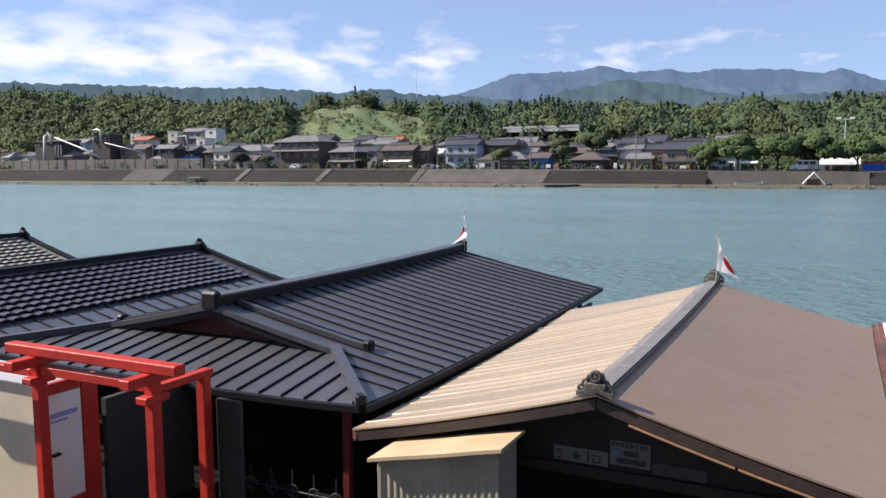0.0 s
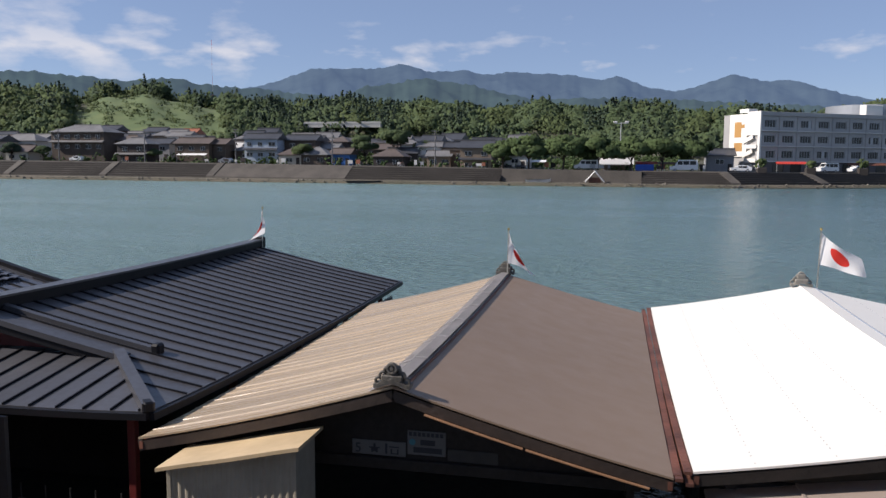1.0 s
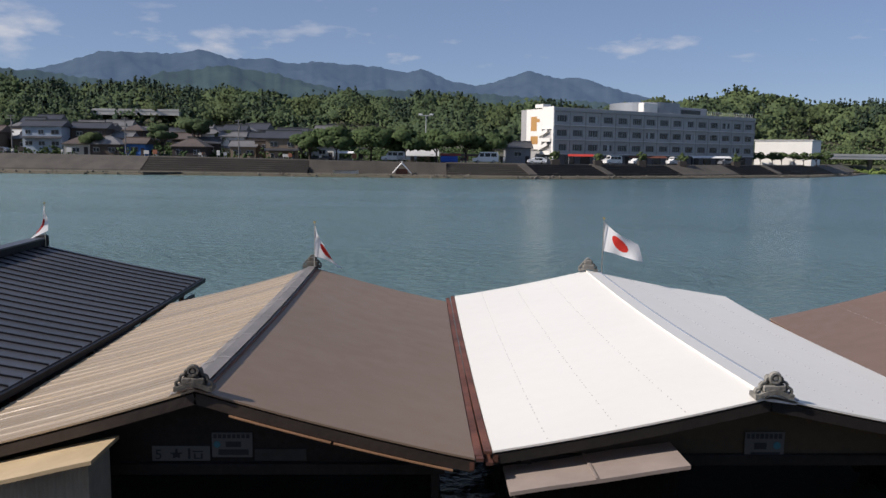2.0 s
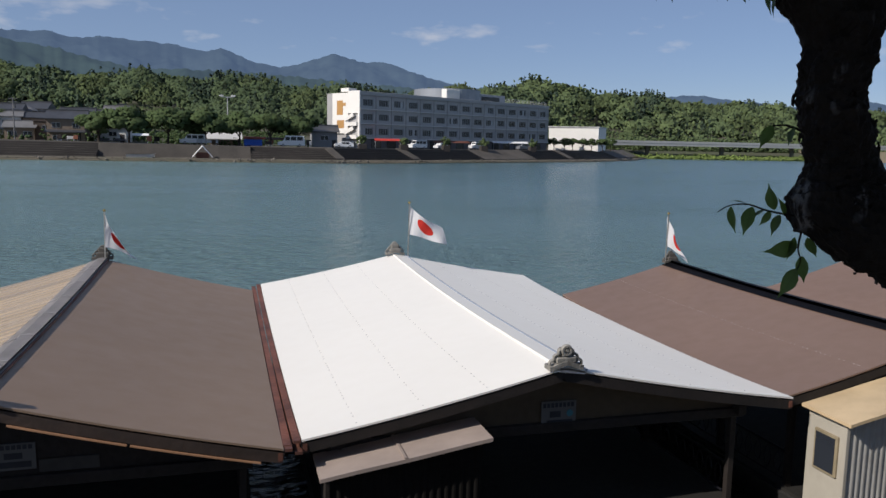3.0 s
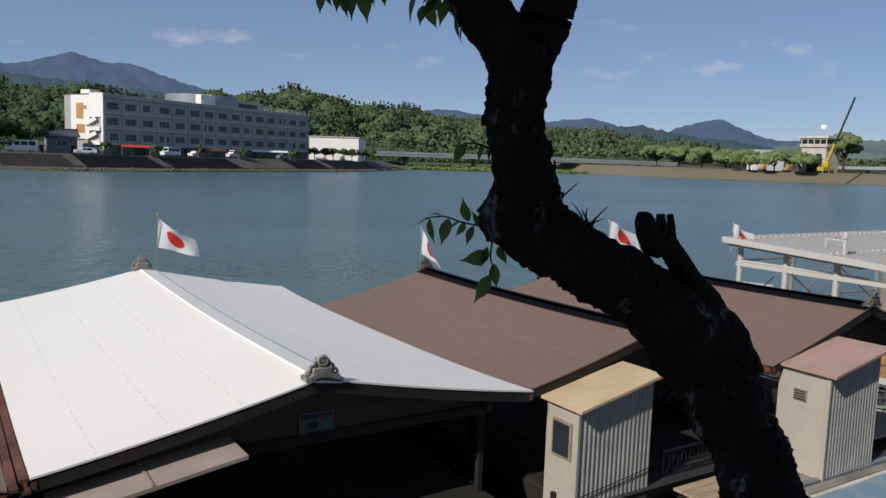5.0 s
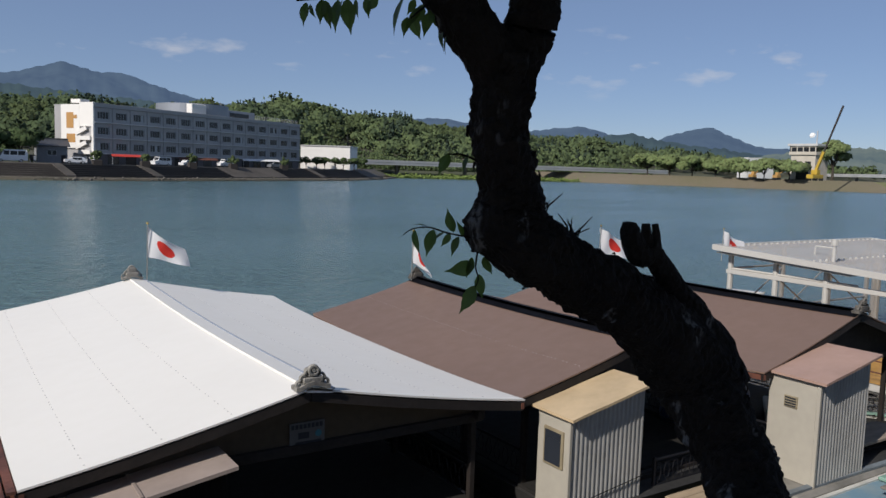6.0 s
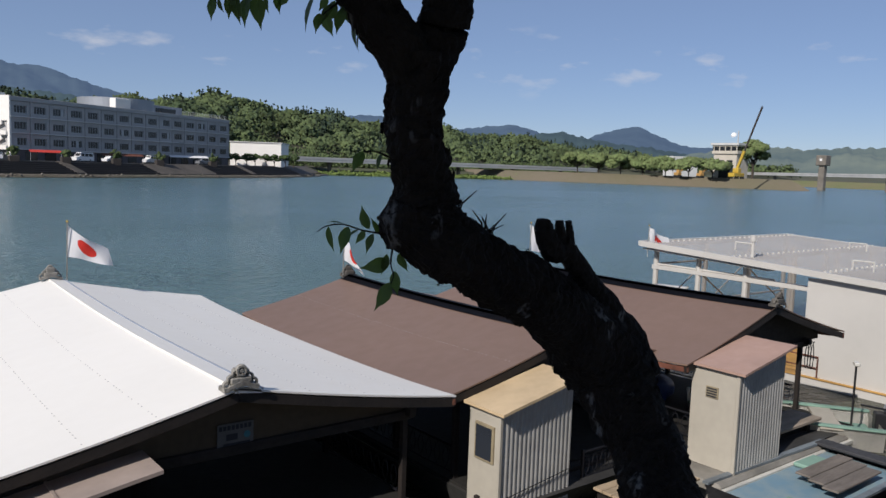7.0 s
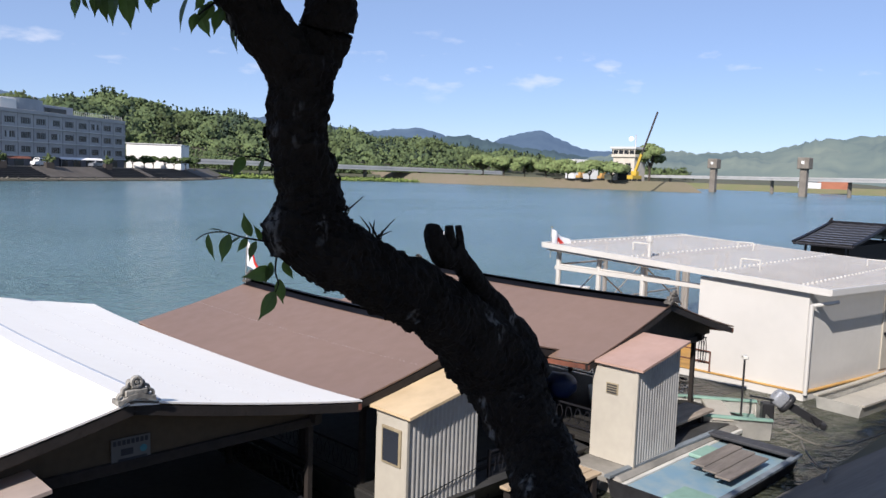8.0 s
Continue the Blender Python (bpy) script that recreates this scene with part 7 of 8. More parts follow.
house(-262.0, 266, 23.5, 11.3, 6.8, 2, M_grey_wall, M_roof_grey, "gable", "grey gabled house below the woods")
house(-247.1, 262, 22.6, 6.2, 6.0, 3, M_white_wall, M_roof_white, "box", "white apartment block with roof tanks")
house(-218.2, 225, 16.7, 4.2, 6.0, 2, M_white_wall, M_roof_white, "box", "narrow white house with a flat roof")
house(-194.2, 205, 12.1, 6.8, 6.0, 1, M_board, M_roof_brown, "gable", "dark barn with a brown roof")
house(-178.2, 204, 13.0, 13.0, 7.8, 1, M_white_wall, M_roof_grey, "hip", "white-walled house with a grey hip roof")
house(-154.0, 200, 15.5, 17.7, 10.0, 2, M_brown_wall, M_roof_grey, "hip", "large two-storey house with a grey hip roof")
house(-161.9, 226, 16.6, 6.5, 6.0, 2, M_board, M_roof_dark, "gable", "dark gabled house in the second row")
house(-141.4, 206, 12.6, 8.0, 6.0, 1, M_tan, M_roof_brown, "hip", "low house with a brown hip roof")
house(-150.7, 235, 16.3, 7.0, 6.0, 2, M_white_wall, M_roof_dark, "gable", "white house with a dark tile roof")
house(-131.6, 206, 11.6, 8.2, 6.0, 1, M_grey_wall, M_roof_dark, "gable", "grey low house with a dark roof")
house(-145.0, 238, 15.9, 5.4, 6.0, 2, M_grey_wall, M_roof_grey, "gable", "grey house in the second row")
house(-136.3, 232, 15.6, 4.9, 6.0, 1, M_tan, M_roof_orange, "gable", "low house with an orange roof")
house(-116.7, 200, 11.6, 10.7, 6.4, 1, M_brown_wall, M_roof_brown, "gable", "brown shop house with a white awning")
house(-111.1, 202, 11.4, 7.8, 6.0, 1, M_brown_wall, M_roof_brown, "gable", "brown gabled shop house")
house(-110.8, 212, 10.6, 6.4, 6.0, 1, M_grey_wall, M_roof_white, "gable", "low house with a pale metal roof")
house(-94.9, 199, 12.8, 9.9, 6.0, 2, M_paleblue, M_roof_dark, "gable", "blue-grey two-storey house with a dark roof")
house(-85.2, 204, 12.6, 9.3, 6.0, 2, M_brown_wall, M_roof_dark, "gable", "brown two-storey house with a dark roof")
house(-77.8, 206, 10.2, 5.6, 6.0, 1, M_grey_wall, M_roof_grey, "gable", "grey low house with a light roof")
house(-80.4, 222, 12.2, 8.3, 6.0, 2, M_white_wall, M_roof_grey, "gable", "white house in the second row")
house(-71.5, 199, 8.7, 5.6, 6.0, 1, M_blue_wall, M_roof_brown, "gable", "small bright blue shed with brown roof")
house(-55.1, 203, 9.0, 8.5, 6.0, 1, M_board, M_roof_dark, "gable", "dark open shelter on the embankment")
house(-56.2, 232, 12.9, 7.2, 6.0, 2, M_white_wall, M_roof_dark, "gable", "white house with a dark roof")
house(-48.1, 212, 10.6, 8.1, 6.0, 2, M_grey_wall, M_roof_dark, "gable", "grey house with a dark roof")
house(-41.5, 211, 9.4, 8.0, 6.0, 2, M_white_wall, M_roof_dark, "gable", "white-walled house with a dark tile roof")
house(-43.5, 198, 8.2, 6.4, 6.0, 1, M_tan, M_roof_grey, "gable", "low shop with a grey roof")
house(-37.9, 199, 8.5, 5.5, 6.0, 1, M_brown_wall, M_roof_brown, "box", "brown shop front with a flat roof")
house(-31.8, 200, 7.6, 7.4, 6.0, 1, M_cream, M_roof_white, "box", "shop with a white awning and red shutter")
house(-26.1, 203, 10.3, 6.0, 6.0, 2, M_white_wall, M_roof_white, "box", "white flat-roofed house beside the shops")
house(2.7, 188, 6.4, 7.2, 6.0, 1, M_tan, M_roof_white, "gable", "low hall with a white roof behind the trees")
house(26.3, 186, 8.6, 6.0, 6.0, 1, M_grey_wall, M_roof_dark, "gable", "low grey house beside the hotel")

# the back rows of the town
town = random.Random(11)
WALLS = (("grey", M_grey_wall), ("white", M_white_wall), ("brown", M_brown_wall), ("tan", M_tan), ("dark-boarded", M_board), ("cream", M_cream))
ROOFS = (("dark tile", M_roof_dark), ("dark tile", M_roof_dark), ("grey tile", M_roof_grey), ("grey tile", M_roof_grey), ("brown metal", M_roof_brown))
for k in range(260):
    hx = town.uniform(-300, -22)
    hy = float(bank_y(hx)) + town.uniform(24, 70)
    hw = town.uniform(5.2, 9.5)
    if any(abs(hx - px) < (hw + pw) * 0.44 and abs(hy - py) < 7.0 for px, py, pw in HOUSE_AT):
        continue
    (wn_, wm_), (rn_, rm_) = town.choice(WALLS), town.choice(ROOFS)
    st = town.choice((1, 2, 2))
    style = town.choice(("gable", "gable", "hip"))
    house(hx, hy, float(ground_z(np.array(hx), np.array(hy))) + (4.6 if st == 1 else 7.0) + town.uniform(0, 0.8), hw, town.uniform(6, 8), st, wm_, rm_, style,
          wn_ + (" two-storey" if st == 2 else " low") + " house with a " + rn_ + " " + style + " roof", town.choice((0, 0, 8, -6)))
for xa, xb, rows_ in ((-60, -20, ((29, 9.0), (39, 10.8), (49, 12.2))), (-152, -104, ((36, 12.0), (46, 13.6), (56, 15.2)))):
    for dy, zt in rows_:
        hx = xa + town.uniform(0, 4)
        while hx < xb:
            hw = town.uniform(5.0, 8.0)
            hy = float(bank_y(hx)) + dy + town.uniform(-1.5, 1.5)
            if not any(abs(hx - px) < (hw + pw) * 0.4 and abs(hy - py) < 4.2 for px, py, pw in HOUSE_AT):
                (wn_, wm_), (rn_, rm_) = town.choice(WALLS[:4]), town.choice(ROOFS[:4])
                house(hx, hy, zt + town.uniform(-0.7, 0.7), hw, town.uniform(5, 6.5), 2, wm_, rm_, town.choice(("gable", "gable", "hip")), wn_ + " house with a " + rn_ + " roof in close rows", town.choice((0, 6, -8)))
            hx += hw + town.uniform(0.4, 2.0)
for k in range(9):
    ux = -262 + 27.5 * k
    up_ = thing("utility_pole", "grey concrete utility pole with crossarms beside the road", "utility pole", "utility poles of the town", (ux, float(bank_y(ux)) + 20.5, float(bank_top(ux))))
    part("pole", rodded((0, 0, -0.5), (0, 0, 9.2), 0.17, 0.11), M_roof_grey, up_)
    for z in (8.9, 8.2):
        part("crossarm", boxed(-0.9, 0.9, -0.06, 0.06, z, z + 0.12), M_roof_grey, up_)
    part("transformer", rodded((0.3, 0, 6.9), (0.3, 0, 7.7), 0.25), M_roof_grey, up_)
for az_, r_, zb_, zt_, red_ in ((-28.3, 900, 60, 135, True), (-45.0, 1000, 88, 105, False)):
    ms = thing("radio_mast", "thin red and white radio mast on the ridge" if red_ else "small grey antenna tower on the ridge", "mast", at=(EYE_X + r_ * math.sin(radians(az_)), EYE_Y + r_ * math.cos(radians(az_)), 0))
    for k in range(8):
        part("section", rodded((0, 0, zb_ + (zt_ - zb_) * k / 8), (0, 0, zb_ + (zt_ - zb_) * (k + 1) / 8), 0.12, 0.12, 6), M_awning_red if red_ and k % 2 else M_steel_far, ms)


def awning(x, y, z, w, material, label):
    a = thing("awning", label, "awning", at=(x, y, 0))
    part("canopy", slab(lambda u, v: (-w / 2 + w * u, -1.4 + 1.4 * v, z + 0.5 * v), 4, 2, 0.08), material, a)
    for s in (-1, 1):
        part("post", rodded((s * (w / 2 - 0.1), -1.3, z - 2.4), (s * (w / 2 - 0.1), -1.3, z), 0.05), M_steel_far, a)


awning(-115.5, 198.5, 6.6, 9.0, M_awning_white, "white shop awning over the embankment road")
awning(-19.5, 198.5, 5.3, 9.0, M_awning_white, "white awning of the riverside shop")
awning(-34.0, 197.5, 5.3, 5.5, M_awning_red, "red shutter awning of a shop")
awning(42.0, 188.0, 5.2, 6.5, M_awning_red, "red awning before the hotel")
awning(62.0, 199.5, 5.0, 10.0, M_rust, "rust-red awning before the hotel")
awning(9.5, 184.0, 5.0, 5.0, M_awning_red, "red stall awning under the trees")
awning(15.0, 184.0, 4.9, 6.0, M_rust, "rust-red stall awning under the trees")
awning(84.0, 213.0, 5.2, 11.0, M_awning_white, "white canopy before the hotel")
tarp = part("tarpaulin", boxed(7.0, 11.2, 181.0, 181.6, 3.3, 4.9, bevel=0.2), M_blue_tarp)
tagged(tarp, "bright blue tarpaulin over stacked goods", "tarpaulin")


def vehicle(name, label, x, y, turn, length, height, paint, van):
    z = float(bank_top(x)) + 0.02
    v = thing(name, label, "vehicle", "parked vehicles on the far bank", (x, y, z), turn)
    wd = 1.8
    bm = bmesh.new()
    prof = [(0, 0.35), (0, 0.95 if not van else 1.1), (length * 0.2, 1.05 if not van else 1.3), (length * (0.36 if not van else 0.3), height), (length * (0.8 if not van else 0.97), height), (length, height * 0.62), (length, 0.35)]
    sides = [[bm.verts.new((px, s * wd / 2 * (0.86 if pz > height * 0.8 else 1), pz)) for px, pz in prof] for s in (-1, 1)]
    bm.faces.new(sides[0])
    bm.faces.new(sides[1][::-1])
    for k in range(len(prof)):
        bm.faces.new((sides[0][k], sides[1][k], sides[1][(k + 1) % len(prof)], sides[0][(k + 1) % len(prof)]))
    bmesh.ops.recalc_face_normals(bm, faces=bm.faces)
    part("body", bm, paint, v)
    lo, hi = height * 0.58, height * 0.9
    for s in (-1, 1):
        for a, b in ((0.36, 0.55), (0.57, 0.76)) if not van else ((0.28, 0.45), (0.48, 0.68), (0.71, 0.92)):
            part("side_window", boxed(length * a, length * b, s * wd * 0.475 - 0.03, s * wd * 0.475 + 0.03, lo, hi), M_pane, v)
        for xx in (0.2, 0.8):
            bm = bmesh.new()
            bmesh.ops.create_cone(bm, cap_ends=True, segments=14, radius1=0.33, radius2=0.33, depth=0.22, matrix=Matrix.Translation((length * xx, s * wd * 0.46, 0.33)) @ pose(0, 0, 0, 90, 0, 0))
            wh = part("wheel", bm, M_tyre, v)
            bm = bmesh.new()
            bmesh.ops.create_cone(bm, cap_ends=True, segments=12, radius1=0.19, radius2=0.19, depth=0.02, matrix=Matrix.Translation((length * xx, s * (wd * 0.46 + 0.12), 0.33)) @ pose(0, 0, 0, 90, 0, 0))
            part("rim", bm, M_steel_far, wh)
    part("windscreen", beamed((length * 0.21, 0, height * 0.62), (length * (0.33 if not van else 0.28), 0, height * 0.92), wd * 0.8, 0.05), M_pane, v)
    return v


for n_, l_, x_, y_, t_, len_, h_, p_, van_ in (
        ("car", "white compact car parked by the steps", -149.0, 190.5, 0, 3.6, 1.5, M_car_white, False),
        ("car", "grey car parked at the shop", -103.0, 190.5, 0, 3.8, 1.4, M_car_grey, False),
        ("van", "white high-roofed van under the trees", -7.0, 180.2, 0, 5.6, 2.3, M_car_white, True),
        ("truck", "white box truck beside the hotel", 14.5, 179.5, 0, 6.2, 2.6, M_car_white, True),
        ("car", "white estate car by the stair wall", 27.5, 178.0, 0, 4.4, 1.5, M_car_white, False),
        ("van", "white minibus before the hotel", 48.0, 188.0, 30, 5.2, 2.2, M_car_white, True),
        ("car", "white car before the hotel", 56.0, 193.0, 30, 4.2, 1.6, M_car_white, False),
        ("van", "white van before the hotel", 68.0, 200.5, 30, 5.0, 2.1, M_car_white, True),
        ("van", "grey delivery van at the canopy", 86.0, 211.5, 30, 4.6, 2.0, M_car_grey, True)):
    vehicle(n_, l_, x_, y_, t_, len_, h_, p_, van_)

goods = random.Random(23)
for k in range(34):
    gx = goods.choice((goods.uniform(-130, -20), goods.uniform(-66, 26)))
    gy = float(bank_y(gx)) + goods.uniform(12.5, 17.5)
    tone, paint_ = goods.choice((("white", M_white_wall), ("white", M_white_wall), ("red", M_roof_orange), ("dark", M_board), ("dark", M_board), ("grey", M_frame_grey)))
    st_ = thing("sign_board", tone + " roadside board on two posts", "sign", "boards along the embankment road", (gx, gy, float(bank_top(gx))))
    gw, gh = goods.uniform(0.25, 0.75), goods.uniform(0.5, 1.2)
    part("panel", boxed(-gw, gw, -0.06, 0.06, 0.5, 0.5 + gh, bevel=0.02), paint_, st_)
    for sx in (-1, 1):
        part("post", boxed(sx * gw * 0.8 - 0.05, sx * gw * 0.8 + 0.05, 0.061, 0.14, -0.2, 0.5 + gh), M_steel_far, st_)

wall_fence = part("fence_wall", boxed(-300, -188, 193.5, 193.8, 4.4, 8.4), M_concrete)
tagged(wall_fence, "long stained concrete fence wall", "fence", kind="structure")
for k in range(22):
    part("fence_panel", boxed(-299.5 + k * 5.05, -294.9 + k * 5.05, 193.38, 193.49, 4.5, 8.3), M_concrete, wall_fence)


# sawmill ducts
def duct(label, pts, r):
    bm = bmesh.new()
    tube(bm, pts, [r] * len(pts), 10)
    return tagged(part("sawdust_duct", bm, M_white_paint, smooth=True), label, "duct")


duct("tall white bent sawdust duct", [(-268, 194.5, 7), (-267, 194.5, 17.5), (-265.4, 194.5, 18.6), (-263.6, 194.5, 17.6), (-263.6, 194.5, 14.6)], 0.55)
duct("long sloping white sawdust duct", [(-262, 195, 17), (-246, 195, 12.2), (-238, 195, 9.0)], 0.3)
duct("white loop duct on the silo", [(-242, 195.5, 15), (-242, 195.5, 19), (-240, 195.5, 19.4), (-238, 195.5, 19), (-238, 195.5, 15)], 0.45)
duct("thin sloping white duct", [(-236, 195.5, 14.5), (-218, 196, 10.8)], 0.22)
for k in range(3):
    duct("upright white vent pipe on the shed", [(-262.5 + 1.5 * k, 195.4, 9), (-262.5 + 1.5 * k, 195.4, 14.2)], 0.22)
duct("white pipe frame over the blue machine", [(-213, 208, 8), (-213, 208, 16.5), (-209, 208, 16.8), (-208, 208, 12)], 0.35)
mach = part("blue_machine", boxed(-213.5, -204.5, 206.5, 210, 4.6, 9.4, bevel=0.3), M_blue_tarp)
tagged(mach, "blue machine housing of the gravel works", "machine")


# ---- bridges, gate pylons, crane ----
M_bridge = surface("pale_bridge_concrete", (0.52, 0.51, 0.49), 0.85, 0.0, 0.15, 0.6, 0.1, 0.1)


def bridge(label, a, b, z, width, piers, pier_z, thick=1.1):
    br = thing("bridge", label, "bridge")
    a, b = Vector((*a, z)), Vector((*b, z))
    part("deck", beamed(a, b, width, thick), M_bridge, br)
    d = (b - a).normalized()
    side = Vector((d.y, -d.x, 0))
    for s in (-1, 1):
        part("parapet", beamed(a + side * s * width / 2 + Vector((0, 0, thick / 2 + 0.45)), b + side * s * width / 2 + Vector((0, 0, thick / 2 + 0.45)), 0.25, 0.9), M_bridge, br)
    for k in range(piers):
        p = a.lerp(b, (k + 0.7) / (piers + 0.4))
        bm = bmesh.new()
        rod(bm, (p.x, p.y, pier_z), (p.x, p.y, z - thick / 2), 1.0, 0.9, 12)
        part("pier", bm, M_concrete, br)
    return br


bridge("low concrete road bridge over the side channel", (150, 292), (345, 292), 6.0, 8, 5, -1)
bridge("viaduct of the hill road above the town", (-136, 330), (-98, 330), 21.0, 8, 2, 5, 1.6)
bridge("long low weir bridge", (562, 325), (343.7, 31.3), 8.0, 7, 5, -1, 1.1)
for x, y in ((401.9, 188.7), (370.5, 130.0), (336.0, 74.6)):
    py = thing("gate_pylon", "concrete sluice gate pylon with a square head", "pylon", "pylons of the weir", (x, y, 0))
    part("shaft", boxed(-1.5, 1.5, -1.5, 1.5, -1.5, 12.5, bevel=0.2), M_concrete, py)
    hd = part("head", boxed(-2.6, 2.6, -2.6, 2.6, 12.5, 17.7, bevel=0.3), M_concrete, py)
    part("lamp_disc", boxed(-2.68, -2.6, -0.6, 0.6, 14.8, 16.0), M_awning_white, hd)
gh = thing("gatehouse", "beige two-storey weir gatehouse with a lookout", "building", at=(343.6, 204.4, 4.0))
part("wall", boxed(-5, 5, -6, 6, 0, 12), M_cream, gh)
part("lookout", boxed(-5.6, 5.6, -6.6, 6.6, 13.4, 15.4), M_pane, gh)
part("lookout_sill", boxed(-5.7, 5.7, -6.7, 6.7, 12, 13.4), M_cream, gh)
part("lintel", boxed(-5.7, 5.7, -6.7, 6.7, 15.4, 16), M_cream, gh)
part("door_opening", boxed(-5.12, -5.01, -3, 3, 0.2, 4.5), M_pane, gh)
part("roof", boxed(-6.3, 6.3, -7.3, 7.3, 16, 17), M_roof_white, gh)
for k in range(5):
    part("mullion", boxed(-5.75, -5.62, -6.4 + 3 * k, -6.0 + 3 * k, 12, 16), M_cream, gh)
for k in range(2):
    part("window", boxed(-5.1, -5.01, -4 + 5 * k, -1 + 5 * k, 7, 9), M_pane, gh)
part("antenna_mast", rodded((0, -3, 17), (0, -3, 23), 0.3), M_steel_far, gh)
part("dish", rodded((-0.6, -1.0, 21.0), (-1.2, -1.0, 21.4), 1.4, 1.0, 14), M_awning_white, gh)
cr = thing("crane", "yellow mobile crane with a long dark boom", "crane", at=(317.8, 185.3, 4.4))
part("carrier", boxed(-4, 4, -1.5, 1.5, 0.8, 2.6, bevel=0.2), M_yellow, cr)
part("cab", boxed(-1, 1.6, -1.4, 1.4, 2.6, 4.6, bevel=0.2), M_yellow, cr)
part("boom_base", beamed((0, 0, 3.6), (0, -3.2, 12.2), 0.9, 1.1), M_yellow, cr)
part("boom", beamed((0, -3.2, 12.2), (0, -10, 31.0), 0.5, 0.65), M_board, cr)
for sx in (-3, -1, 1.5, 3.2):
    for s in (-1, 1):
        part("wheel", rodded((sx, s * 1.2, 0.6), (sx, s * 1.6, 0.6), 0.6, 0.6, 12), M_tyre, cr)
for x, y, lab in ((303.9, 194.0, "small orange excavator on the revetment"), (297.5, 201.1, "orange roller on the revetment")):
    ex = thing("excavator", lab, "machine", at=(x, y, 4.3))
    part("tracks", boxed(-1.6, 1.6, -1.2, 1.2, 0, 0.8, bevel=0.2), M_tyre, ex)
    part("body", boxed(-1.4, 1.4, -1.1, 1.1, 0.8, 2.0, bevel=0.15), M_orange_edge, ex)
    part("cab", boxed(-0.4, 1.0, -0.9, 0.5, 2.0, 3.2, bevel=0.1), M_orange_edge, ex)
    part("arm", beamed((1.2, 0, 1.8), (3.6, 0, 3.4), 0.3, 0.35), M_orange_edge, ex)
ob_ = thing("orange_hall", "low hall with a bright orange front beyond the weir", "building", at=(560, 180, 3.5), turn=-55)
part("wall", boxed(-9, 9, 0, 8, 0, 7.5), M_roof_orange, ob_)
part("annex", boxed(-22, -9.1, 0, 7, 0, 4.0), M_roof_white, ob_)
whall = thing("white_hall", "pale flat-roofed building behind the cherry trees", "building", at=(376.6, 252.5, 4), turn=-20)
part("wall", boxed(-8, 8, 0, 9, 0, 11.5), M_white_wall, whall)
for k in range(6):
    part("window", boxed(-7 + 2.4 * k, -5.4 + 2.4 * k, -0.06, -0.01, 7.6, 9.0), M_pane, whall)
pole = thing("light_pole", "tall floodlight pole above the street trees", "lamp", at=(3.6, 197, 3.3))
part("mast", rodded((0, 0, 0), (0, 0, 12.0), 0.16, 0.10), M_steel_far, pole)
arm = part("crossarm", boxed(-1.6, 1.6, -0.08, 0.08, 11.7, 11.9), M_steel_far, pole)
for s in (-1, 1):
    part("lamp_head", boxed(s * 1.4 - 0.5, s * 1.4 + 0.5, -0.3, 0.3, 11.9, 12.3, bevel=0.05), M_awning_white, arm)
wbld = thing("warehouse", "long low white warehouse beyond the hotel", "building", at=(110.5, 246.0, 3.0), turn=-35)
part("wall", boxed(0, 17.0, 0, 18, 0, 8.0), M_hotel_white, wbld)
part("roof", boxed(-0.3, 17.3, -0.3, 18.3, 8.0, 8.3), M_roof_white, wbld)
ob = part("tent_roof", slab(lambda u, v: (-4.0 + 4.2 * u, 168.4 + 1.6 * v, 0.9 + 2.4 * (1 - abs(2 * u - 1)) + 0.2 * v), 10, 2, 0.15), M_awning_white)
tagged(ob, "white ridge roof of a grounded pleasure boat", "boat")
part("lattice", boxed(-3.2, -0.6, 169.0, 169.3, 0.7, 1.9), M_rust, ob)
open_boat("rowing_boat", "white rowing boat drawn up on the slipway", 0.75, 5.6, (-17.2, 169.8, 0.72), 2, M_awning_white, M_hull, 0.6)
greenboat = open_boat("ferry_boat", "green river boat with a pale awning", 1.1, 7.0, (-173, 171.0, 0.0), 0, M_mint, M_hull, 0.9)
part("canopy", boxed(1.5, 6.0, -1.0, 1.0, 2.2, 2.4, bevel=0.05), M_mint, greenboat)
for x in (1.6, 5.9):
    for s in (-1, 1):
        part("canopy_post", rodded((x, s * 0.9, 0.3), (x, s * 0.9, 2.2), 0.05), M_steel_far, greenboat)
open_boat("long_boat", "dark narrow boat moored below the steps", 0.7, 8.0, (-58, 166.5, 0.0), 0, M_boat_dark, M_hull, 0.6)
orangeb = open_boat("work_boat", "orange-decked work barge at the bend", 2.2, 13.0, (150, 266, 0.0), 40, M_dry_bank, M_orange_edge, 1.0)


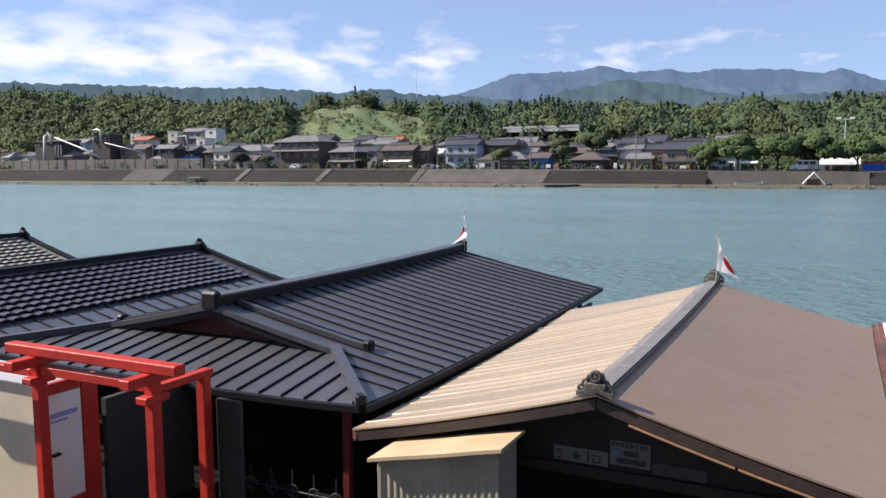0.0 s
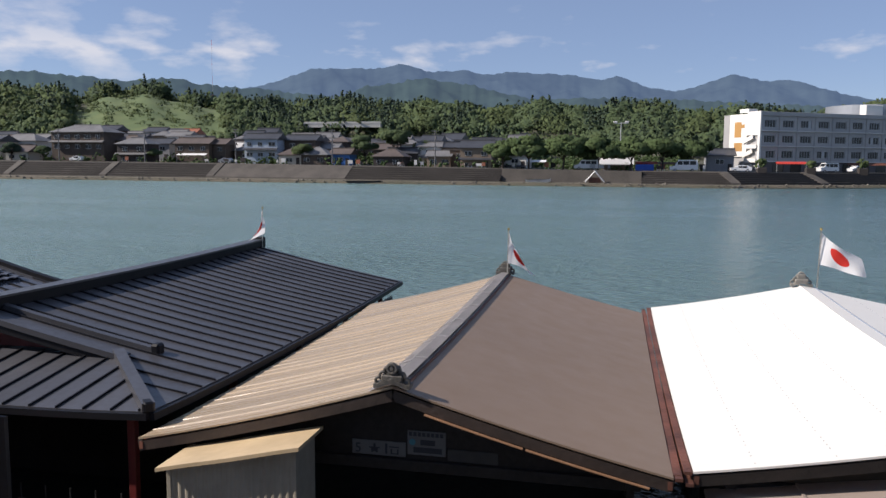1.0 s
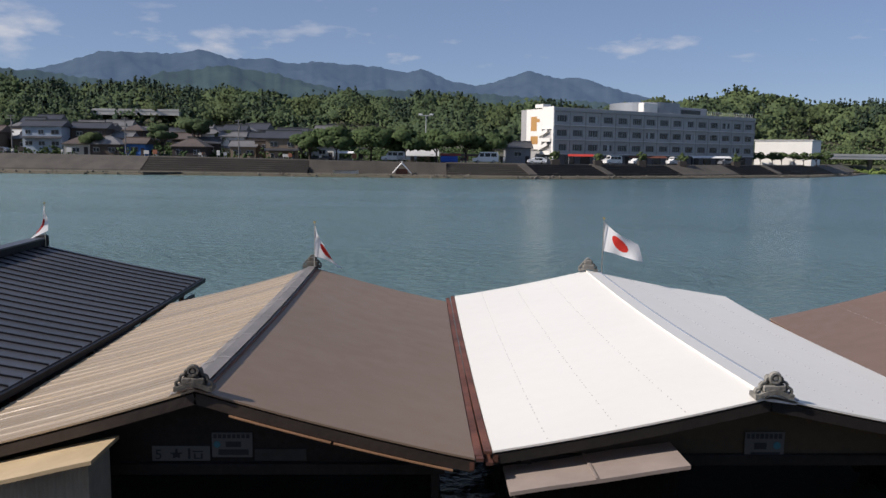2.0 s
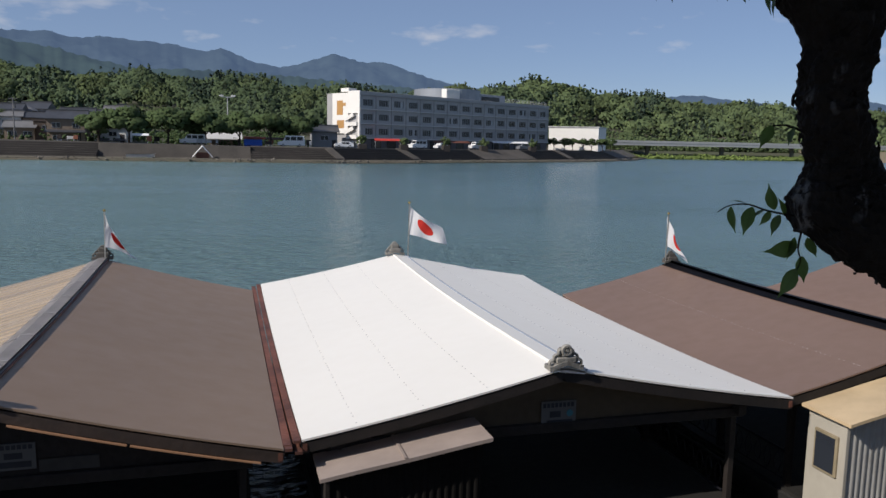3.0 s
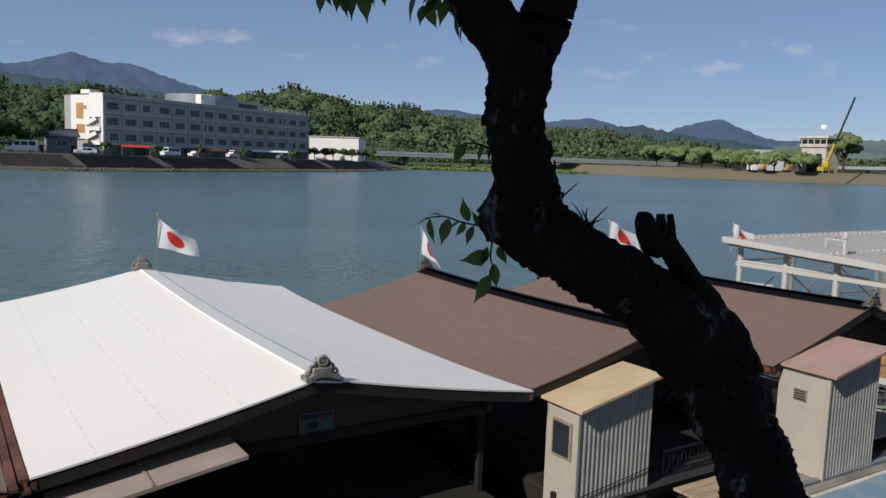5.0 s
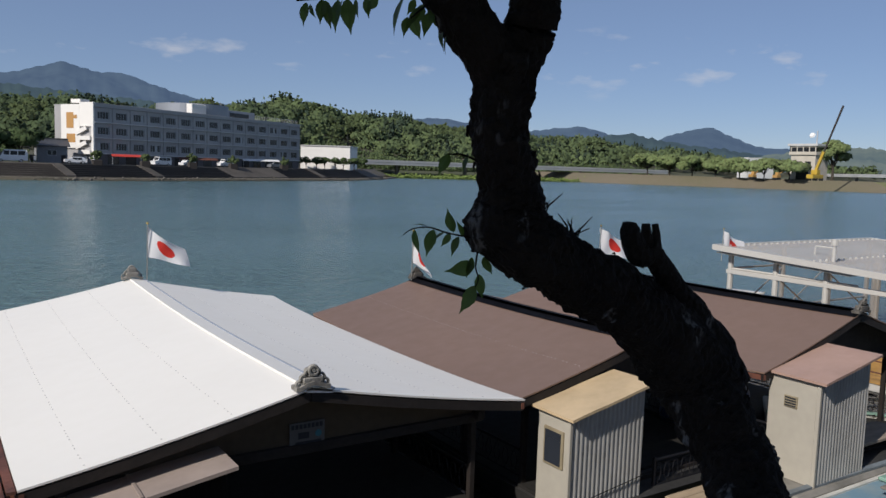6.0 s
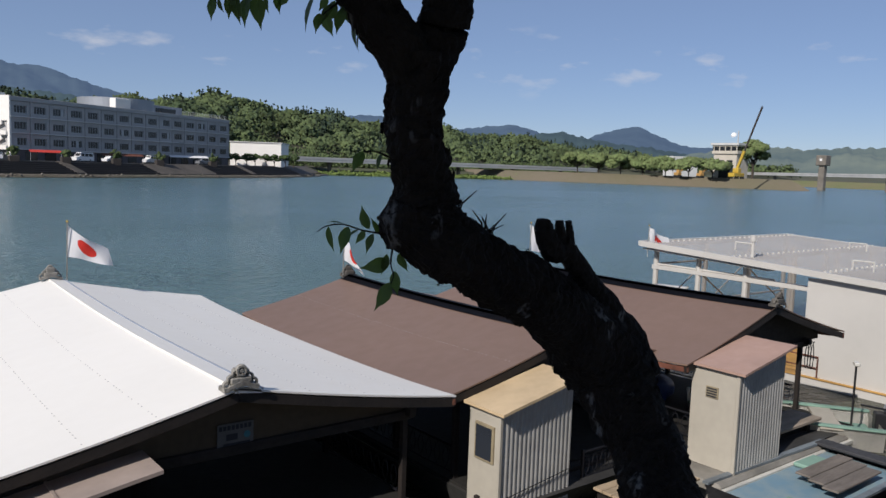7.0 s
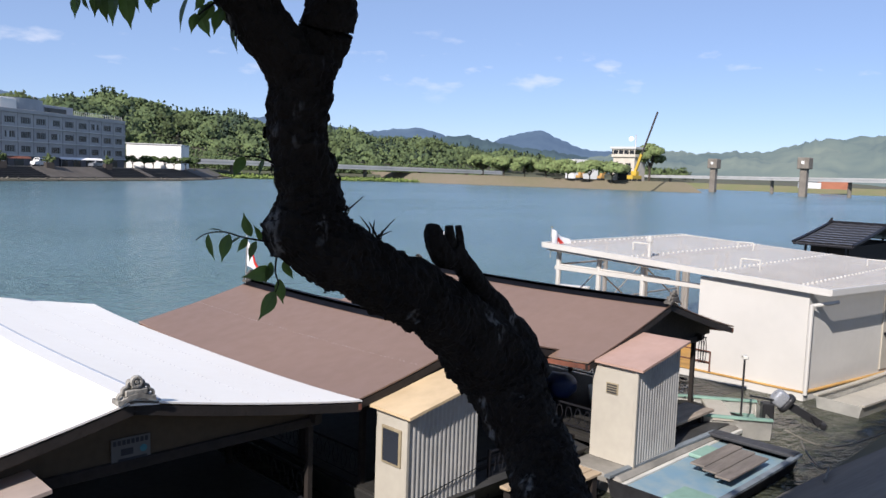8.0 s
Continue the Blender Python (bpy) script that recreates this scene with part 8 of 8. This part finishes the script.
# ---- trees ----
def street_tree(x, y, height, spread, label, leafmat=M_street_leaf, seed=0, category="tree", ground=None, density=1.0):
    """A broad-leaved tree: tapered trunk, limbs and an uneven crown of small clumps."""
    z = float(bank_top(x)) if ground is None else ground
    t = thing("tree", label, category, "trees on the far bank", (x, y, z - 0.1))
    rng = np.random.default_rng(seed + 77)
    r0 = 0.035 * height
    bm = bmesh.new()
    tube(bm, [(0, 0, 0), (0.1, 0, height * 0.25), (0, 0.1, height * 0.5)], [r0, r0 * 0.75, r0 * 0.5], 8)
    part("trunk", bm, M_trunk_far, t)
    lobes = []
    for k in range(6):
        a = k * math.tau / 6 + rng.uniform(-0.4, 0.4)
        e = np.array((math.cos(a) * spread * rng.uniform(0.35, 0.7), math.sin(a) * spread * rng.uniform(0.35, 0.7), height * rng.uniform(0.55, 0.85)))
        bm = bmesh.new()
        tube(bm, [(0, 0.05, height * 0.3), tuple(e * (0.5, 0.5, 0.85)), tuple(e)], [r0 * 0.45, r0 * 0.3, r0 * 0.1], 6)
        part("limb", bm, M_trunk_far, t)
        lobes.append((e, spread * rng.uniform(0.32, 0.5)))
    lobes.append((np.array((0, 0, height * 0.85)), spread * 0.45))
    cs, ns = [], []
    for e, r in lobes:
        n = int(330 * density)
        d = rng.standard_normal((n, 3))
        d /= np.linalg.norm(d, axis=1)[:, None]
        cs.append(e + d * (r * rng.uniform(0.55, 1.05, (n, 1))) * (1, 1, 0.55))
        ns.append(d * 0.8 + e * (0.5 / spread, 0.5 / spread, 0) + (0, 0, 0.45))
    cs, ns = np.concatenate(cs), np.repeat(np.concatenate(ns), 6, 0)
    ns = ns / np.linalg.norm(ns, axis=1)[:, None]
    v, f = sprigs(cs, rng.uniform(0.2, 0.42, len(cs)) * spread / 5, rng)
    mesh_np("crown", v, f, leafmat, t, ns)
    return t


for k, (x, y, h_, s_) in enumerate(((-17.5, 178.5, 7.6, 6.0), (-9.5, 180, 7.8, 6.2), (-1.5, 180, 7.4, 6.2), (6, 180.5, 7.3, 6.2), (13, 180.5, 7.2, 6.0), (19.5, 183, 7.0, 5.2), (-24.0, 180.5, 6.6, 4.6))):
    street_tree(x, y, h_, s_, "broad green street tree on the far embankment", seed=k)
for k, (x, y, h_, s_, m_) in enumerate(((-252, 233, 17, 6.5, M_conifer), (-66, 204, 8.5, 4.2, M_forest), (-57.5, 206, 10.5, 4.6, M_forest), (-49.5, 208, 7.5, 3.4, M_bamboo), (-81.6, 197, 5.6, 3.6, M_bamboo), (-25.5, 193, 4.0, 2.2, M_bamboo),
                                      (-160, 192.5, 4.6, 2.6, M_forest), (-171, 193, 5.5, 3.0, M_conifer), (-126, 195.5, 4.0, 2.4, M_forest), (-135, 196, 3.6, 2.5, M_conifer))):
    street_tree(x, y, h_, s_, "leafy garden tree among the houses", m_, 20 + k)
for k in range(8):
    street_tree(107.6 + 2.6 * k, 241.5 - 1.8 * k + (k % 2), 4.4, 2.3, "clipped round tree before the warehouse", M_street_leaf, 40 + k, ground=3.1, density=0.6)
for k in range(7):
    street_tree(300 + 5 * k, 262 - 9.5 * k, 11.5 - 0.3 * k, 8.5, "spreading cherry tree on the far river bank", M_cherry_far, 60 + k, ground=3.4)
street_tree(349, 196, 20.0, 8.5, "tall bright green tree beside the gatehouse", M_cherry_far, 90, ground=4.0, density=1.4)
for k, x in enumerate((34.0, 45.0, 58.0, 71.0, 90.0)):
    y = float(bank_y(x)) + 10.0
    pl = thing("planter", "shrub in a square concrete planter", "planter", "planters on the steps", (x, y, 2.0))
    part("tub", boxed(-1.0, 1.0, -1.0, 1.0, 0.0, 2.3, bevel=0.1), M_step, pl)
    rng_ = np.random.default_rng(k)
    c_ = rng_.normal((0, 0, 3.2), (0.45, 0.45, 0.5), (40, 3))
    v, f = clumps(c_, rng_.uniform(0.2, 0.4, (40, 1)) * np.ones((1, 3)), rng_)
    mesh_np("shrub", v, f, M_bamboo, pl)

shrub = np.random.default_rng(31)
n_ = 1500
sx_ = shrub.uniform(-310, 24, n_)
sy_ = bank_y(sx_) + np.where(shrub.uniform(0, 1, n_) < 0.03, shrub.uniform(17, 24, n_), shrub.uniform(30, 78, n_))
sz_ = ground_z(sx_, sy_)
pick = shrub.normal(0, 1, (n_, 14, 3)) * shrub.uniform(0.35, 1.25, (n_, 1, 1)) * (1, 0.8, 0.75) + np.stack((sx_, sy_, sz_ + 0.6), -1)[:, None, :]
v, f = sprigs(pick.reshape(-1, 3), shrub.uniform(0.25, 0.6, n_ * 14), shrub)
tagged(mesh_np("garden_shrub", v, f, M_street_leaf), "green garden shrubs and hedges between the houses", "shrubs", kind="stuff")

reeds = np.random.default_rng(12)
n_ = 9000
rx_ = reeds.uniform(160, 340, n_)
v, f = sprigs(np.stack((rx_, 281 + reeds.uniform(0, 19, n_), np.abs(reeds.normal(0, 0.7, n_))), -1), reeds.uniform(0.25, 0.8, n_), reeds)
tagged(mesh_np("reeds", v, f, M_reed), "bright green reeds along the river flats", "reeds", kind="stuff")
lev = part("levee", slab(lambda u, v: (262 + 90 * u, 296 - 128 * u + 22 * v, -0.5 + 5.2 * min(1, v * 2.2)), 24, 6, 0.6), M_bank_stone)
tagged(lev, "stained stone revetment along the far shore", "levee", kind="structure")
lev = part("levee", slab(lambda u, v: (551 + 96 * u + 48 * v, 301 - 416 * u, -0.5 + 5.0 * min(1, v * 2)), 16, 6, 0.6), M_dry_bank)
tagged(lev, "dry grassy levee beyond the weir", "levee", kind="structure")


# woods on the hills: each stand is one mass of crowns
def woods(name, label, count, seed, material, choose, size, tall=1.0, blobs=4):
    rng = np.random.default_rng(seed)
    az = rng.uniform(-62, 62, count * 4)
    u = rng.uniform(0, 1, count * 4) ** 0.8
    lean = 1 / np.clip(np.cos(np.radians(np.minimum(az, 0))), 0.5, 1)
    start, top = np.interp(az, (20, 42), (262, 400)) * lean, np.interp(az, (20, 42), (515, 900)) * lean
    r = start + (top - start) * u
    x, y = EYE_X + r * np.sin(np.radians(az)), EYE_Y + r * np.cos(np.radians(az))
    keep = choose(az, r, u, rng) & ((y - bank_y(x)) > np.where(x > 60, 50, 78))
    x, y = x[keep][:count], y[keep][:count]
    r = np.hypot(x - EYE_X, y - EYE_Y)
    z = ground_z(x, y)
    k = len(x)
    s = rng.uniform(0.7, 1.35, k) * size * np.clip(r / 400, 0.8, 1.25)
    n = k * blobs
    d = rng.standard_normal((n, 3))
    d[:, 2] = np.abs(d[:, 2]) * 0.9 - 0.35
    d /= np.linalg.norm(d, axis=1)[:, None]
    sr = np.repeat(s, blobs)
    base = np.repeat(np.stack((x, y, z), -1), blobs, 0)
    lift = rng.uniform(0, 1, n)
    if tall > 1.5:
        # conifers: a cone of boughs
        out = sr * 0.62 * (1.05 - lift) * rng.uniform(0.6, 1.0, n)
        c = base + np.stack((d[:, 0] * out, d[:, 1] * out, sr * (0.5 + tall * lift)), -1)
        q = sr * (0.34 - 0.17 * lift)
        nor = np.stack((d[:, 0], d[:, 1], 0.55 + 0 * lift), -1)
    else:
        # broad crowns: a few lobes to a tree, sprays on the outside of each
        lobe = rng.normal(0, 0.42, (k * 4, 3)) * (1, 1, 0.45)
        pick = np.repeat(np.arange(k) * 4, blobs) + rng.integers(0, 4, n)
        c = base + (lobe[pick] + d * (0.62, 0.62, 0.5 * tall)) * sr[:, None] * rng.uniform(0.8, 1.06, (n, 1))
        c[:, 2] += sr * (0.55 + 0.45 * tall)
        q = sr * rng.uniform(0.15, 0.27, n)
        nor = d + lobe[pick] * 0.7 + (0, 0, 0.55)
    # sprays are lit as part of their crown's outer surface
    nor = nor / np.linalg.norm(nor, axis=1)[:, None]
    nor = np.repeat(nor, 6, 0) + 0.08 * rng.standard_normal((n * 6, 3))
    nor /= np.linalg.norm(nor, axis=1)[:, None]
    v, f = sprigs(c, q, rng)
    return tagged(mesh_np(name, v, f, material, None, nor), label, "woods", kind="stuff")


def stand(az, r):
    return np.sin(az * 0.55 + r * 0.013) + np.sin(az * 1.3 - r * 0.021 + 2)


def meadow(az, r, u):
    return ((az > -23) & (az < -16.3) & (r < 352)) | ((az > -37.5) & (az < -27.5) & (u > 0.0) & (u < 0.86 - 0.1 * np.sin(az * 2.1))) | ((az > -16) & (az < -2) & (u > 0.05) & (u < 0.3))


woods("woods_broadleaf", "dense mixed broadleaf woods on the hillsides", 4300, 1, M_forest, lambda az, r, u, g: (stand(az, r) < 0.75) & (az < 19 + 4 * np.sin(r * 0.05)) & ~((az < -45) & (u < 0.55)) & ~meadow(az, r, u), 3.9, 1.0, 28)
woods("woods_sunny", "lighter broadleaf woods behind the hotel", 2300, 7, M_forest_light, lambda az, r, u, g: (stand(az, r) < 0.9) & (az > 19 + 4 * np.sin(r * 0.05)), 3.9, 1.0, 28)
woods("woods_bamboo", "yellow-green bamboo groves among the woods", 3000, 2, M_bamboo, lambda az, r, u, g: ((stand(az, r) > 0.95) | ((az < -45) & (u < 0.6)) | ((az < -38) & (u > 0.3) & (u < 0.75)) | (abs(az + 37) < 0.9) | (abs(az + 14) < 1.1) & (u > 0.3)) & ~meadow(az, r, u), 3.6, 1.3, 22)
woods("woods_conifer", "dark cedar plantations on the ridges", 2700, 3, M_conifer, lambda az, r, u, g: ((stand(az, r) < -1.1) | ((u > 0.75) & (np.sin(az * 0.7) > 0.3)) | ((u > 0.72) & (az < -14)) | ((az > -26) & (az < -15.5) & (u > 0.25))) & ~meadow(az, r, u), 3.0, 2.4, 18)
woods("meadow_scrub", "low bright scrub on the cleared slope", 2600, 4, M_bamboo, lambda az, r, u, g: meadow(az, r, u) & (np.sin(az * 3.1 + u * 9) + np.sin(u * 23 + az) > -0.5), 1.7, 0.8, 14)
hedge = np.random.default_rng(52)
n_ = 420
hx_, hy_ = hedge.uniform(150, 350, n_), hedge.uniform(302, 345, n_)
tops = hedge.uniform(2.0, 6.0, n_)
pick = hedge.normal(0, 1, (n_, 26, 3)) * (1.6, 1.4, 0.0) + np.stack((hx_, hy_, ground_z(hx_, hy_)), -1)[:, None, :]
pick[..., 2] += hedge.uniform(0.1, 1.0, (n_, 26)) * tops[:, None]
v, f = sprigs(pick.reshape(-1, 3), hedge.uniform(0.4, 0.95, n_ * 26), hedge)
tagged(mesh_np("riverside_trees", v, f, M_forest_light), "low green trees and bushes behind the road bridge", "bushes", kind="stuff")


def meadow_sheet(label, az0, az1, k0, k1):
    """A cleared slope that lies on the hillside between two bearings."""
    def at(u, v):
        az = az0 + (az1 - az0) * u
        lean = 1 / max(0.5, math.cos(radians(min(az, 0))))
        r = (262 + 253 * (k0 + (k1 - k0) * v)) * lean * (1 + 0.03 * math.sin(9 * u + 4 * v))
        x, y = EYE_X + r * math.sin(radians(az)), EYE_Y + r * math.cos(radians(az))
        return (x, y, float(ground_z(np.array(x), np.array(y))) + 0.9)
    return tagged(part("meadow", slab(at, 40, 40, 0.6), M_grass, smooth=True), label, "meadow", kind="structure")


meadow_sheet("bright green cleared hillside between the woods", -37.5, -27.3, 0.02, 0.92)
meadow_sheet("green terraced meadow behind the houses", -16, -2, 0.02, 0.32)
